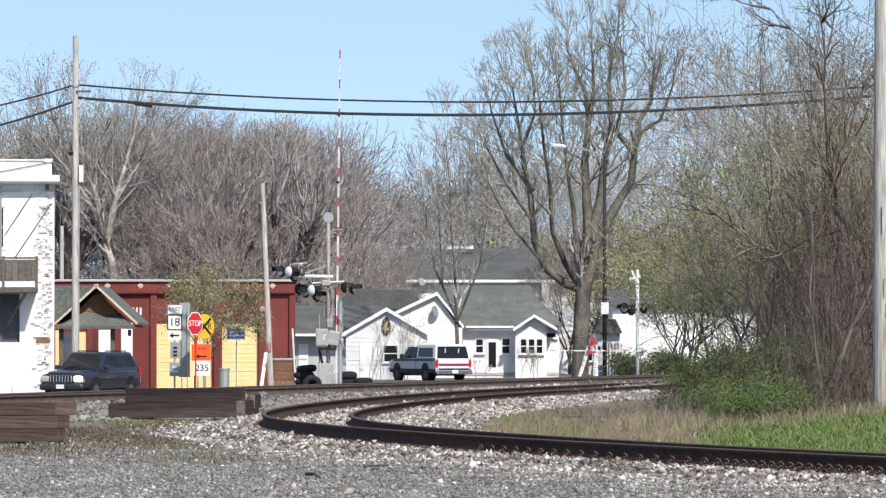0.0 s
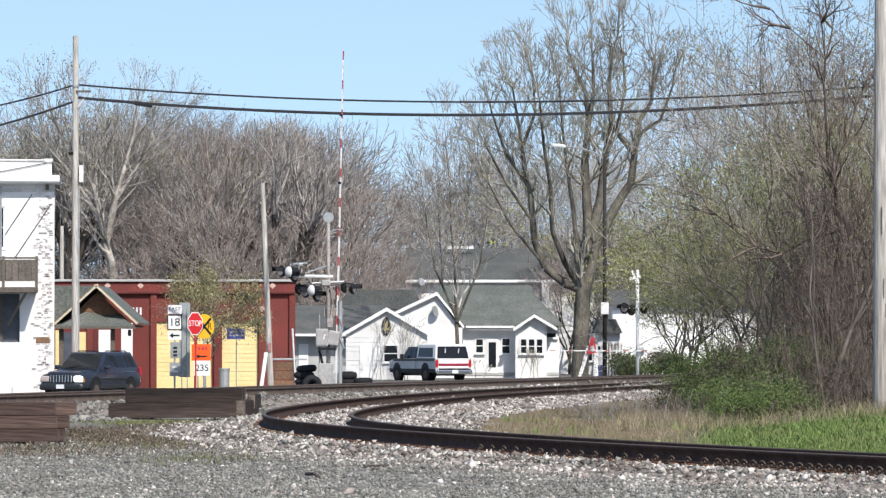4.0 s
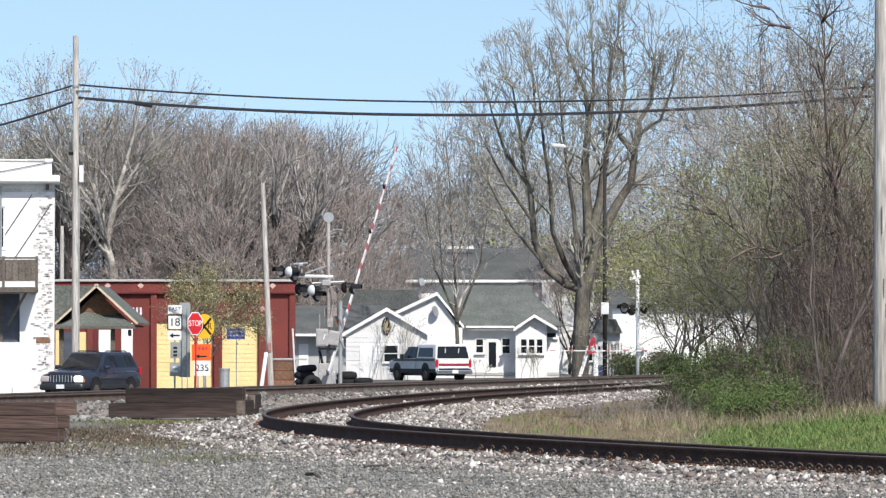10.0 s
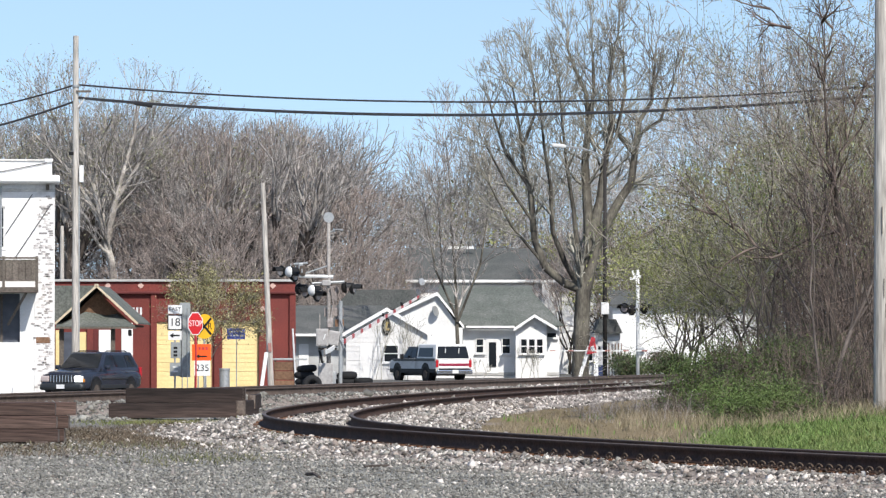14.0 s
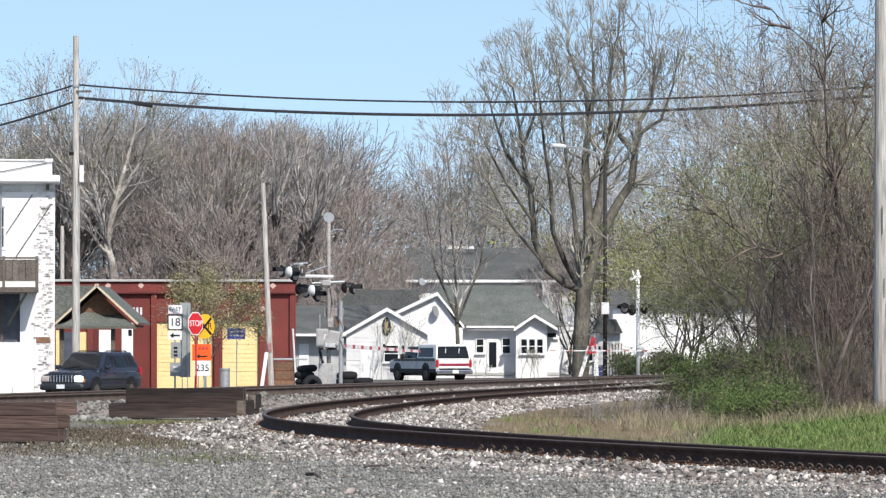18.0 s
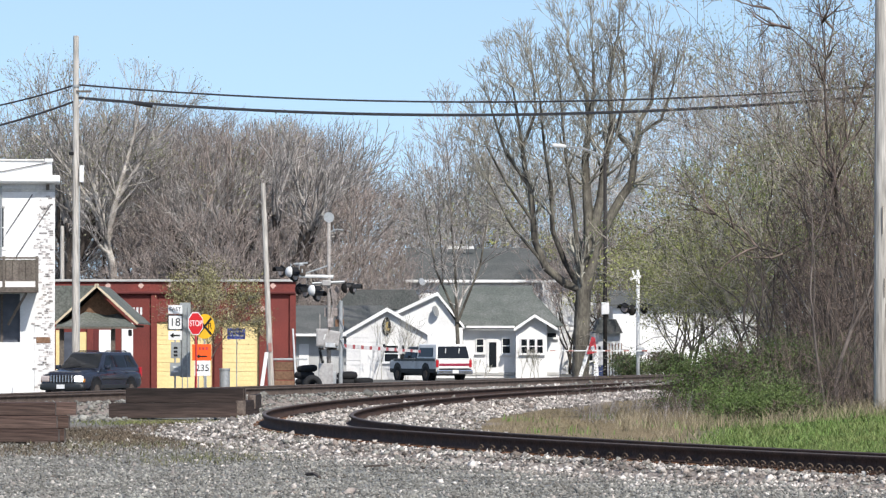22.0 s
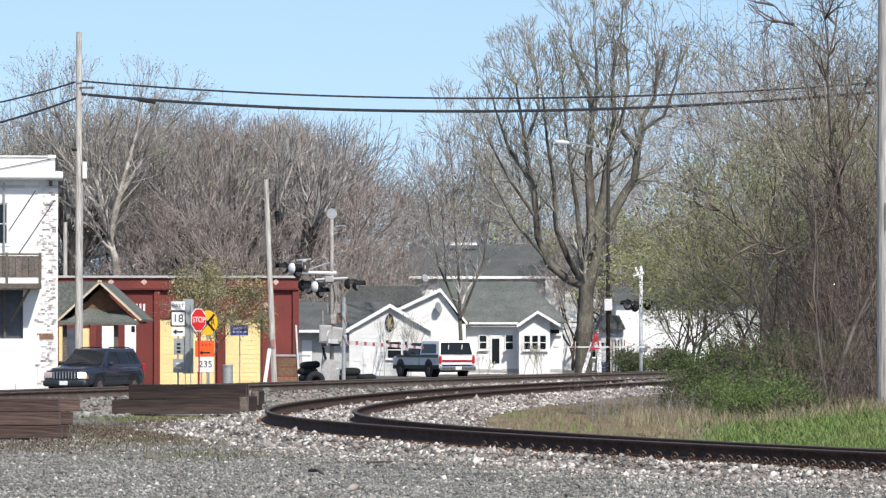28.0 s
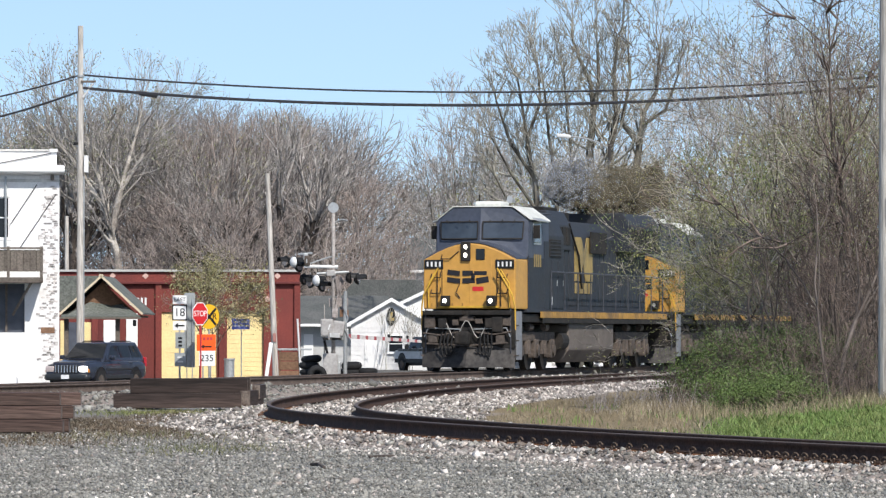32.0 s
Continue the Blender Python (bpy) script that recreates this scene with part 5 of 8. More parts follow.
        part("nose_rod", rod((sx * 1.02, 0.5, 1.72), (sx * 1.02, 0.5, 2.72), 0.014, None, 6), "under_black", lo)
        for k in range(4):
            part("nose_rivet_strip", box((sx * (0.22 + 0.33 * k), 0.546, 1.78), (0.05, 0.012, 0.08)), "sill_yellow", lo)
        for k in range(3):
            part("wiper", pipe([(sx * (0.35 + 0.38 * k), 1.76 + 0.06 * k, 4.07), (sx * (0.28 + 0.38 * k), 1.745 + 0.06 * k, 3.98)], 0.013), "under_black", lo)
        part("side_window_frame", box((sx * 1.505, 3.1, 3.72), (0.03, 0.95, 0.62), 0.01), "metal_grey", lo)
        part("side_window", box((sx * 1.515, 3.1, 3.72), (0.03, 0.85, 0.52), 0.02), "cab_glass", lo, "dark side window")
        part("window_awning", box((sx * 1.62, 3.1, 4.08), (0.3, 1.1, 0.03), 0, (0, sx * 18, 0)), "metal_grey", lo)
        part("mirror", box((sx * 1.66, 2.45, 3.75), (0.22, 0.05, 0.36), 0.02), "under_black", lo)
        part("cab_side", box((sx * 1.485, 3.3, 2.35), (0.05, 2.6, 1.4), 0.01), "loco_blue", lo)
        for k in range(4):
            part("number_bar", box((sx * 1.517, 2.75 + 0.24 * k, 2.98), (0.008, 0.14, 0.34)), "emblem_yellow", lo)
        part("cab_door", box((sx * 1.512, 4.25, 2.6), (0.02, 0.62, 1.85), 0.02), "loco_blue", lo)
    part("cab_roof", slab(((-1.48, 4.08), (-0.96, 4.425), (0.96, 4.425), (1.55, 4.07), (1.55, 4.09), (0.96, 4.455), (-0.96, 4.455), (-1.48, 4.10)), "y", 2.1, 4.65), "roof_white", lo, "pale cab roof")
    part("brake_hatch", box((0, 8.2, 4.5), (1.2, 1.9, 0.12), 0.03), "under_black", lo, "sooty roof hatch")
    for k in range(3):
        part("roof_fan", rod((0, 16.8 + 1.25 * k, 4.5), (0, 16.8 + 1.25 * k, 4.66), 0.52, 0.5, 20), "under_black", lo, "round roof fan")
    part("roof_box", box((-0.35, 6.0, 4.36), (0.5, 0.7, 0.16), 0.03), "under_black", lo)
    part("air_conditioner", box((0.1, 2.85, 4.52), (0.85, 1.0, 0.13), 0.05), "roof_white", lo, "pale roof air conditioner")
    part("horn", rod((0.5, 4.0, 4.62), (0.5, 3.5, 4.66), 0.05, 0.1, 10), "metal_grey", lo)
    part("antenna", rod((-0.6, 3.9, 4.48), (-0.6, 3.9, 4.8), 0.02), "under_black", lo)
    # long hood, equipment, radiator wings
    hood = ((-0.92, 1.66), (0.92, 1.66), (0.92, 3.75), (0.66, 4.2), (-0.66, 4.2), (-0.92, 3.75))
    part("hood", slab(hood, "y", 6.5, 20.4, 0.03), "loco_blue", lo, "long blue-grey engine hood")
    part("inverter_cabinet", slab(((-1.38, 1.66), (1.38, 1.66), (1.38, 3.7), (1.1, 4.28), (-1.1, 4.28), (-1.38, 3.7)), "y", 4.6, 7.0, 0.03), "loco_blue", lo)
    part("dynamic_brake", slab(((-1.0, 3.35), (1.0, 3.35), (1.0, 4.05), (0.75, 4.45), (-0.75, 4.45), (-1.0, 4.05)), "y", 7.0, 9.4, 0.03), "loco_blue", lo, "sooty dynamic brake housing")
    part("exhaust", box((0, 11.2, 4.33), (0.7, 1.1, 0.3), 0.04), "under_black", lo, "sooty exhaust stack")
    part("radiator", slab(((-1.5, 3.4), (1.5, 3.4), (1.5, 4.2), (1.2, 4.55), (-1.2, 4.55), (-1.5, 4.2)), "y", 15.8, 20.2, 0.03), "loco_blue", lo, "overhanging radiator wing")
    for sx in (-1, 1):
        for k in range(22):
            part("hood_door", box((sx * 0.93, 7.25 + 0.6 * k, 2.7), (0.03, 0.54, 1.8), 0.01), "loco_blue", lo)
        for k in range(8):
            part("radiator_grille", box((sx * 1.505, 16.1 + 0.52 * k, 3.78), (0.03, 0.44, 0.6), 0.01), "under_black", lo)
        for k in range(4):
            part("brake_grille", box((sx * 1.01, 7.3 + 0.58 * k, 3.75), (0.03, 0.48, 0.5), 0.01), "under_black", lo)
        y0 = 10.1
        part("hood_letter", slab(((y0, 2.5), (y0 + 0.75, 2.5), (y0 + 1.1, 3.05), (y0 + 1.45, 2.5), (y0 + 2.4, 2.5), (y0 + 2.4, 3.75), (y0 + 1.6, 3.75), (y0 + 1.3, 3.3), (y0 + 0.85, 3.75), (y0, 3.75)), "x", sx * 0.955 - 0.012, sx * 0.955 + 0.012), "emblem_yellow", lo, "large yellow painted letter shape")
        for k in range(4):
            part("letter_foot", box((sx * 0.955, y0 + 0.25 + 0.62 * k, 2.3), (0.024, 0.42, 0.3)), "emblem_yellow", lo)
        # dark bent rod slanting down the hood side
        part("hood_conduit", pipe([(sx * 1.0, 9.2, 4.1), (sx * 1.02, 10.4, 3.2), (sx * 1.0, 10.9, 2.3)], 0.035), "under_black", lo)
        part("hood_vent", box((sx * 1.39, 5.8, 3.35), (0.03, 1.5, 0.5), 0.01), "under_black", lo, "dark louvred vent")
        for k in range(5):
            part("vent_slat", box((sx * 1.405, 5.8, 3.16 + 0.095 * k), (0.03, 1.44, 0.03)), "loco_blue", lo)
        for k in range(3):
            part("cabinet_door", box((sx * 1.388, 4.98 + 0.78 * k, 2.36), (0.03, 0.7, 1.3), 0.012), "loco_blue", lo)
            part("door_latch", box((sx * 1.41, 5.22 + 0.78 * k, 2.4), (0.02, 0.05, 0.16), 0.006), "metal_grey", lo)
        part("roof_rail", pipe([(sx * 0.95, 4.9, 4.3), (sx * 0.95, 6.9, 4.34)], 0.02), "handrail_grey", lo)
        part("intake_grille", box((sx * 1.02, 13.1, 3.62), (0.05, 2.2, 0.62), 0.01), "under_black", lo, "black intake grille")
        part("step_lamp", box((sx * 1.5, 4.95, 1.9), (0.03, 0.1, 0.22), 0.01), "metal_white", lo)
        # handrail with stanchions along the walkway
        part("handrail", pipe([(sx * 1.5, 4.9, 2.7), (sx * 1.5, 20.6, 2.7)], 0.022), "handrail_grey", lo)
        for k in range(10):
            part("stanchion", rod((sx * 1.5, 4.9 + 1.74 * k, 1.66), (sx * 1.5, 4.9 + 1.74 * k, 2.7), 0.02, None, 6), "handrail_grey", lo)
    # fuel tank and trucks
    part("fuel_tank", slab(((-1.42, 0.55), (-1.1, 0.2), (1.1, 0.2), (1.42, 0.55), (1.42, 1.28), (-1.42, 1.28)), "y", 7.5, 13.6, 0.06), "tank_grey", lo, "dusty grey fuel tank")
    for sx in (-1, 1):
        for k in range(3):
            part("tank_fitting", box((sx * 1.3, 8.0 + 2.3 * k, 1.36), (0.2, 0.3, 0.16), 0.03), "tank_grey", lo)
        part("air_reservoir", rod((sx * 1.25, 6.5, 0.8), (sx * 1.25, 7.3, 0.8), 0.24, None, 14), "under_black", lo)
    for yc in (4.1, 17.2):
        for sx in (-1, 1):
            bm = box((sx * 1.1, yc, 0.92), (0.2, 4.9, 0.26), 0.05)
            for dy in (-2.0, 0, 2.0):
                box((sx * 1.12, yc + dy, 0.6), (0.26, 0.5, 0.52), 0.06, None, bm)
            part("side_frame", bm, "truck_grime", lo, "dusty brown truck side frame")
            for dy in (-2.0, 0, 2.0):
                part("axle_cap", disc((sx * 1.27, yc + dy, 0.55), (1, 0, 0), 0.16, 0.06, 14), "truck_grime", lo)
            for dy in (-1.0, 1.0):
                for k in range(2):
                    part("spring", rod((sx * 1.16, yc + dy + 0.16 * (2 * k - 1), 0.45), (sx * 1.16, yc + dy + 0.16 * (2 * k - 1), 0.82), 0.09, None, 10), "truck_grime", lo)
                part("brake_cylinder", rod((sx * 1.24, yc + dy - 0.25, 1.18), (sx * 1.24, yc + dy + 0.2, 1.18), 0.1, None, 12), "truck_grime", lo)
            part("sand_pipe", pipe([(sx * 1.2, yc - 2.5, 1.4), (sx * 1.0, yc - 2.62, 0.7), (sx * 0.85, yc - 2.6, 0.15)], 0.022), "truck_grime", lo)
        part("bolster", box((0, yc, 1.05), (2.0, 3.2, 0.4), 0.05), "under_black", lo)
        for dy in (-2.0, 0, 2.0):
            axles.append(wheelset(yc + dy, lo))
    part("rear_pilot", box((0, 21.4, 1.1), (2.8, 0.08, 1.0), 0.01), "under_black", lo)
    part("rear_coupler", box((0, 21.8, 0.88), (0.34, 0.9, 0.34), 0.05), "under_black", lo)
    # the body is narrower than the first drawing; the wheels keep their gauge
    for c in lo.children:
        if c not in axles:
            c.data.transform(Matrix.Diagonal((0.885, 1, 1.035, 1)))
    return lo, axles


M["cab_glass"] = material("cab_glass", (0.022, 0.028, 0.036), 0.07, 0, 0.2, 3, 0.8, 0.0, (0.05, 0.06, 0.072), 0, 0.9)
M["lens_off"] = material("lens_off", (0.3, 0.3, 0.3), 0.2, 0, 0.1, 20, 3, 0.0, None, 0, 0.5)
M["sill_yellow"] = material("sill_yellow", (0.4, 0.22, 0.05), 0.6, 0, 0.25, 6, 1.2, 0.05, (0.2, 0.12, 0.05))
M["cable_pale"] = material("cable_pale", (0.36, 0.34, 0.31), 0.7, 0, 0.2, 10, 2, 0.05)
M["tank_grey"] = material("tank_grey", (0.15, 0.126, 0.108), 0.75, 0.05, 0.12, 8, 0.8, 0.1, (0.11, 0.093, 0.08))
M["roof_white"] = material("roof_white", (0.62, 0.62, 0.58), 0.6, 0, 0.12, 8, 1.0, 0.05, (0.5, 0.5, 0.45))
M["handrail_yellow"] = material("handrail_yellow", (0.6, 0.36, 0.05), 0.5, 0, 0.15, 10, 2, 0.05)
M["handrail_grey"] = material("handrail_grey", (0.06, 0.063, 0.075), 0.5, 0, 0.15, 10, 2, 0.05)
M["emblem_blue"] = material("emblem_blue", (0.016, 0.017, 0.022), 0.8, 0, 0.15, 10, 2, 0.05)
M["emblem_yellow"] = material("emblem_yellow", (0.36, 0.25, 0.08), 0.5, 0, 0.2, 10, 1.2, 0.05, (0.2, 0.15, 0.07))
M["sign_red"] = material("sign_red", (0.55, 0.03, 0.03), 0.5, 0, 0.1, 12, 2, 0.03)
LOCO, AXLES = locomotive()
TRAIL = copy_thing(LOCO, pose(0, 0, 0))
TRAIL["label"] = "second blue-grey diesel locomotive coupled behind the first"
for c in TRAIL.children:
    if c.name.split(".")[0] in ("headlight", "ditch_light"):
        c.data = c.data.copy()
        c.data.materials[0] = M["lens_off"]
        c["label"] = "unlit lamp"
TRAIL_AXLES = [c for c in TRAIL.children if c.name.startswith("wheelset")]
# ---- poles, wires, signs, signals ----
M["sign_white"] = material("sign_white", (0.78, 0.78, 0.77), 0.5, 0, 0.05, 10, 2, 0.02)
M["sign_yellow"] = material("sign_yellow", (0.75, 0.42, 0.02), 0.5, 0, 0.06, 10, 2, 0.02)
M["sign_orange"] = material("sign_orange", (0.95, 0.11, 0.015), 0.5, 0, 0.05, 10, 2, 0.02)
M["sign_stop"] = material("sign_stop", (0.6, 0.025, 0.03), 0.5, 0, 0.06, 10, 2, 0.02)
M["sign_blue"] = material("sign_blue", (0.1, 0.14, 0.5), 0.5, 0, 0.08, 10, 2, 0.02)
M["aluminium"] = material("aluminium", (0.34, 0.36, 0.36), 0.55, 0.4, 0.12, 8, 1.2, 0.05)
M["stripe_faded"] = material("stripe_faded", (0.42, 0.2, 0.17), 0.6, 0, 0.2, 12, 3, 0.03)
M["box_blue"] = material("box_blue", (0.03, 0.045, 0.12), 0.5, 0, 0.15, 10, 2, 0.05)
M["stripe_red"] = material("stripe_red", (0.5, 0.05, 0.06), 0.5, 0, 0.15, 12, 3, 0.03)


def text(body, size, m, mat, parent, depth=0.004, name="lettering"):
    cu = bpy.data.curves.new("text", "FONT")
    cu.body, cu.size, cu.align_x, cu.align_y, cu.extrude = body, size, "CENTER", "CENTER", depth
    tmp = bpy.data.objects.new("text", cu)
    scene.collection.objects.link(tmp)
    bpy.context.view_layer.update()
    me = bpy.data.meshes.new_from_object(tmp.evaluated_get(bpy.context.evaluated_depsgraph_get()))
    bpy.data.objects.remove(tmp)
    ob = finish(name, me, mat, parent)
    ob.matrix_local = m
    return ob


def wooden_pole(x, y, z0, top, r, label, name="utility_pole", lean=(0, 0)):
    p = thing(name, pose(x, y, z0), label, "utility pole")
    h = top - z0
    part("shaft", rod((0, 0, 0), (0, 0, h), r, r * 0.7, 18), "wood_pole", p, "weathered grey wooden shaft")
    return p


pole = wooden_pole(-13.433, 186, -0.55, 12.763, 0.145, "tall weathered wooden utility pole carrying cables")
zp = 0.55
part("pole_band", disc((0, 0, 10.924 + zp), (0, 0, 1), 0.15, 0.08, 14), "metal_grey", pole)
part("arm", box((0.3, -0.12, 10.717 + zp), (0.55, 0.06, 0.08), 0.01), "wood_grey", pole)
part("brace", rod((0.1, -0.12, 10.139 + zp), (0.45, -0.12, 10.635 + zp), 0.03), "metal_white", pole)
part("pole_box", box((0.22, -0.1, 7.7 + zp), (0.16, 0.2, 0.62), 0.02), "siding_grey", pole, "pale grey cable box")
part("cable_clamp", box((-0.16, -0.1, 8.444 + zp), (0.18, 0.1, 0.12), 0.02), "black", pole)
part("conduit", pipe([(0.13, -0.05, 0.3), (0.13, -0.05, 7.245 + zp)], 0.03), "metal_grey", pole)
pole2 = wooden_pole(-6.38, 180, -0.5, 7.18, 0.115, "leaning bare wooden pole", "utility_pole", (0.0, 0.0))
pole2.matrix_basis = pose(-6.06, 180, -0.5, 0, -2.35, 0)
part("red_tag", box((0.02, -0.14, 1.36 + 0.5), (0.12, 0.02, 0.3)), "stripe_faded", pole2)
pole3 = wooden_pole(8.081, 93, 0.1, 13.0, 0.21, "stout weathered wooden utility pole in the grass")
for k, (z, s) in enumerate(((3.649, 0.5), (2.409, 0.35), (1.996, 0.25), (0.653, 0.12))):
    part("pole_crack", box((-0.06 + 0.03 * k, -0.2 + 0.004 * k, z), (0.012, 0.03, s)), "wood_grey", pole3)
pole4 = wooden_pole(-21.718, 290, -0.5, 8.202, 0.16, "distant wooden pole before the wood")


def cable(a, b, sag, r, label):
    a, b = Vector(a), Vector(b)
    n = 28
    pts = []
    for k in range(n + 1):
        q = k / n
        p = a.lerp(b, q)
        p.z -= sag * 4 * q * (1 - q)
        pts.append(p)
    bm = bmesh.new()
    rings = [[bm.verts.new(p + Vector((0, r * math.cos(t_), r * math.sin(t_)))) for t_ in (0, 1.257, 2.513, 3.77, 5.027)] for p in pts]
    for u_, w_ in zip(rings, rings[1:]):
        for k in range(5):
            bm.faces.new((u_[k], u_[(k + 1) % 5], w_[(k + 1) % 5], w_[k]))
    bmesh.ops.recalc_face_normals(bm, faces=bm.faces)
    return tagged(part("overhead_cable", bm, "wire"), label, "cable", "overhead cables")


cable((-13.351, 186, 10.965), (17.888, 172, 10.482), 0.72, 0.035, "thin black overhead cable hung between poles")
cable((-13.351, 186, 10.49), (17.888, 172, 10.215), 0.80, 0.055, "thick black overhead cable bundle hung between poles")
cable((-13.516, 186, 10.945), (-21.196, 190, 9.776), 0.25, 0.035, "thin black overhead cable leaving the pole")
cable((-13.516, 186, 10.345), (-21.196, 190, 8.804), 0.25, 0.045, "thick black overhead cable leaving the pole")
sp = part("overhead_cable", pipe([(-11.284, 186, 10.304), (-10.623, 186, 10.201)], 0.085, 8), "wire")
tagged(sp, "black splice case on a cable", "cable", "overhead cables")

# sign posts by the crossing
D_SIGN = 190.0
route = thing("road_sign", pose(-10.007, D_SIGN, -0.5), "route marker signs on a metal post", "road sign")


def plate(parent, w, h, x, z, mat, label="", y=0.0, turn=0.0, name="plate"):
    ob = part(name, box((0, 0, 0), (w, 0.012, h), 0.004), mat, parent, label)
    ob.matrix_local = pose(x, y, z, 0, 0, turn)
    return ob


def zz(v):
    return v + 0.5


part("post", rod((0, 0.04, 0), (0, 0.04, zz(2.936)), 0.035, None, 8), "metal_grey", route)
plate(route, 0.52, 0.32, 0, zz(2.767), "sign_white", "white plate reading EAST")
text("EAST", 0.2, pose(0, -0.01, zz(2.767), 90, 0, 0), "black", route)
plate(route, 0.56, 0.58, 0, zz(2.281), "black", "black-edged white route marker")
plate(route, 0.48, 0.5, 0, zz(2.281), "sign_white", "", -0.012)
text("18", 0.42, pose(0, -0.024, zz(2.281), 90, 0, 0), "black", route)
plate(route, 0.5, 0.34, 0, zz(1.796), "sign_white", "white plate with a black arrow")
part("arrow", slab(((-0.2, 0), (-0.06, 0.1), (-0.06, 0.03), (0.18, 0.03), (0.18, -0.03), (-0.06, -0.03), (-0.06, -0.1)), "y", -0.016, -0.006), "black", route).location = (0, 0, zz(1.796))
plate(route, 0.36, 0.6, 0.02, zz(1.247), "aluminium", "grey plate with unreadable writing")
plate(route, 0.42, 0.5, 0.02, zz(0.529), "aluminium", "grey plate with unreadable writing")
for k in range(3):
    part("writing_bar", box((0.02, -0.012, zz(1.331) - 0.14 * k), (0.14, 0.008, 0.08)), "black", route)
for k in range(2):
    part("writing_bar", box((0.02, -0.012, zz(0.613) - 0.16 * k), (0.2, 0.008, 0.06)), "metal_white", route)
back = thing("road_sign", pose(-9.648, D_SIGN + 0.3, -0.5), "bare aluminium back of a tall road sign", "road sign")
plate(back, 0.401, 2.787, 0, zz(1.627), "aluminium", "grey sheet metal seen from behind")
for x in (-0.1, 0.1):
    part("post", rod((x, -0.04, 0), (x, -0.04, zz(2.83)), 0.022, None, 6), "metal_grey", back)

stop = thing("stop_sign", pose(-9.149, 188, -0.5), "red octagonal stop sign on a red and white post", "road sign")
part("post", rod((0, 0.03, 0), (0, 0.03, zz(2.607)), 0.035, None, 8), "stripe_red", stop)
octo = [(0.455 * math.cos(radians(22.5 + 45 * k)), 0.455 * math.sin(radians(22.5 + 45 * k))) for k in range(8)]
face = part("plate", slab([(x * 1.0, z * 1.0) for x, z in octo], "y", -0.006, 0.006), "sign_white", stop, "white-edged red plate")
face.matrix_local = pose(0, -0.02, zz(2.231), 0, 0, 52)
inner = part("field", slab([(x * 0.92, z * 0.92) for x, z in octo], "y", -0.012, -0.006), "sign_stop", face)
text("STOP", 0.3, pose(0, -0.016, 0, 90, 0, 0), "sign_white", face)

rr = thing("road_sign", pose(-8.862, 189, -0.5), "round yellow railway warning sign", "road sign")
part("post", rod((0, 0.03, 0), (0, 0.03, zz(2.13)), 0.035, None, 8), "metal_grey", rr)
face = part("plate", disc((0, 0, 0), (0, 1, 0), 0.46, 0.014, 32), "sign_yellow", rr, "round yellow plate")
face.matrix_local = pose(0, -0.02, zz(2.13), 0, 0, 38)
for a in (45, -45):
    part("cross_bar", box((0, -0.012, 0), (0.86, 0.008, 0.09), 0, (0, a, 0)), "black", face)
for sx in (-1, 1):
    text("R", 0.34, pose(sx * 0.24, -0.014, 0, 90, 0, 0), "black", face)
det = thing("road_sign", pose(-8.896, 187.5, -0.5), "orange detour sign with a black arrow above a route marker", "road sign")
for x in (-0.12, 0.16):
    part("post", rod((x, 0.03, 0), (x, 0.03, zz(1.355)), 0.03, None, 6), "metal_grey", det)
plate(det, 0.706, 0.603, 0, zz(1.168), "sign_orange", "orange plate")
for k in range(4):
    part("writing_bar", box((-0.2 + 0.13 * k, -0.012, zz(1.313)), (0.08, 0.008, 0.1)), "stripe_red", det)
part("arrow", slab(((-0.2, 0), (-0.08, 0.08), (-0.08, 0.025), (0.2, 0.025), (0.2, -0.025), (-0.08, -0.025), (-0.08, -0.08)), "y", -0.016, -0.006), "black", det).location = (0, 0, zz(1.022))
plate(det, 0.582, 0.561, 0.03, zz(0.586), "sign_white", "white route marker reading 235")
text("235", 0.34, pose(0.03, -0.012, zz(0.586), 90, 0, 0), "black", det)
part("red_post", rod((-0.2, -0.02, 0), (-0.2, -0.02, zz(1.77)), 0.028, None, 8), "stripe_red", det)

blue = thing("road_sign", pose(-8.111, 200, -0.5), "small blue sign on a thin post", "road sign")
part("post", rod((0, 0.03, 0), (0, 0.03, zz(2.056)), 0.025, None, 6), "metal_grey", blue)
plate(blue, 0.711, 0.422, -0.02, zz(1.878), "sign_blue", "blue plate with unreadable white writing")
for k in range(2):
    for j in range(4):
        part("writing_bar", box((-0.24 + 0.14 * j, -0.012, zz(1.967) - 0.16 * k), (0.1, 0.006, 0.06)), "sign_white", blue)

barrel = thing("trash_barrel", pose(-8.492, 198, -0.5), "pale metal trash barrel beside the signs", "barrel")
part("drum", rod((0, 0, 0), (0, 0, zz(0.488)), 0.2, 0.2, 18), "metal_grey", barrel)
part("rim", rod((0, 0, zz(0.466)), (0, 0, zz(0.532)), 0.22, 0.22, 18), "metal_grey", barrel)

lean = thing("board", pose(-6.424, 179, -0.5), "white plank leaning on a wooden pole", "plank")
part("plank", box((0.1, 0, 0.85), (0.13, 0.05, 1.691), 0.01, (0, 8, 0)), "white_paint", lean)
crate = thing("wooden_bin", pose(-5.611, 181, -0.5), "brown wooden bin beside a leaning pole", "bin")
for k in range(4):
    part("slat", box((0, -0.3, 0.2 + 0.33 * k), (0.764, 0.04, 0.3), 0.01), "wood_brown", crate)
for x in (-0.36, 0.36):
    part("side", box((x, 0.05, 0.72), (0.05, 0.66, 1.4), 0.01), "wood_brown", crate)
part("rail", box((0.15, -0.3, zz(0.937)), (1.287, 0.06, 0.07), 0.01), "metal_grey", crate)
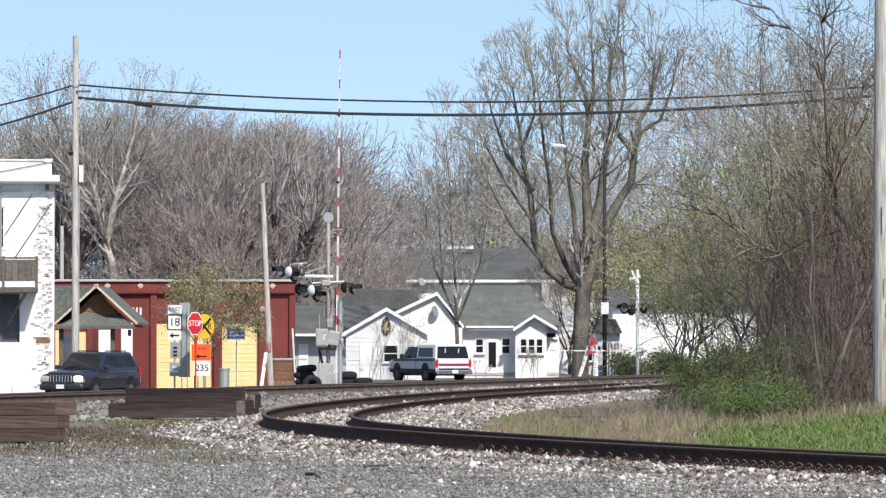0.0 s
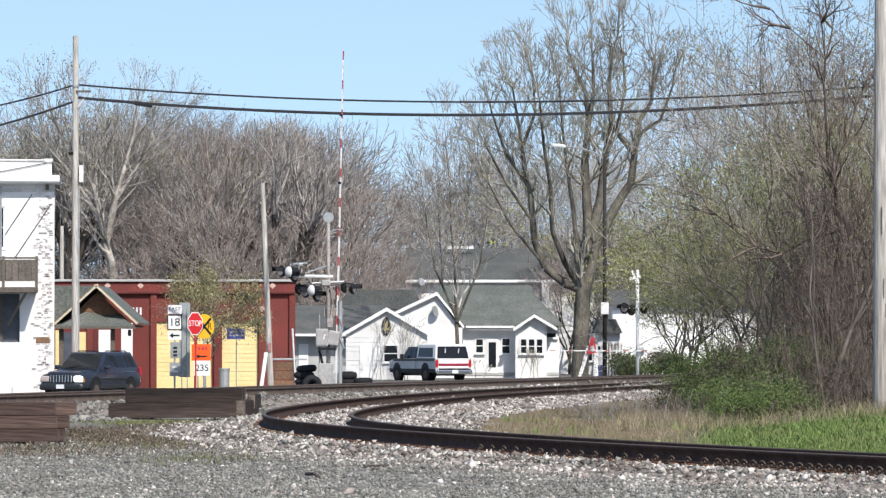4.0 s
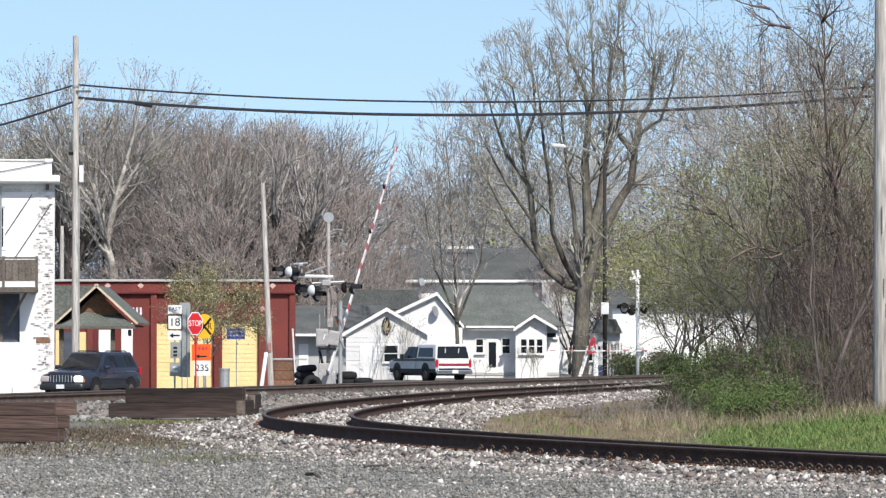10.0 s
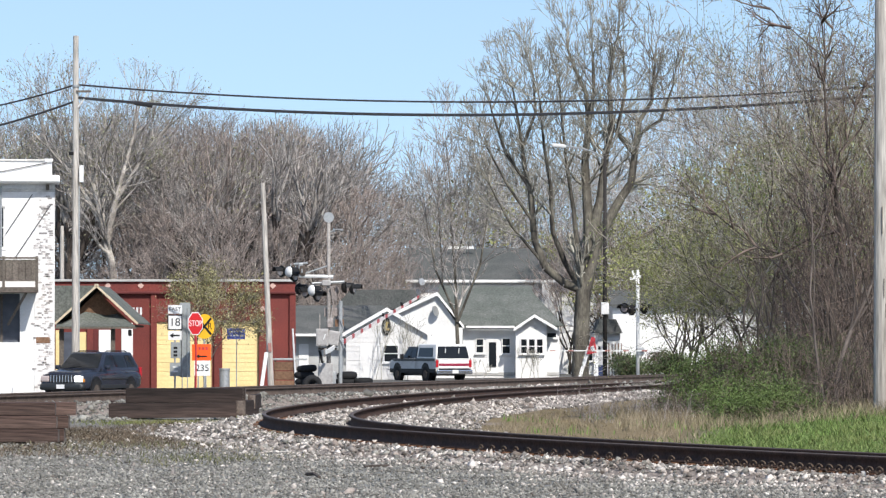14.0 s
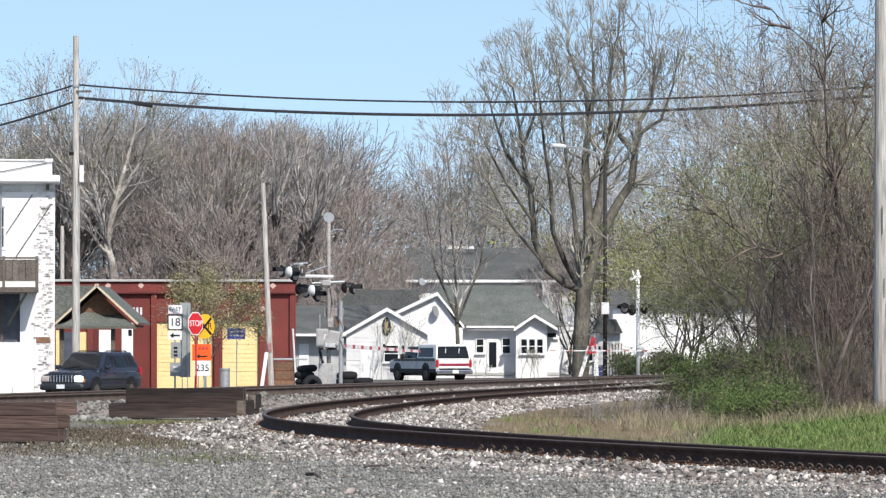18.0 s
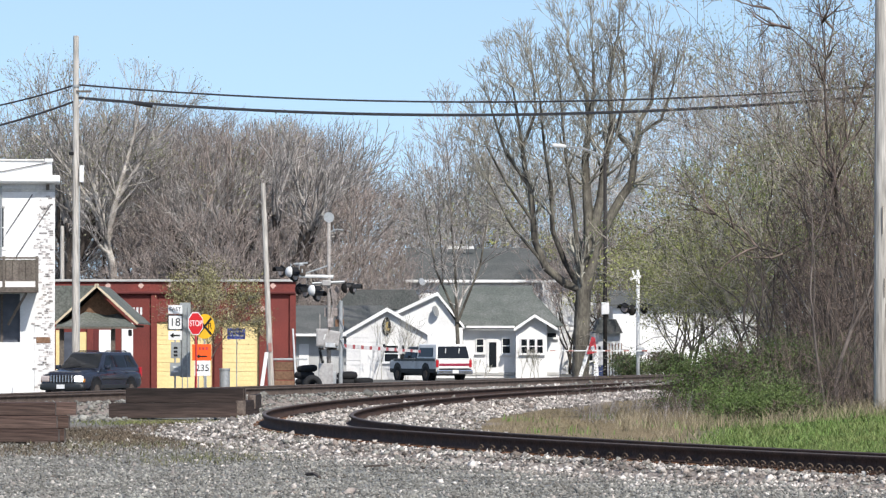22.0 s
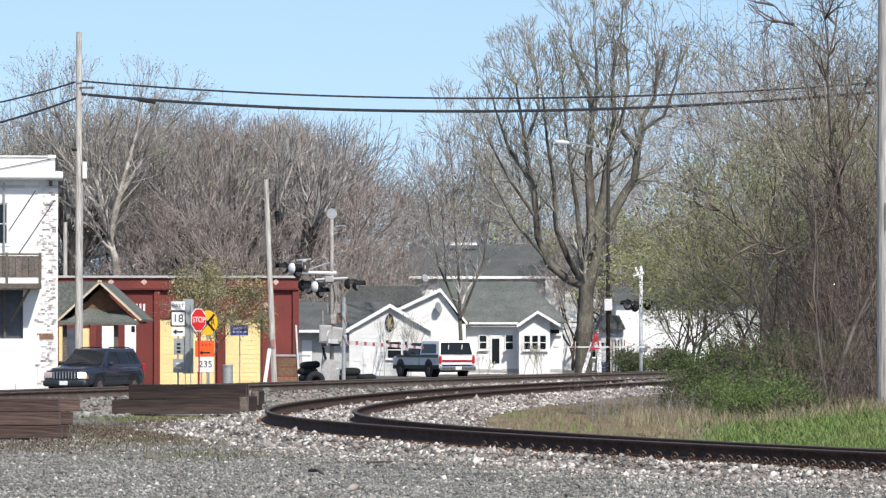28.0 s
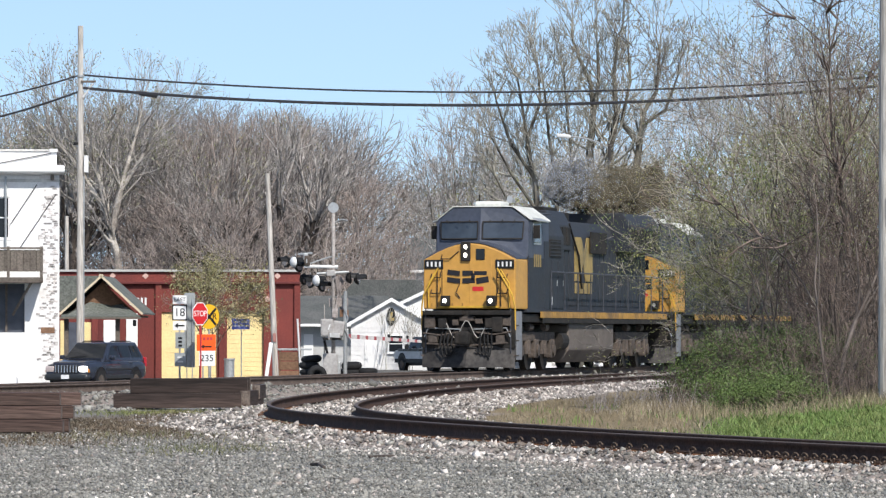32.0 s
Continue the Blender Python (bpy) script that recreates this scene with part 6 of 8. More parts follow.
part("rod", rod((0.42, -0.36, 0), (0.28, -0.36, zz(2.023)), 0.035, None, 8), "metal_white", crate)


def tyre(x, y, z, r, m, label="worn black tyre lying beside the crossing"):
    t = thing("tyre", m, label, "tyre", "old tyres")
    bm = bmesh.new()
    seg, ring = 20, 8
    vs = []
    for i in range(seg):
        a = 2 * math.pi * i / seg
        row = []
        for j in range(ring):
            b = 2 * math.pi * j / ring
            rr_ = r - 0.11 + 0.11 * math.cos(b)
            row.append(bm.verts.new((rr_ * math.cos(a), 0.12 * math.sin(b), rr_ * math.sin(a))))
        vs.append(row)
    for i in range(seg):
        for j in range(ring):
            bm.faces.new((vs[i][j], vs[(i + 1) % seg][j], vs[(i + 1) % seg][(j + 1) % ring], vs[i][(j + 1) % ring]))
    bmesh.ops.recalc_face_normals(bm, faces=bm.faces)
    part("carcass", bm, "rubber", t, "", True)
    return t


tyre(0, 0, 0, 0.34, pose(-4.415, 172, 0.1, 0, 0, 12), "worn black tyre standing on edge beside the crossing")
for k, (x, z, a) in enumerate(((-4.717, -0.05, 88), (-4.709, 0.18, 86), (-4.74, 0.41, 91), (-4.66, 0.63, 84), (-4.02, 0.0, 88), (-4.06, 0.22, 92), (-3.325, -0.05, 90), (-3.32, 0.18, 87), (-3.28, 0.4, 84), (-2.72, -0.03, 88), (-2.75, 0.2, 93))):
    tyre(0, 0, 0, 0.36, pose(x, 174.2, z, a, 0, 20 * k))

# ---- crossing signal with flashing heads and a gate ----


def signal_head(parent, x, y, z, turn, label="round black warning light with a hood", case="under_black"):
    """Backing disc with a domed case behind it, a lens and a half-round hood in front."""
    ob = part("warning_light", disc((0, 0, 0), (0, 1, 0), 0.21, 0.02, 24), "black", parent, label)
    ob.matrix_local = pose(x, y, z, 0, 0, turn)
    part("lens", disc((0, -0.03, 0), (0, 1, 0), 0.14, 0.04, 20), "lens", ob, "pale lens")
    arc = [radians(a) for a in range(0, 181, 20)]
    shell = [(0.16 * math.cos(a), 0.16 * math.sin(a)) for a in arc] + [(0.145 * math.cos(a), 0.145 * math.sin(a)) for a in reversed(arc)]
    part("hood", slab(shell, "y", -0.28, -0.01), "black", ob)
    bm = bmesh.new()
    bmesh.ops.create_uvsphere(bm, u_segments=18, v_segments=10, radius=0.19, matrix=Matrix.Translation((0, 0.01, 0)) @ Matrix.Diagonal((1, 0.8, 1, 1)))
    bmesh.ops.delete(bm, geom=[v for v in bm.verts if v.co.y < 0.012], context="VERTS")
    part("case", bm, case, ob, "silver domed lamp case" if case == "metal_white" else "dark lamp case", True)
    return ob


M["case_grey"] = material("case_grey", (0.4, 0.385, 0.37), 0.6, 0.1, 0.15, 12, 2, 0.05, (0.32, 0.3, 0.29))
M["mast_grey"] = material("mast_grey", (0.34, 0.315, 0.29), 0.7, 0.1, 0.25, 14, 1.2, 0.1, (0.24, 0.215, 0.2))
M["board_worn"] = material("board_worn", (0.26, 0.225, 0.21), 0.85, 0, 0.3, 12, 2, 0.1, (0.4, 0.36, 0.34))
M["arm_red"] = material("arm_red", (0.42, 0.07, 0.08), 0.6, 0, 0.2, 12, 3, 0.03, (0.42, 0.12, 0.12))
M["arm_white"] = material("arm_white", (0.76, 0.72, 0.7), 0.6, 0, 0.15, 12, 3, 0.03, (0.6, 0.55, 0.53))
M["lens"] = material("lens", (0.5, 0.42, 0.4), 0.2, 0, 0.1, 20, 3, 0.0, None, 0, 0.5)
sig = thing("crossing_signal", pose(-3.883, 173, 0.0), "railway crossing signal mast with cantilevered lights and relay case", "crossing signal")


def sx_(px):
    return (px - 582) * 173 / 9000


part("mast", rod((0, 0, -0.1), (0, 0, 5.729), 0.075, 0.06, 14), "mast_grey", sig, "weathered grey steel mast", True)
part("base", box((0, 0, 0.2), (0.5, 0.5, 0.7), 0.04), "metal_grey", sig)
part("bell", rod((0, -0.06, 5.787), (0, 0.1, 5.787), 0.18, 0.15, 20), "metal_grey", sig, "round grey bell")
part("lamp_arm", pipe([(0, 0, 5.268), (0.28, 0, 5.383), (0.5, 0, 5.344)], 0.025), "metal_grey", sig)
part("cantilever", pipe([(sx_(590), 0, 3.768), (sx_(530), -0.1, 3.787)], 0.06, 8), "metal_white", sig, "white steel arm")
part("cantilever_stay", pipe([(sx_(583), 0, 4.153), (sx_(535), -0.1, 3.845)], 0.03), "metal_grey", sig)
part("cross_arm", pipe([(sx_(553), -0.05, 3.538), (sx_(610), -0.05, 3.595)], 0.045, 8), "metal_grey", sig)
part("arm_frame", box((sx_(536), -0.1, 3.98), (0.2, 0.2, 0.34), 0.03), "truck_grime", sig)
part("arm_top", pipe([(sx_(520), -0.1, 4.191), (sx_(545), -0.1, 4.23)], 0.04), "metal_grey", sig)
for hx, hy, hz, turn, case in ((514, -0.3, 3.93, 125, "metal_white"), (498, 0.15, 3.95, -60, "under_black"), (521, 0.25, 3.8, 55, "under_black"),
                               (554, -0.3, 3.3, 128, "metal_white"), (541, 0.25, 3.25, -55, "under_black"), (562, 0.3, 3.12, 60, "under_black"),
                               (530, 0.35, 3.35, 70, "under_black"), (612, 0.1, 3.4, 100, "under_black"), (626, 0.1, 3.36, 80, "under_black")):
    signal_head(sig, sx_(hx), hy, hz, turn, "round warning light with a silver domed case" if case == "metal_white" else "round black warning light with a hood", case)
part("rear_arm", pipe([(sx_(525), 0.3, 3.422), (sx_(582), 0.1, 3.499)], 0.035), "mast_grey", sig)
part("rear_arm", pipe([(sx_(585), 0.1, 3.55), (sx_(630), 0.1, 3.5)], 0.035), "mast_grey", sig)
part("arm_bracket", box((sx_(578), -0.05, 3.56), (0.3, 0.22, 0.2), 0.03), "case_grey", sig)
part("arm_bracket", box((sx_(533), -0.1, 4.12), (0.16, 0.16, 0.22), 0.03), "metal_grey", sig)
for hx in (515, 535):
    part("hanger", rod((sx_(hx), -0.15, 4.2), (sx_(hx), -0.2, 3.9), 0.025, None, 8), "metal_grey", sig)
part("hanger", rod((sx_(554), -0.2, 3.55), (sx_(554), -0.25, 3.4), 0.03, None, 8), "metal_grey", sig)
for a in (38, -38):
    part("crossbuck", box((sx_(592), 0.12, 2.846), (1.25, 0.025, 0.2), 0.01, (0, a * 1.8, 64)), "board_worn", sig, "weathered crossbuck board seen from behind")
part("back_plate", box((sx_(601), 0.06, 2.192), (0.3, 0.06, 0.24), 0.01), "wood_brown", sig)
part("sign_back", box((sx_(591), 0.1, 2.557), (0.654, 0.03, 0.288), 0.01), "board_worn", sig, "weathered back of a small sign")
part("bracket", box((sx_(585), -0.06, 2.192), (0.2, 0.2, 0.3), 0.02), "board_worn", sig)
part("wire_loop", pipe([(sx_(600), -0.1, 2.423), (sx_(608), -0.1, 2.038), (sx_(602), -0.1, 1.654), (sx_(612), -0.1, 1.308)], 0.02), "metal_grey", sig)
case = part("relay_case", box((sx_(571), -0.2, 1.7), (0.42, 0.4, 0.6), 0.03), "case_grey", sig, "grey relay case")
part("case_door", box((sx_(571), -0.41, 1.7), (0.34, 0.02, 0.5), 0.01), "case_grey", case)
part("case_latch", box((sx_(575), -0.43, 1.72), (0.04, 0.03, 0.2), 0.008, (0, 18, 0)), "metal_white", case)
part("gate_case", box((sx_(591), -0.15, 1.68), (0.4, 0.36, 0.5), 0.05, (0, 8, 0)), "case_grey", sig, "worn grey gate motor case")
part("case_shelf", box((sx_(580), -0.15, 1.32), (0.62, 0.4, 0.07), 0.02), "under_black", sig)
part("base_box", box((sx_(577), -0.25, 0.45), (0.5, 0.3, 0.75), 0.03), "case_grey", sig, "low weathered grey box")
part("ladder_rail", rod((sx_(566), 0.1, 0.0), (sx_(566), 0.1, 2.5), 0.022, None, 6), "mast_grey", sig)
part("conduit", pipe([(sx_(566), -0.1, 1.269), (sx_(572), -0.1, 0.789), (sx_(578), -0.1, 0.0)], 0.045), "rubber", sig)
part("gate_post", rod((sx_(603), 0, -0.1), (sx_(603), 0, 2.95), 0.07, None, 10), "metal_grey", sig)
part("mechanism", box((sx_(600), 0.12, 1.462), (0.34, 0.3, 0.42), 0.04), "metal_grey", sig, "grey gate mechanism")


def striped_arm(length, name, label, first=0.04, last=0.02, pieces=20, w=0.11, colours=("stripe_red", "sign_white")):
    """A gate arm along its own x axis, in red and white lengths, with three lamps."""
    g = thing(name, pose(0, 0, 0), label, "barrier")
    step = length / pieces
    for k in range(pieces):
        h = w * (1 - 0.4 * k / pieces)
        u, ln = (k + 0.4, 0.6) if k % 2 else (k, 1.4)
        part("stripe", box(((u + ln / 2) * step, 0, 0), (ln * step - 0.004, first + (last - first) * k / pieces, h)), colours[0] if k % 2 else colours[1], g, "red length" if k % 2 else "white length")
    for q in (0.55, 0.78):
        part("arm_lamp", rod((length * q, 0, 0.04), (length * q, 0, 0.17), 0.045, None, 10), "black", g, "small dark lamp")
    return g


GATE = striped_arm(10.1, "gate_arm", "long red and white striped crossing gate arm", 0.04, 0.02, 20, 0.15, ("arm_red", "arm_white"))
part("counterweight_arm", box((-0.66, 0, 0), (1.3, 0.05, 0.15), 0.01), "metal_white", GATE, "white counterweight arm")
part("counterweight_plate", box((-1.15, 0.06, -0.03), (0.26, 0.07, 0.26), 0.02), "mast_grey", GATE)

far = thing("crossing_signal", pose(7.36, 192, -0.2), "silver crossing signal mast with lights and crossbuck", "crossing signal")
part("mast", rod((0, 0, 0), (0, 0, 4.273 + 0.2), 0.065, None, 12), "metal_white", far, "silver steel mast", True)
for a in (35, -35):
    part("crossbuck", box((-0.1, -0.1, 3.975 + 0.2), (0.6, 0.02, 0.1), 0.01, (0, a + 25, 40)), "sign_white", far, "white crossbuck board")
part("cross_arm", pipe([(-0.55, 0, 2.823 + 0.2), (0.35, 0, 2.823 + 0.2)], 0.04), "metal_grey", far)
signal_head(far, -0.5, -0.1, 2.823 + 0.2, -40)
signal_head(far, 0.24, 0.0, 2.823 + 0.2, 130)
signal_head(far, -0.22, 0.1, 2.759 + 0.2, 130)
part("mechanism", box((0.1, 0, 1.201 + 0.2), (0.3, 0.3, 0.3), 0.04), "metal_grey", far)
farm = striped_arm(4.16, "gate_arm", "lowered faded crossing gate arm", 0.03, 0.02, 12, 0.06, ("stripe_faded", "siding_grey"))
farm.matrix_basis = pose(8.192, 191.8, 1.223, 0, 0, 180)

saw = thing("barricade", pose(5.706, 196, -0.35), "white folding barricade with a red striped panel", "barricade")
def bx(px):
    return (px - 1046) * 196 / 9000


def bz(py):
    return 1.5 + (608 - py) * 196 / 9000 + 0.35


part("leg", slab(((bx(1021), bz(676)), (bx(1027), bz(676)), (bx(1047), bz(612)), (bx(1040), bz(612))), "y", -0.03, 0.03), "white_paint", saw, "white leaning leg")
part("leg", slab(((bx(1052), bz(682)), (bx(1060), bz(682)), (bx(1058), bz(610)), (bx(1051), bz(610))), "y", 0.1, 0.16), "white_paint", saw, "white leg")
part("panel", slab(((bx(1038), bz(628)), (bx(1056), bz(624)), (bx(1053), bz(598)), (bx(1047), bz(596))), "y", -0.08, -0.04), "stripe_red", saw, "red panel")
part("stripe", slab(((bx(1046), bz(622)), (bx(1054), bz(622)), (bx(1051), bz(612)), (bx(1045), bz(614))), "y", -0.1, -0.082), "sign_white", saw)
mail = thing("collection_box", pose(7.166, 232, -0.45), "dark blue metal box on legs", "box")
part("body", box((0, 0, 0.567), (0.42, 0.4, 0.773), 0.05), "box_blue", mail)
for x in (-0.16, 0.16):
    part("leg", box((x, 0, 0.12), (0.05, 0.3, 0.26)), "black", mail)



M["pole_dark"] = material("pole_dark", (0.03, 0.026, 0.024), 0.7, 0, 0.3, 12, 1, 0.2)


def street_lamp():
    l = thing("street_lamp", pose(7.047, 221, -0.45), "dark street lamp post with a curved arm and pale head", "street lamp")
    part("pole", rod((0, 0, 0), (0, 0, 9.751 + 0.45), 0.1, 0.07, 12), "pole_dark", l, "dark pole", True)
    pts = [(0, 0, 9.505 + 0.45), (-0.35, 0, 9.751 + 0.45), (-0.9, 0, 9.947 + 0.45), (-1.5, 0, 10.045 + 0.45), (-1.8, 0, 10.07 + 0.45)]
    part("arm", pipe(pts, 0.035), "metal_grey", l)
    head = part("lamp_head", box((0, 0, 0), (0.62, 0.28, 0.16), 0.06), "metal_white", l, "pale cobra head")
    head.matrix_local = pose(-2.0, 0, 10.094 + 0.45, 0, 6, 0)
    part("service_box", box((0, -0.12, 3.022 + 0.45), (0.34, 0.2, 0.52), 0.03), "siding_grey", l, "pale grey box")
    return l


street_lamp()
blossom = tree("small_tree", 83, pose(-9.25, 199, -0.5), "small ornamental tree in cream blossom and new leaf", "", "bark_dark", "twig", "leaf_blossom", 0.04, 14, 0.2, 0.9, 0.009,
     height=5.218, levels=6, trunk_r=0.07, trunk_share=0.1, split=(30, 58), later=(22, 46), twigs=0.8, leaf_from=3, leaf_clump=0.5)
blossom.scale = (0.82, 0.82, 1)
# ---- vehicles ----
M["suv_paint"] = material("suv_paint", (0.034, 0.04, 0.058), 0.16, 0.3, 0.08, 6, 1.0, 0.0, None, 0, 0.6)
M["truck_paint"] = material("truck_paint", (0.55, 0.55, 0.54), 0.42, 0.0, 0.1, 6, 1.0, 0.0, None, 0, 0.5)
M["truck_dark"] = material("truck_dark", (0.03, 0.033, 0.036), 0.4, 0.2, 0.1, 6, 1.0, 0.0, None, 0, 0.5)
M["chrome"] = material("chrome", (0.6, 0.6, 0.62), 0.2, 0.9, 0.1, 6, 2, 0.0)
M["tail_red"] = material("tail_red", (0.45, 0.02, 0.03), 0.3, 0, 0.1, 10, 3, 0.0)
M["lamp_day"] = glow("lamp_day", (1.0, 0.97, 0.92), 3.0)


def cabin(parent, y0, y1, t0, t1, z0, z1, w0, w1, mat, name="cabin"):
    """The upper body: a block that narrows upwards."""
    bm = bmesh.new()
    lo = [bm.verts.new(p) for p in ((-w0, y0, z0), (w0, y0, z0), (w0, y1, z0), (-w0, y1, z0))]
    hi = [bm.verts.new(p) for p in ((-w1, t0, z1), (w1, t0, z1), (w1, t1, z1), (-w1, t1, z1))]
    bm.faces.new(lo[::-1]), bm.faces.new(hi)
    for i in range(4):
        bm.faces.new((lo[i], lo[(i + 1) % 4], hi[(i + 1) % 4], hi[i]))
    bmesh.ops.recalc_face_normals(bm, faces=bm.faces)
    bmesh.ops.bevel(bm, geom=list(bm.edges), offset=0.06, segments=3, profile=0.6, affect="EDGES", clamp_overlap=True)
    return part(name, bm, mat, parent)


def pane(parent, a, b, c, d, out, name="window_pane"):
    """A glass pane with four corners, set proud along out."""
    bm = bmesh.new()
    o = Vector(out)
    p = [bm.verts.new(Vector(v) + o * 0.012) for v in (a, b, c, d)]
    q = [bm.verts.new(Vector(v) - o * 0.03) for v in (a, b, c, d)]
    bm.faces.new(p), bm.faces.new(q[::-1])
    for i in range(4):
        bm.faces.new((p[i], q[i], q[(i + 1) % 4], p[(i + 1) % 4]))
    bmesh.ops.recalc_face_normals(bm, faces=bm.faces)
    return part(name, bm, "glass_dark", parent, "dark tinted pane")


def wheel(parent, x, y, r, sx):
    t = part("tyre", rod((x - 0.11, y, r), (x + 0.11, y, r), r, None, 24), "rubber", parent, "black tyre")
    part("rim", rod((x + sx * 0.10, y, r), (x + sx * 0.125, y, r), r * 0.56, r * 0.5, 18), "truck_grime", t, "dark grey rim")


def side_windows(v, spans, z0, z1, w0, w1, zb, zt):
    """Panes on both sides; w0 and w1 are the half widths at zb and zt."""
    def half(z):
        return w0 + (w1 - w0) * (z - zb) / (zt - zb)
    for sx in (-1, 1):
        for a0, a1, b0, b1 in spans:
            pane(v, (sx * half(z0), a0, z0), (sx * half(z0), a1, z0), (sx * half(z1), b1, z1), (sx * half(z1), b0, z1), (sx, 0, 0.25), "side_window")


def loft(sections, n=20, power=4.0, bm=None):
    """A closed smooth body through rounded sections: (y, half width, lower z, upper z)."""
    bm = bm or bmesh.new()
    rings = []
    for y, w, lo, hi in sections:
        ring = []
        for k in range(n):
            a = 2 * math.pi * (k + 0.5) / n
            c, s = math.cos(a), math.sin(a)
            ring.append(bm.verts.new((w * math.copysign(abs(c) ** (2 / power), c), y, (lo + hi) / 2 + (hi - lo) / 2 * math.copysign(abs(s) ** (2 / power), s))))
        rings.append(ring)
    for u, v in zip(rings, rings[1:]):
        for k in range(n):
            bm.faces.new((u[k], u[(k + 1) % n], v[(k + 1) % n], v[k]))
    bm.faces.new(rings[0][::-1]), bm.faces.new(rings[-1])
    bmesh.ops.recalc_face_normals(bm, faces=bm.faces)
    return bm


def suv():
    v = thing("suv", pose(-13.75, 183.5, -0.56, 0, 0, -24), "dark blue-grey sport utility vehicle waiting at the crossing, one headlight glowing", "car")
    body = ((0.0, 0.8, 0.42, 0.8), (0.06, 0.87, 0.36, 0.93), (0.25, 0.91, 0.34, 0.99), (0.8, 0.925, 0.34, 1.05), (1.3, 0.93, 0.34, 1.1), (2.4, 0.93, 0.34, 1.13), (4.1, 0.925, 0.36, 1.13), (4.45, 0.9, 0.4, 1.1), (4.6, 0.84, 0.46, 1.0))
    part("body", loft(body, 28, 5.5), "suv_paint", v, "dark blue-grey bodywork", True)
    cab = cabin(v, 1.15, 4.55, 2.02, 4.12, 1.02, 1.74, 0.88, 0.66, "suv_paint")
    cab.data.polygons.foreach_set("use_smooth", [True] * len(cab.data.polygons))
    part("bonnet", loft(((0.12, 0.6, 0.86, 0.98), (0.3, 0.72, 0.88, 1.045), (0.9, 0.74, 0.92, 1.105), (1.35, 0.76, 0.96, 1.15)), 20, 6), "suv_paint", v, "", True)
    pane(v, (-0.78, 1.315, 1.17), (0.78, 1.315, 1.17), (0.62, 1.93, 1.67), (-0.62, 1.93, 1.67), (0, -0.75, 0.65), "windscreen")
    side_windows(v, ((1.66, 2.5, 2.12, 2.5), (2.6, 3.42, 2.6, 3.38), (3.54, 4.3, 3.5, 4.02)), 1.19, 1.62, 0.86, 0.68, 1.06, 1.73)
    part("grille", box((0, 0.0, 0.78), (0.96, 0.06, 0.27), 0.03), "black", v, "black grille with seven bright bars")
    for k in range(8):
        part("grille_bar", box((-0.42 + 0.12 * k, -0.035, 0.78), (0.05, 0.03, 0.26), 0.012), "chrome", v)
    for sx in (-1, 1):
        # the headlight on +x is emissive, the other one plain
        part("headlight", box((sx * 0.68, 0.02, 0.78), (0.34, 0.12, 0.22), 0.06), "lamp_day" if sx > 0 else "lens", v, "bright headlight" if sx > 0 else "clear headlight")
        part("indicator", box((sx * 0.84, 0.1, 0.72), (0.1, 0.12, 0.14), 0.03), "trim_amber", v, "amber indicator")
        part("fog_lamp", disc((sx * 0.62, -0.03, 0.47), (0, 1, 0), 0.06, 0.04, 12), "lens", v)
        part("mirror", loft(((1.5, 0.06, 1.14, 1.24), (1.56, 0.1, 1.11, 1.28), (1.66, 0.1, 1.11, 1.28), (1.7, 0.07, 1.14, 1.25)), 14, 4), "suv_paint", v, "", True).location = (sx * 1.02, 0, 0)
        part("roof_rail", pipe([(sx * 0.56, 2.25, 1.72), (sx * 0.56, 2.4, 1.78), (sx * 0.56, 3.85, 1.78), (sx * 0.56, 4.0, 1.72)], 0.022), "black", v)
        part("sill", box((sx * 0.93, 2.3, 0.5), (0.05, 2.2, 0.14), 0.02), "truck_dark", v)
        part("side_strip", box((sx * 0.94, 2.35, 0.78), (0.025, 2.0, 0.07), 0.01), "truck_dark", v)
        for y in (2.52, 3.46):
            part("door_handle", box((sx * 0.93, y - 0.16, 1.0), (0.04, 0.17, 0.035), 0.01), "suv_paint", v)
        part("tail_light", box((sx * 0.84, 4.5, 1.02), (0.12, 0.16, 0.34), 0.03), "tail_red", v, "red tail light")
        for y in (0.92, 3.62):
            part("wheel_arch", disc((sx * 0.915, y, 0.42), (1, 0, 0), 0.44, 0.05, 24), "black", v)
            wheel(v, sx * 0.84, y, 0.37, sx)
    part("wiper", pipe([(-0.5, 1.29, 1.2), (0.05, 1.37, 1.26)], 0.012), "black", v)
    part("bumper", loft(((-0.08, 0.78, 0.4, 0.56), (-0.04, 0.88, 0.36, 0.62), (0.14, 0.93, 0.36, 0.62)), 20, 5), "truck_dark", v, "dark bumper", True)
    part("number_plate", box((0, -0.1, 0.5), (0.32, 0.02, 0.15)), "sign_white", v)
    return v


M["trim_amber"] = material("trim_amber", (0.5, 0.2, 0.03), 0.3, 0, 0.1, 10, 3, 0.0)


suv()


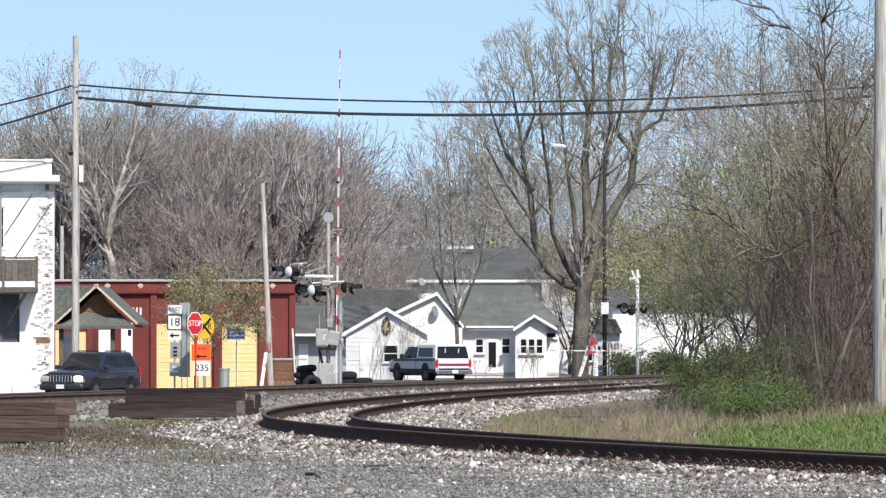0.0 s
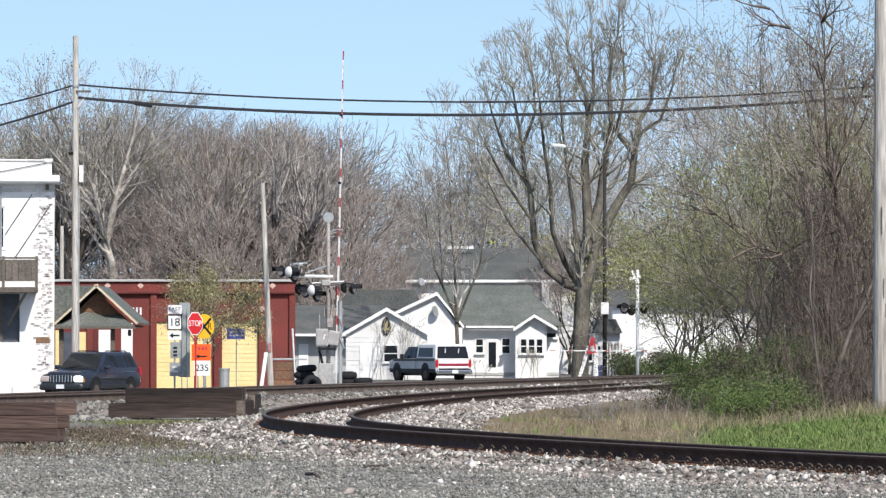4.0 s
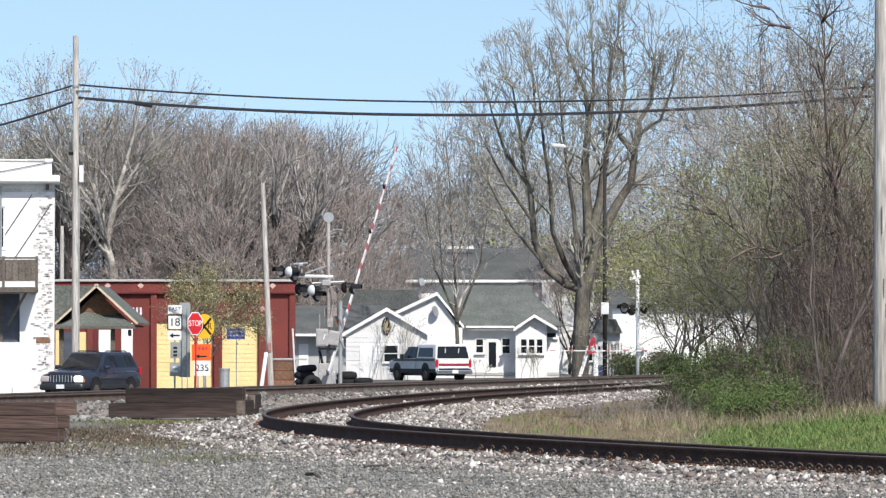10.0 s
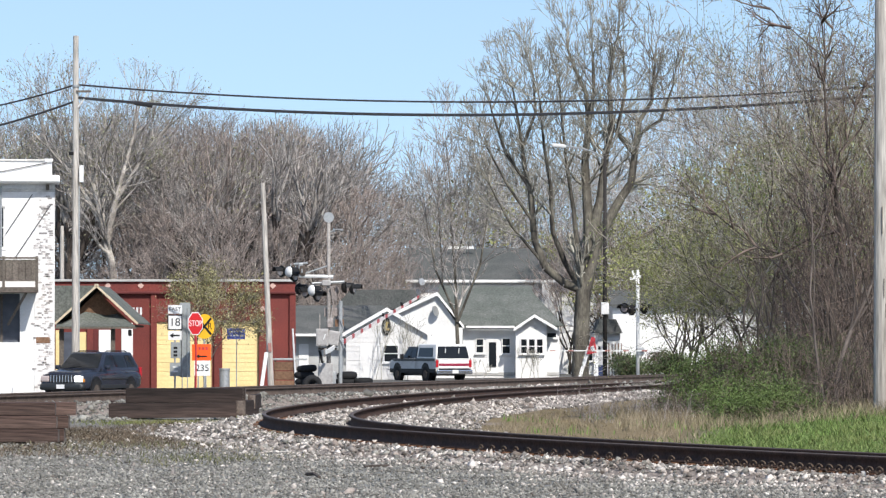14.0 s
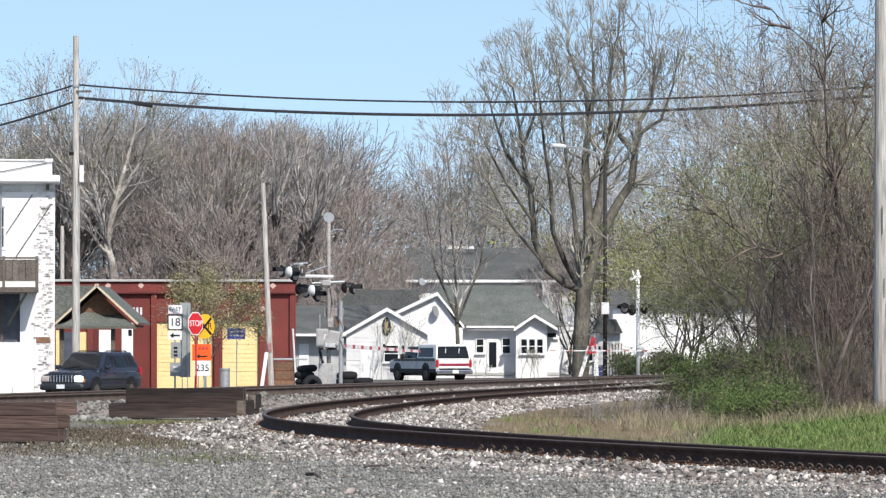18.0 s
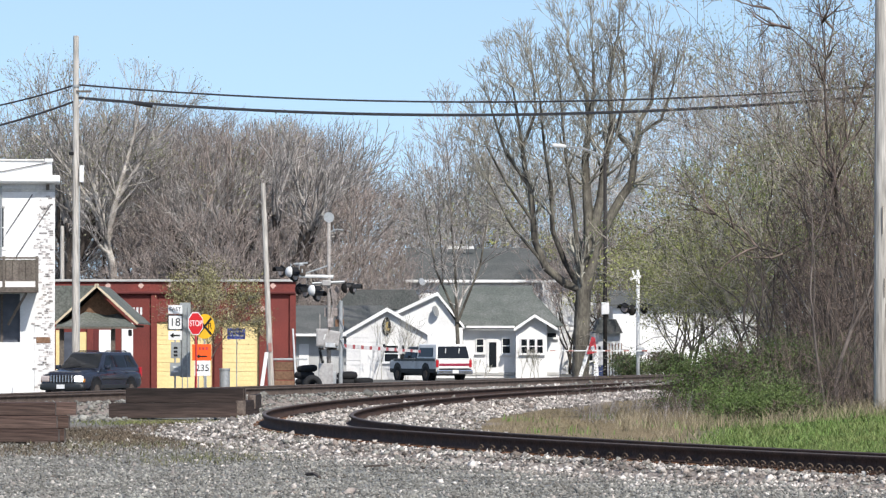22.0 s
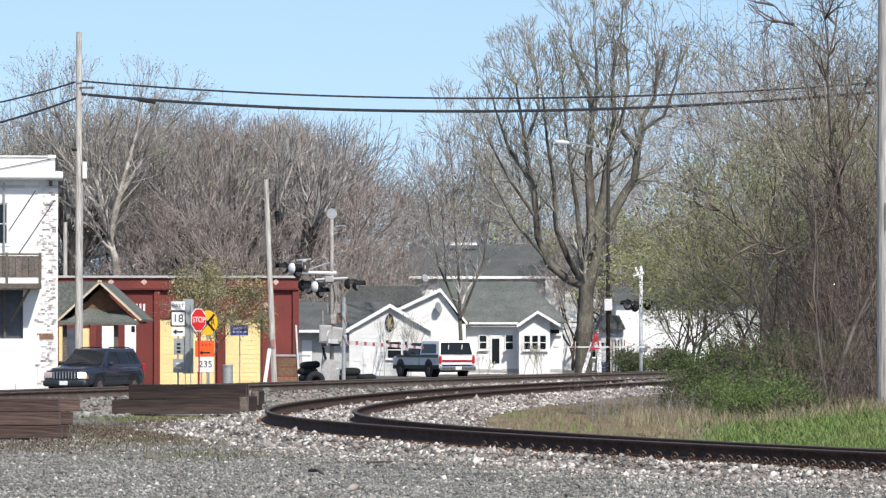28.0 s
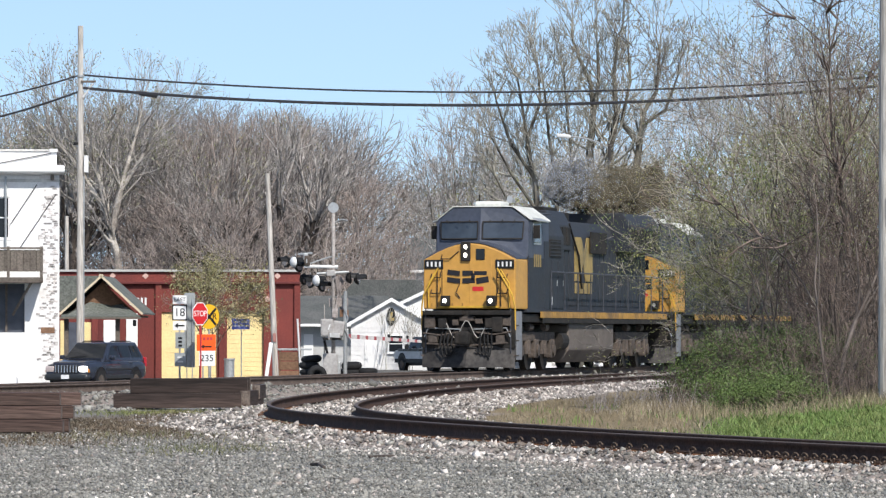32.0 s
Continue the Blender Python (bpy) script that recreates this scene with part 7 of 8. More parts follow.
def pickup():
    v = thing("pickup_truck", pose(0.528, 248.2, -0.40, 0, 0, 206) @ pose(0, -5.3, 0), "silver-grey pickup truck with a white cap and red tailgate stripe", "car")
    part("bed", slab(((3.1, 0.5), (3.05, 1.14), (5.2, 1.14), (5.3, 1.02), (5.3, 0.5)), "x", -0.97, 0.97, 0.06), "truck_paint", v, "silver-grey cargo bed")
    part("cab_body", slab(((0.0, 0.55), (0.02, 0.95), (0.16, 1.08), (1.3, 1.16), (3.0, 1.16), (3.02, 0.5), (0.1, 0.45)), "x", -0.97, 0.97, 0.07), "truck_paint", v, "silver-grey bonnet and cab")
    cabin(v, 1.25, 3.0, 1.8, 2.9, 1.1, 1.74, 0.92, 0.76, "truck_dark", "cab")
    cabin(v, 3.06, 5.26, 3.1, 5.08, 1.12, 1.86, 0.95, 0.84, "white_paint", "cap")
    side_windows(v, ((1.6, 2.3, 1.9, 2.3), (2.38, 2.9, 2.38, 2.84)), 1.2, 1.64, 0.92, 0.76, 1.1, 1.74)
    side_windows(v, ((3.25, 4.9, 3.3, 4.8),), 1.24, 1.68, 0.95, 0.84, 1.12, 1.86)
    pane(v, (-0.86, 5.245, 1.17), (0.86, 5.245, 1.17), (0.77, 5.105, 1.75), (-0.77, 5.105, 1.75), (0, 1, 0.2), "rear_window")
    # two pale upright strips on the rear window
    for x in (-0.32, 0.4):
        part("window_post", box((x, 5.19, 1.46), (0.05, 0.03, 0.4), 0.01, (-13, 8 * x, 0)), "siding_grey", v)
    part("tailgate", box((0, 5.31, 0.86), (1.64, 0.04, 0.5), 0.02), "white_paint", v, "white tailgate")
    part("tailgate_stripe", box((0, 5.335, 0.86), (1.62, 0.02, 0.12), 0.005), "stripe_plum", v, "dark red stripe")
    part("tailgate_trim", box((0, 5.335, 0.66), (1.62, 0.02, 0.05), 0.005), "truck_dark", v)
    for sx in (-1, 1):
        # dark lower body and the shade there share one black band
        part("lower_band", box((sx * 0.965, 1.9, 0.56), (0.04, 3.6, 0.2), 0.01), "black", v, "black lower side band, shade included")
        part("lower_band", box((sx * 0.965, 4.85, 0.56), (0.04, 0.86, 0.2), 0.01), "black", v)
        part("bed_rail", box((sx * 0.955, 4.15, 1.1), (0.08, 2.1, 0.14), 0.015), "truck_dark", v, "dark band along the top of the bed")
        part("belt_band", box((sx * 0.955, 1.75, 1.09), (0.07, 2.5, 0.13), 0.015), "truck_dark", v, "dark band below the windows")
        part("tail_light", box((sx * 0.9, 5.31, 0.92), (0.14, 0.04, 0.36), 0.02), "tail_red", v, "red tail light")
        part("mirror", box((sx * 1.1, 1.75, 1.25), (0.18, 0.1, 0.26), 0.03), "black", v)
        part("door_handle", box((sx * 0.98, 2.75, 1.02), (0.03, 0.14, 0.04), 0.01), "chrome", v)
        for y in (0.95, 4.15):
            part("wheel_arch", disc((sx * 0.965, y, 0.5), (1, 0, 0), 0.46, 0.04, 24), "black", v)
            wheel(v, sx * 0.88, y, 0.38, sx)
    part("bumper", box((0, 5.42, 0.5), (1.9, 0.16, 0.22), 0.05), "chrome", v, "scuffed chrome bumper")
    part("bumper_pad", box((0, 5.44, 0.62), (1.7, 0.1, 0.05), 0.01), "black", v)
    part("number_plate", box((0, 5.51, 0.52), (0.32, 0.02, 0.16)), "sign_white", v)
    part("underbody", box((0, 2.6, 0.42), (1.6, 4.8, 0.2), 0.03), "black", v)
    return v


M["stripe_plum"] = material("stripe_plum", (0.28, 0.03, 0.06), 0.4, 0, 0.1, 10, 3, 0.0)


pickup()
# ---- timber stacks, birds, smoke ----


M["timber_brown"] = material("timber_brown", (0.055, 0.033, 0.027), 0.85, 0, 0.45, 34, 3, 0.7, (0.1, 0.066, 0.054), 0.35, stretch=(0.07, 1, 1))
M["timber"] = material("timber", (0.03, 0.021, 0.018), 0.85, 0, 0.45, 34, 3, 0.6, (0.062, 0.043, 0.036), 0.35, stretch=(0.07, 1, 1))


def timber(x, y, z, length, turn, label, w=0.23, h=0.2, tilt=0.0, mat="timber"):
    bm = box((0, 0, h / 2), (length, w, h), 0.012)
    bm.normal_update()
    me = bpy.data.meshes.new("sleeper")
    bm.to_mesh(me)
    bm.free()
    me.materials.append(M[mat]), me.materials.append(M["tie_end"])
    for p in me.polygons:
        p.material_index = 1 if abs(p.normal.x) > 0.9 else 0
    ob = new("railway_sleeper", me)
    ob.matrix_basis = pose(x, y, z, 0, tilt, turn)
    return tagged(ob, label, "railway sleeper", "stacked sleepers")


def stacks():
    lab = "dark creosoted railway sleeper in a stack"
    # stack beside the gravel
    xr = -5.725
    z0 = 0.0
    rows = ((0, 0.03, ((75.9, 0.0), (76.3, 0.06), (76.7, 0.02))), (1, 0.228, ((75.92, -0.03), (76.35, 0.12), (76.75, 0.05))), (2, 0.426, ((76.0, -0.06), (76.45, 0.22), (76.85, 0.1))))
    for k, z, items in rows:
        for y, dx in items:
            timber(xr + dx - 1.3, y, z, 2.6, -1.5 + k, "brown weathered railway sleeper in a stack", 0.25, 0.19, 0, "timber_brown")
    for x in (xr - 0.25, xr - 1.9):
        timber(x, 76.3, -0.14, 1.2, 90, "short sleeper end under a stack", 0.2, 0.18)
    # stack before the main track
    for x, y, z, ln, turn, tilt in ((-5.278, 99.5, 0.045, 2.5, 2.0, -0.4), (-5.265, 99.95, 0.045, 2.5, 0.5, 0), (-5.067, 99.8, 0.335, 2.3, 1.0, 0), (-5.065, 100.3, 0.335, 2.35, -1, 0)):
        timber(x, y, z, ln, turn, lab, 0.27, 0.285, tilt)
    timber(-3.863, 100.6, 0.06, 1.9, 84, "dark sleeper lying end-on beside a stack", 0.2, 0.32)
    timber(-3.763, 101.6, 0.2, 1.6, 88, "dark sleeper lying end-on beside a stack", 0.16, 0.28)


stacks()
blk = thing("concrete_block", pose(-12.102, 140, -0.3), "white painted concrete block beside the road", "block")
part("block", box((0, 0, 0.3), (0.52, 0.5, 0.62), 0.06), "white_paint", blk)
part("block_face", box((0.06, -0.26, 0.25), (0.2, 0.02, 0.1), 0.01), "aluminium", blk)
stick = part("stick", pipe([(-1.512, 56.4, 0.05), (-1.419, 56.2, 0.06), (-1.356, 55.9, 0.03)], 0.02), "bark_dark")
tagged(stick, "dark broken stick lying on gravel", "stick")
stick = part("stick", pipe([(-0.927, 60.2, 0.04), (-0.64, 60.4, 0.05)], 0.018), "bark_dark")
tagged(stick, "dark broken stick lying on gravel", "stick")

M["bird_grey"] = material("bird_grey", (0.12, 0.125, 0.14), 0.6, 0, 0.2, 20, 8, 0.0)
M["bird_pale"] = material("bird_pale", (0.5, 0.5, 0.52), 0.6, 0, 0.2, 20, 8, 0.0)


def bird():
    b = thing("pigeon", pose(0, 0, 0), "grey pigeon in flight with raised wings", "bird", "pigeons")
    bm = bmesh.new()
    bmesh.ops.create_uvsphere(bm, u_segments=12, v_segments=8, radius=1, matrix=Matrix.Diagonal((0.15, 0.055, 0.06, 1)))
    part("body", bm, "bird_grey", b, "", True)
    bm = bmesh.new()
    bmesh.ops.create_uvsphere(bm, u_segments=10, v_segments=6, radius=0.035, matrix=Matrix.Translation((0.16, 0, 0.03)))
    rod((0.19, 0, 0.025), (0.215, 0, 0.02), 0.01, 0.002, 6, bm)
    part("head", bm, "bird_grey", b, "", True)
    part("tail", slab(((-0.12, -0.03), (-0.26, -0.06), (-0.27, 0.06), (-0.12, 0.03)), "z", -0.005, 0.008), "bird_grey", b)
    wings = []
    for sx in (-1, 1):
        out = [(0.09, 0), (0.1, sx * 0.14), (0.03, sx * 0.34), (-0.03, sx * 0.33), (-0.08, sx * 0.15), (-0.1, 0)]
        wings.append(part("wing", slab(out, "z", -0.006, 0.006), "bird_pale" if sx > 0 else "bird_grey", b))
    for c in b.children:
        c.data.transform(Matrix.Scale(1.6, 4))
    return b, wings


BIRDS = [bird(), bird()]

def smoke_material(name, colour, alpha):
    m = bpy.data.materials.new(name)
    m.use_nodes = True
    b = m.node_tree.nodes["Principled BSDF"]
    b.inputs["Base Color"].default_value, b.inputs["Roughness"].default_value, b.inputs["Specular IOR Level"].default_value = (*colour, 1), 1, 0
    b.inputs["Alpha"].default_value = alpha
    return m


def smoke():
    """Thin exhaust: thousands of small faint flecks that thin out from the stack backwards."""
    M["smoke_brown"], M["smoke_grey"] = smoke_material("smoke_brown", (0.34, 0.3, 0.22), 0.085), smoke_material("smoke_grey", (0.62, 0.63, 0.65), 0.06)
    s = thing("exhaust_smoke", pose(0, 0, 0), "thin brown exhaust smoke above the locomotive", "smoke", "", "stuff")
    rng = np.random.default_rng(8)
    for mat, n, y0, y1, z0, z1, wide in (("smoke_brown", 5200, 13.0, 27.0, 4.9, 5.7, 0.42), ("smoke_grey", 1300, 11.2, 14.0, 5.0, 5.9, 0.35)):
        q = rng.random(n)
        c = np.stack((rng.normal(0, wide, n) * (0.5 + q), y0 + (y1 - y0) * q + rng.normal(0, 0.3, n), z0 + (z1 - z0) * np.sqrt(q) + rng.normal(0, wide, n) * (0.4 + 0.8 * q) + 0.25 * np.sin(q * 17)), 1)
        size = rng.uniform(0.05, 0.13, n)
        base = np.array(((1, 0, 0), (-1, 0, 0), (0, 1, 0), (0, -1, 0), (0, 0, 1), (0, 0, -1)), float)
        v = c[:, None] + base[None] * size[:, None, None] * rng.uniform(0.6, 1.3, (n, 6, 1))
        tri = np.array(((0, 2, 4), (2, 1, 4), (1, 3, 4), (3, 0, 4), (2, 0, 5), (1, 2, 5), (3, 1, 5), (0, 3, 5)))
        f = (np.arange(n) * 6)[:, None, None] + tri[None]
        finish("puff", raw_mesh("puff", v.reshape(-1, 3), f.reshape(-1, 3)), mat, s)["kind"] = "stuff"
    return s


SMOKE = smoke()
# ---- brush, bushes, grass, sleepers, clips, stones ----


def scatter_brush(name, label, rng, n, xr, yr, hr, mat, r=0.02, lean=0.25, category="brush", segs=3):
    """Upright bending stems, each forking once near its top."""
    x, y = rng.uniform(*xr, n), rng.uniform(*yr, n)
    z = ground_z(x, y)
    h = rng.uniform(*hr, n)
    p = np.stack((x, y, z - 0.1), 1)
    d = np.stack((rng.normal(0, lean, n), rng.normal(0, lean, n), np.ones(n)), 1)
    P0, P1, R0, R1 = [], [], [], []
    rad = np.full(n, r)
    for k in range(segs):
        d = d + rng.normal(0, 0.16, (n, 3))
        d[:, 2] = np.abs(d[:, 2])
        q = p + d / np.linalg.norm(d, axis=1, keepdims=True) * (h / segs)[:, None]
        P0.append(p), P1.append(q), R0.append(rad), R1.append(rad * 0.75)
        for _ in range(2):
            td = d + rng.normal(0, 0.75, (n, 3))
            td[:, 2] = np.abs(td[:, 2]) * 0.7 + 0.2
            st = p + (q - p) * rng.random((n, 1))
            P0.append(st), P1.append(st + td / np.linalg.norm(td, axis=1, keepdims=True) * (h * 0.28)[:, None]), R0.append(rad * 0.6), R1.append(rad * 0.35)
        p, rad = q, rad * 0.75
    v, f = tubes(*[np.concatenate(a) for a in (P0, P1, R0, R1)], 3)
    return tagged(finish(name, raw_mesh(name, v, f), mat), label, category, "", "stuff")


def blades(name, label, rng, x, y, hr, width, mat, lean=0.35, category="grass"):
    n = len(x)
    z = ground_z(x, y)
    h = rng.uniform(*hr, n)
    a = rng.uniform(0, 6.283, n)
    dx, dy = np.cos(a) * width, np.sin(a) * width
    bx, by = rng.normal(0, lean, n) * h, rng.normal(0, lean, n) * h
    v = np.stack((np.stack((x - dx, y - dy, z - 0.02), 1), np.stack((x + dx, y + dy, z - 0.02), 1),
                  np.stack((x + dx * 0.7 + bx * 0.4, y + dy * 0.7 + by * 0.4, z + h * 0.6), 1), np.stack((x - dx * 0.7 + bx * 0.4, y - dy * 0.7 + by * 0.4, z + h * 0.6), 1),
                  np.stack((x + bx, y + by, z + h), 1)), 1).reshape(-1, 3)
    i = np.arange(n * 5).reshape(n, 5)
    f = np.concatenate((i[:, [0, 1, 2]], i[:, [0, 2, 3]], i[:, [3, 2, 4]]))
    return tagged(finish(name, raw_mesh(name, v, f), mat), label, category, "", "stuff")


M["leaf_hedge"] = material("leaf_hedge", (0.07, 0.1, 0.04), 0.55, 0, 0.2, 8, 0.6, 0.0, (0.1, 0.12, 0.05), 0.45)
M["tuft"] = material("tuft", (0.15, 0.175, 0.055), 0.7, 0, 0.25, 20, 0.7, 0.0, (0.18, 0.17, 0.07), 0.4)
M["weed_dead"] = material("weed_dead", (0.15, 0.115, 0.08), 0.85, 0, 0.25, 20, 0.7, 0.0, (0.1, 0.085, 0.06), 0.5)
# darkened: the deep wood's own shade is put into the colour
M["understory"] = material("understory", (0.15, 0.132, 0.12), 0.85, 0, 0.2, 6, 0.4, 0.0, (0.11, 0.095, 0.087), 0.4)


def vegetation():
    rng = np.random.default_rng(21)
    scatter_brush("far_woods", "dense grey-brown undergrowth of the far wood", rng, 1500, (-34, 34), (356, 400), (5, 12), "understory", 0.05, 0.2, "woods")
    scatter_brush("far_woods", "tangle of brown saplings behind the houses", rng, 900, (-20, -3), (292, 318), (3, 8), "twig_brown", 0.024, 0.22, "woods")
    scatter_brush("brush", "tangle of brown saplings beside the track", rng, 300, (7.35, 9.8), (96, 112), (1.5, 4.6), "thicket_brown", 0.008, 0.3)
    scatter_brush("brush", "dense brown saplings at the back of the thicket", rng, 330, (8.2, 9.9), (106, 117), (1.4, 4.0), "thicket_brown", 0.009, 0.25)
    scatter_brush("brush", "low tangle of dry stems under the thicket", rng, 550, (6.2, 9.8), (93, 104), (0.5, 1.8), "thicket_brown", 0.006, 0.4)
    # right-hand wood behind the thicket
    scatter_brush("brush", "grey-green saplings behind the thicket", rng, 700, (15, 34), (195, 245), (4, 11), "twig", 0.02, 0.22)
    # grass
    x, y = rng.uniform(3.0, 10.0, 60000), rng.uniform(60, 104, 60000)
    right = x - spur_x(y)
    edge = (x * 85 / y) > 4.7 + rng.normal(0, 0.35, len(x))
    keep = (right > 2.3 + rng.normal(0, 0.2, len(x))) & edge
    blades("grass", "fresh green grass beside the spur", rng, x[keep], y[keep], (0.02, 0.14), 0.009, "grass", 0.6)
    keep2 = (right > 2.2) & (y > 86) & (rng.random(len(x)) < 0.3) & (x * 85 / y > 2.9)
    blades("grass", "pale dead grass at the foot of the thicket", rng, x[keep2], y[keep2], (0.08, 0.34), 0.006, "grass_dry", 0.5)
    x, y = rng.uniform(-1.2, 6.5, 46000), rng.uniform(66, 112, 46000)
    right = x - spur_x(y)
    keep = (right > np.where(y > 84, 3.2, 2.4) + rng.normal(0, 0.3, len(x))) & (rng.random(len(x)) < 0.34) & ((x * 85 / y) < 4.6 + rng.normal(0, 0.3, len(x))) & (right < 6.5)
    patch = np.sin(x * 1.9 + 0.6 * y) + np.sin(y * 0.45 - x) + rng.normal(0, 0.5, len(x))
    blades("grass", "dry straw-coloured grass inside the curve", rng, x[keep & (patch > -0.2)], y[keep & (patch > -0.2)], (0.02, 0.1), 0.006, "grass_dry", 0.8)
    blades("grass", "green weeds among dry grass", rng, x[keep & (patch < -1.7)], y[keep & (patch < -1.7)], (0.05, 0.16), 0.010, "grass")
    # tufts near the timber stacks
    for cx, cy, n, sx, sy in ((-5.426, 95.5, 1100, 0.75, 1.0), (-3.109, 66, 420, 0.6, 1.1), (-3.872, 72, 300, 0.9, 1.5), (-3.122, 64, 120, 0.35, 0.8), (-2.548, 78, 60, 0.3, 1.0), (-4.802, 74, 200, 0.9, 1.2)):
        blades("grass", "small tuft of green weeds on gravel", rng, rng.normal(cx, sx, n), rng.normal(cy, sy, n), (0.02, 0.09), 0.007, "tuft" if n == 1100 else "weed", 0.9)
    x, y = rng.normal(-5.1, 1.1, 15000), rng.normal(80, 8, 15000)
    keep = (np.abs(x - spur_x(y)) > 2.5) & (y < 97) & (y > 67) & (np.sin(x * 2.6 + y * 0.5) + rng.normal(0, 0.7, len(x)) > -0.5)
    blades("grass", "flattened brown dead weeds on bare dirt", rng, x[keep], y[keep], (0.02, 0.07), 0.008, "weed_dead", 1.2)
    scatter_brush("brush", "dry shoots standing out of the green bushes", rng, 80, (5.2, 7.3), (96, 106), (0.5, 1.9), "thicket_brown", 0.0055, 0.4)
    scatter_brush("brush", "dead brown shoots at the edge of the green bushes", rng, 170, (4.3, 5.7), (93, 103), (0.3, 0.85), "thicket_brown", 0.0055, 0.4)
    scatter_brush("weeds", "dry brown weed stalks beside the spur", rng, 260, (2.6, 5.2), (92, 118), (0.25, 0.75), "twig_brown", 0.005, 0.3, "weeds")


vegetation()
for seed, x, d, h in ((91, 5.25, 102, 0.6), (92, 5.65, 102, 1.15), (93, 5.95, 103, 1.5), (94, 6.35, 100, 1.6), (95, 6.75, 102, 1.5), (96, 5.5, 98, 0.65), (97, 6.2, 97, 0.9), (98, 7.0, 99, 1.4), (99, 5.95, 106, 1.2), (100, 7.2, 103, 1.3), (106, 5.8, 92, 0.45), (110, 6.25, 93, 0.6)):
    tree("bush", seed, pose(x, d, 0.05), "dense green bush in new leaf beside the track", "green bushes", "bark_dark", "thicket_brown", "leaf_green", 0.018, 4, 0.22, 0.48, 0.0056, category="bush", leaf_clump=0.35,
         height=h, levels=5, trunk_r=0.018, trunk_share=0.3, split=(15, 40), later=(20, 50), wander=0.16, twigs=0.8, stems=8, leaf_from=3, tilted=0.42, stem_gap=0.4, rise=0.1)


for seed, px, d, h in ((111, 8.48, 240, 1.653), (112, 9.203, 238, 1.428), (113, 10.202, 241, 1.767), (114, 10.914, 239, 1.54)):
    tree("bush", seed, pose(px, d, -0.5), "low dark green hedge bush before a white house", "hedge bushes", "bark_dark", "thicket_brown", "leaf_hedge", 0.05, 3, 0.16, 0.9, 0.012, category="bush",
         height=h, levels=4, trunk_r=0.03, trunk_share=0.25, split=(20, 45), later=(20, 45), twigs=0.6, stems=6, leaf_from=2, tilted=0.4)
# 107 and 109 are added to throw twig shadows on the wing wall
for seed, px, d, h in ((101, -2.366, 253.5, 3.521), (102, -1.913, 253.2, 3.095), (103, -3.269, 253.6, 3.381), (107, 4.2, 266.2, 1.9), (108, 1.95, 266.4, 1.2), (109, 4.9, 266.0, 1.5)):
    tree("shrub", seed, pose(px, d, -0.5), "bare grey-stemmed shrub before a white wall", "bare shrubs", "twig_grey", "twig_grey", category="shrub", thin=0.009,
         height=h, levels=3, trunk_r=0.024, trunk_share=0.34, split=(10, 26), later=(12, 30), twigs=0.15, stems=2, tilted=0.13, stem_gap=0.25)


def sleepers_and_clips():
    """Wooden sleepers, tie plates and spring clips of the spur; sleepers of the main track."""
    mesh = {}

    def shared(name, build, mat, parent, m, label=""):
        if name not in mesh:
            ob = part(name, build(), mat, parent, label)
            mesh[name] = ob.data
        else:
            ob = new(name, mesh[name])
            ob.parent = parent
        ob.matrix_basis = m
        return ob

    ys = np.arange(46, 190, 0.25)
    xs = spur_x(ys)
    s = np.concatenate(([0], np.cumsum(np.hypot(np.diff(xs), np.diff(ys)))))
    for dist in np.arange(0, s[-1], 0.495):
        y = float(np.interp(dist, s, ys))
        x = float(np.interp(dist, s, xs))
        g = float(np.interp(y, ys, np.gradient(xs, ys)))
        turn = -math.degrees(math.atan(g))
        if y < 170:
            shared("sleeper", lambda: box((0, 0, -0.085), (2.6, 0.23, 0.17), 0.01), "tie", SPUR, pose(x, y, NEAR_RAIL - 0.193, 0, 0, turn + random.uniform(-1.5, 1.5)))
        if y < 96:
            m = pose(x, y, 0, 0, 0, turn)
            for off in (-0.7525, 0.7525):
                base = NEAR_RAIL + (0.02 if off < 0 else -0.02) - 0.181
                shared("tie_plate", lambda: box((0, 0, 0), (0.36, 0.19, 0.02), 0.004), "rust", SPUR, m @ pose(off, 0, base - 0.011))
                for side in (-1, 1):
                    if y < 66:
                        for along in ((0,) if y > 58 else (-0.12, 0.12)):
                            shared("rail_clip", clip_mesh, "clip", SPUR, m @ pose(off + side * 0.095, along, base + 0.004, 0, 0, 0 if side > 0 else 180))
    for k in range(150):
        y = 66 + 0.55 * k * 0.974
        x = main_x(y)
        shared("sleeper_main", lambda: box((0, 0, -0.085), (2.6, 0.23, 0.17), 0.01), "tie", MAINLINE, pose(x, y, MAIN_RAIL - 0.193, 0, 0, HEAD_MAIN))


def clip_mesh():
    """A bent spring clip: a standing loop of round bar beside the rail foot."""
    pts = [(0.02 + 0.006 * a, 0.065 * math.cos(a), 0.03 + 0.036 * math.sin(a)) for a in np.linspace(0, 2 * math.pi, 11)]
    return pipe(pts, 0.0115, 5)


HEAD_MAIN = -math.degrees(math.atan(MAIN_SLOPE))
sleepers_and_clips()


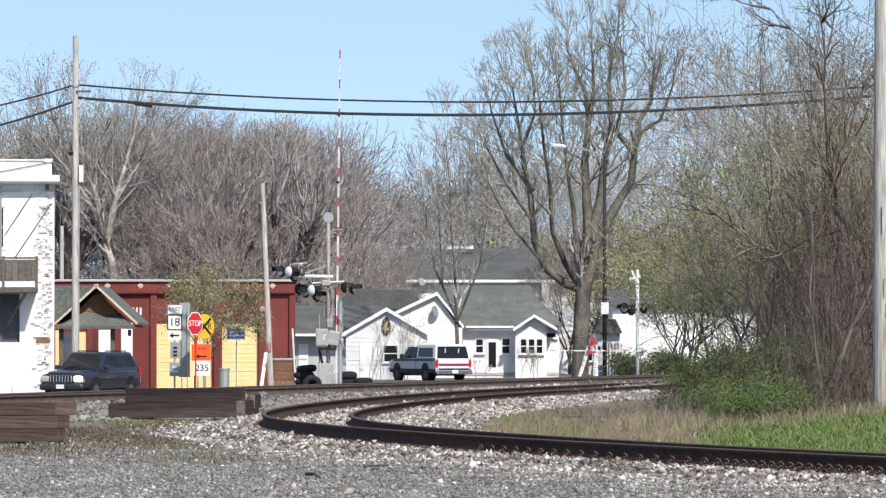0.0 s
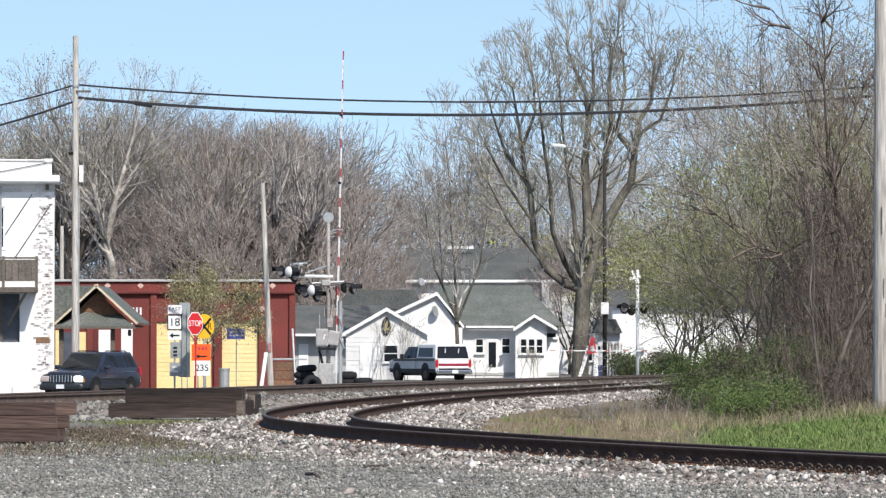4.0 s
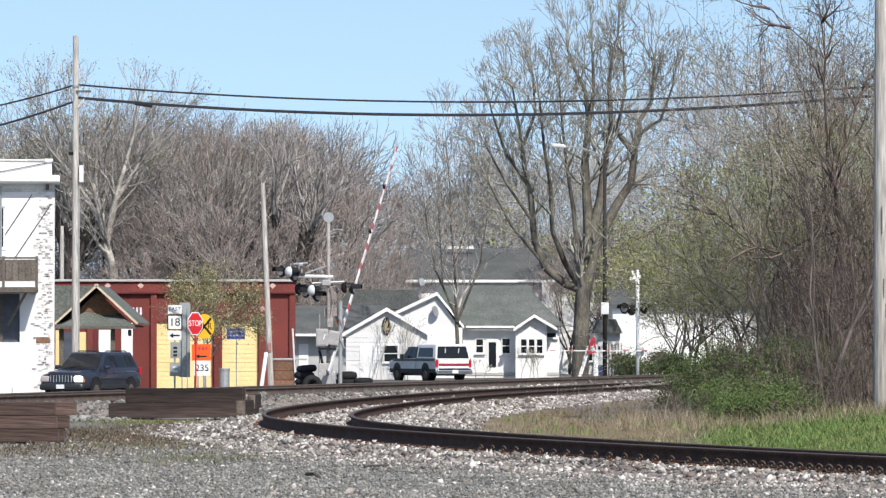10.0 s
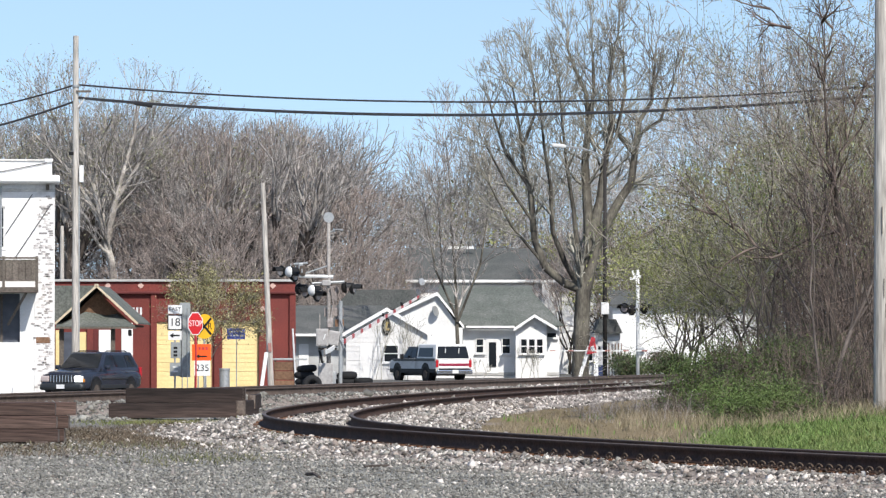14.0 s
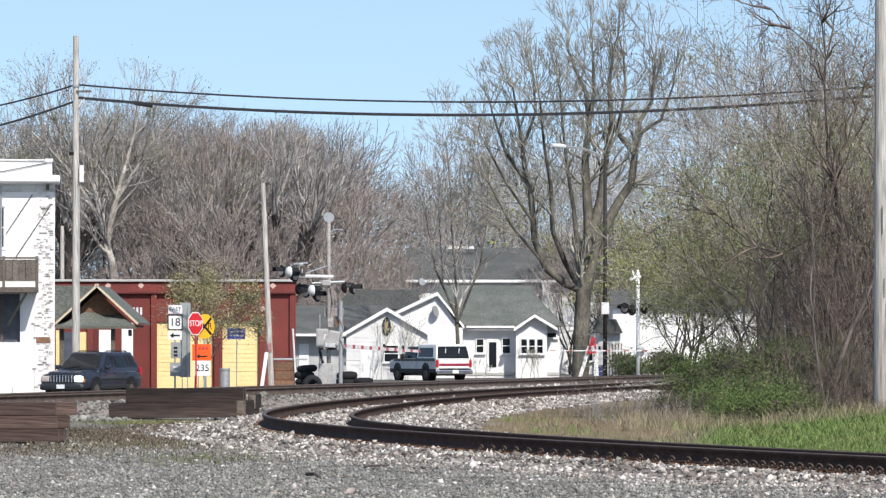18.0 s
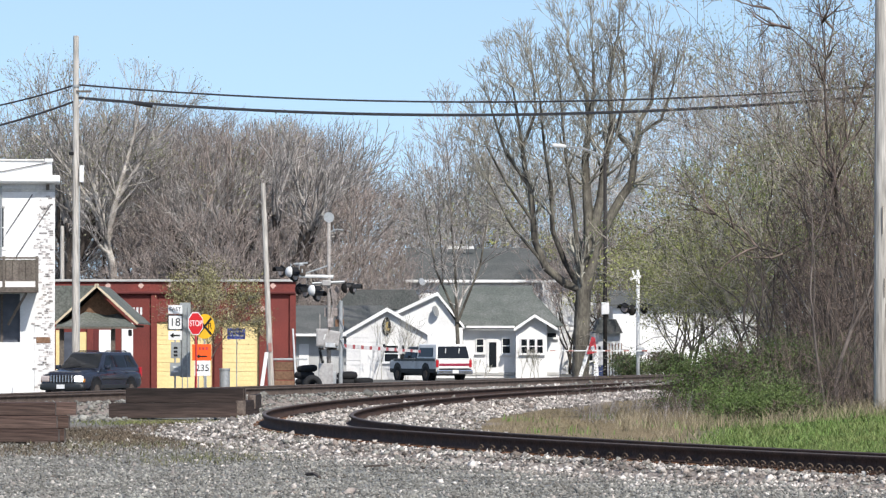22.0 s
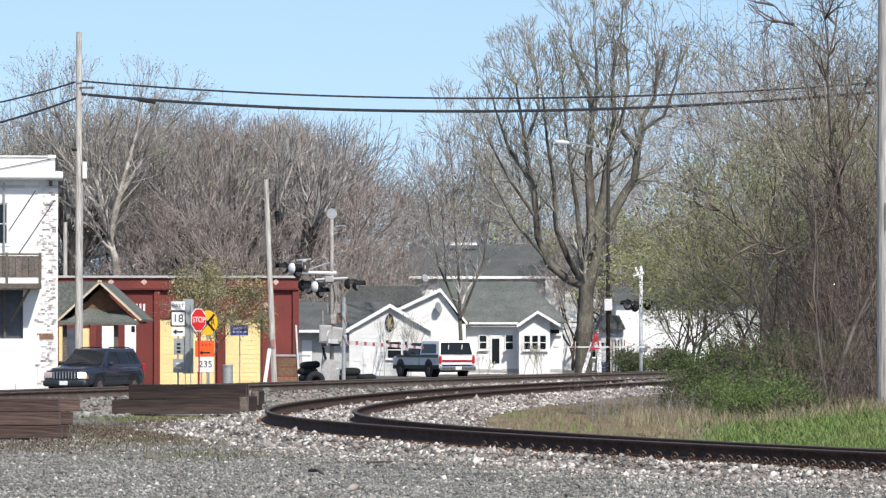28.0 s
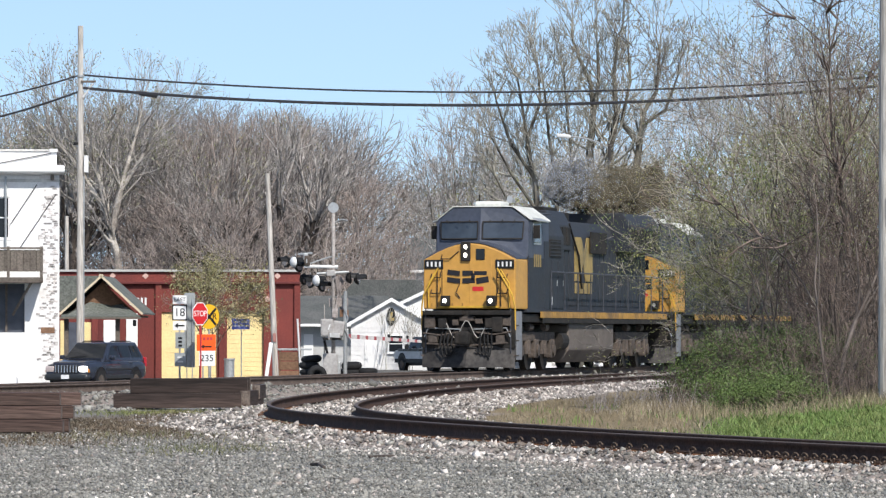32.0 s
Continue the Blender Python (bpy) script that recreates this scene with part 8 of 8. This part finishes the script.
def stones(name, label, rng, x, y, size, mat, lift=0.25):
    """Broken stones: squashed octahedra, each with its own tilt and size."""
    n = len(x)
    s = size * rng.lognormal(0, 0.35, n)
    base = np.array(((1, 0, 0), (-1, 0, 0), (0, 1, 0), (0, -1, 0), (0, 0, 1), (0, 0, -1)), float)
    v = base[None] * rng.uniform(0.55, 1.15, (n, 6, 1)) + rng.normal(0, 0.22, (n, 6, 3))
    a = rng.uniform(0, 6.283, n)
    t = rng.normal(0, 0.5, n)
    ca, sa, ct, st = np.cos(a)[:, None], np.sin(a)[:, None], np.cos(t)[:, None], np.sin(t)[:, None]
    X, Y, Z = v[..., 0], v[..., 1], v[..., 2] * 0.75
    Y, Z = Y * ct - Z * st, Y * st + Z * ct
    X, Y = X * ca - Y * sa, X * sa + Y * ca
    v = np.stack((X, Y, Z), -1) * s[:, None, None]
    v += np.stack((x, y, ground_z(x, y) + s * lift), -1)[:, None]
    tri = np.array(((0, 2, 4), (2, 1, 4), (1, 3, 4), (3, 0, 4), (2, 0, 5), (1, 2, 5), (3, 1, 5), (0, 3, 5)))
    f = (np.arange(n) * 6)[:, None, None] + tri[None]
    return tagged(finish(name, raw_mesh(name, v.reshape(-1, 3), f.reshape(-1, 3)), mat), label, "stones", "", "stuff")


def all_stones():
    rng = np.random.default_rng(77)
    # ballast of the spur, denser where it is near
    y = 44 + (rng.random(66000) ** 1.35) * 87
    x = spur_x(y) + rng.uniform(-3.6, 3.0, len(y))
    off = np.abs(x - spur_x(y))
    keep = off < np.where(x < spur_x(y), 2.1, 2.9) + rng.normal(0, 0.3, len(y)) + np.where(x < spur_x(y), rng.exponential(0.25, len(y)), 0)
    keep &= ~((np.abs(off - 0.7525) < 0.09))
    x, y = x[keep], y[keep]
    visible = np.abs(x) < y * 0.0885 + 0.3
    x, y = x[visible], y[visible]
    cut = rng.random(len(x)) < 0.7
    stones("ballast", "pale broken ballast stones", rng, x[cut], y[cut], 0.031, "stone_light")
    stones("ballast", "grey broken ballast stones", rng, x[~cut], y[~cut], 0.029, "stone_grey")
    # its far end, where it closes in on the main track
    y = rng.uniform(104, 150, 11000)
    x = spur_x(y) + rng.uniform(-2.2, 3.0, len(y))
    keep = np.abs(np.abs(x - spur_x(y)) - 0.7525) > 0.1
    stones("ballast", "pale ballast at the far end of the spur", rng, x[keep], y[keep], 0.04, "stone_light")
    # ballast of the main track
    y = rng.uniform(80, 190, 12000)
    x = main_x(y) + rng.uniform(1.0, 4.0, len(y))
    stones("ballast", "grey ballast of the main track", rng, x, y, 0.045, "stone_grey")
    # grey gravel of the yard
    y = 44.5 + 35 * rng.random(68000) ** 1.3
    x = rng.uniform(-1, 1, len(y)) * (y * 0.0885)
    keep = (np.abs(x - spur_x(y)) > 2.2) & (x < spur_x(y))
    x, y = x[keep], y[keep]
    white = rng.random(len(x)) < 0.06 + 0.45 * np.exp(-(np.abs(x - spur_x(y)) - 2.2) / 0.6)
    stones("gravel", "fine grey yard gravel", rng, x[~white], y[~white], 0.0165, "stone_grey")
    stones("gravel", "scattered pale stones on gravel", rng, x[white], y[white], 0.02, "stone_light")
    y = rng.uniform(70, 100, 900)
    x = rng.uniform(-9, -3.2, len(y))
    stones("gravel", "scattered stones on bare dirt", rng, x, y, 0.02, "stone_grey")


all_stones()

# ---- what moves ----
SPEED, START = 14.75, 140.05          # along the distance axis, m/s; place of the pilot at the end of the clip
HEADING = -math.degrees(math.atan(MAIN_SLOPE))
CROSS = 0.33
GATE_ROWS = ((0, 88), (3.5, 88), (4.4, 82), (5.5, 71), (6, 67), (7, 60.8), (8, 56.3), (9, 50), (10, 44.3), (11, 38.9), (12, 28.7), (13, 19.4), (14, 10), (14.5, 6), (15.5, 0.3), (16.5, -1.2), (32, -1.2))


def motions():
    for unit, axles, behind in ((LOCO, AXLES, 0.0), (TRAIL, TRAIL_AXLES, 22.2)):
        rows = []
        for t in (0, 8, 16, 24, 28, 30, 32):
            y = START + SPEED * (32 - t) + behind * math.cos(radians(HEADING))
            rows.append((t, pose(main_x(y) + CROSS, y, MAIN_RAIL, 0, 0, HEADING)))
        walk(unit, rows)
        roll = SPEED / math.cos(radians(HEADING)) / 0.53
        for a in axles:
            rows = [(k / 15, pose(*a.location) @ Matrix.Rotation(-roll * k / 15 + 0.0, 4, "X")) for k in range(0, 481)]
            walk(a, rows)
    # the gate comes down: height angle of the arm in degrees
    rows = []
    for t, a in GATE_ROWS:
        rows.append((t, pose(-3.595, 173, 1.423, 0, 0, 74) @ Matrix.Rotation(-radians(a), 4, "Y")))
    walk(GATE, rows)
    # smoke drifts along above the engine
    rows = []
    for t in (0, 8, 16, 24, 28, 30, 32):
        y = START + SPEED * (32 - t)
        rows.append((t, pose(main_x(y) + CROSS, y, MAIN_RAIL, 0, 0, HEADING)))
    walk(SMOKE, rows)
    # two pigeons cross the picture once, beating their wings
    for (b, wings), ahead, sink, lag in ((BIRDS[0], 0.0, 0.0, 0), (BIRDS[1], 0.95, 1.0, 0.04)):
        flight = ((0, -368, 7.5), (17.5, -40.8, 7.8), (19.2, -9.0, 8.4), (19.4, -5.27, 8.68), (19.6, -1.62, 9.06), (19.8, 1.8, 9.35), (20.0, 4.91, 9.9), (20.2, 7.5, 10.9), (20.6, 12.2, 13.0), (21.5, 24, 17), (26, 84, 30), (32, 160, 40))
        rows = [(t, pose(x + ahead, 200, z - sink, 0, -12, 0)) for t, x, z in flight]
        walk(b, rows)
        for w, sx in zip(wings, (-1, 1)):
            rows = [(0, pose(0, 0, 0.03, sx * 20))] + [(18 + 0.1 * k, pose(0, 0, 0.03, sx * (62 if (k + round(lag * 25)) % 2 else -18))) for k in range(28)] + [(32, pose(0, 0, 0.03, sx * 20))]
            walk(w, rows)


motions()
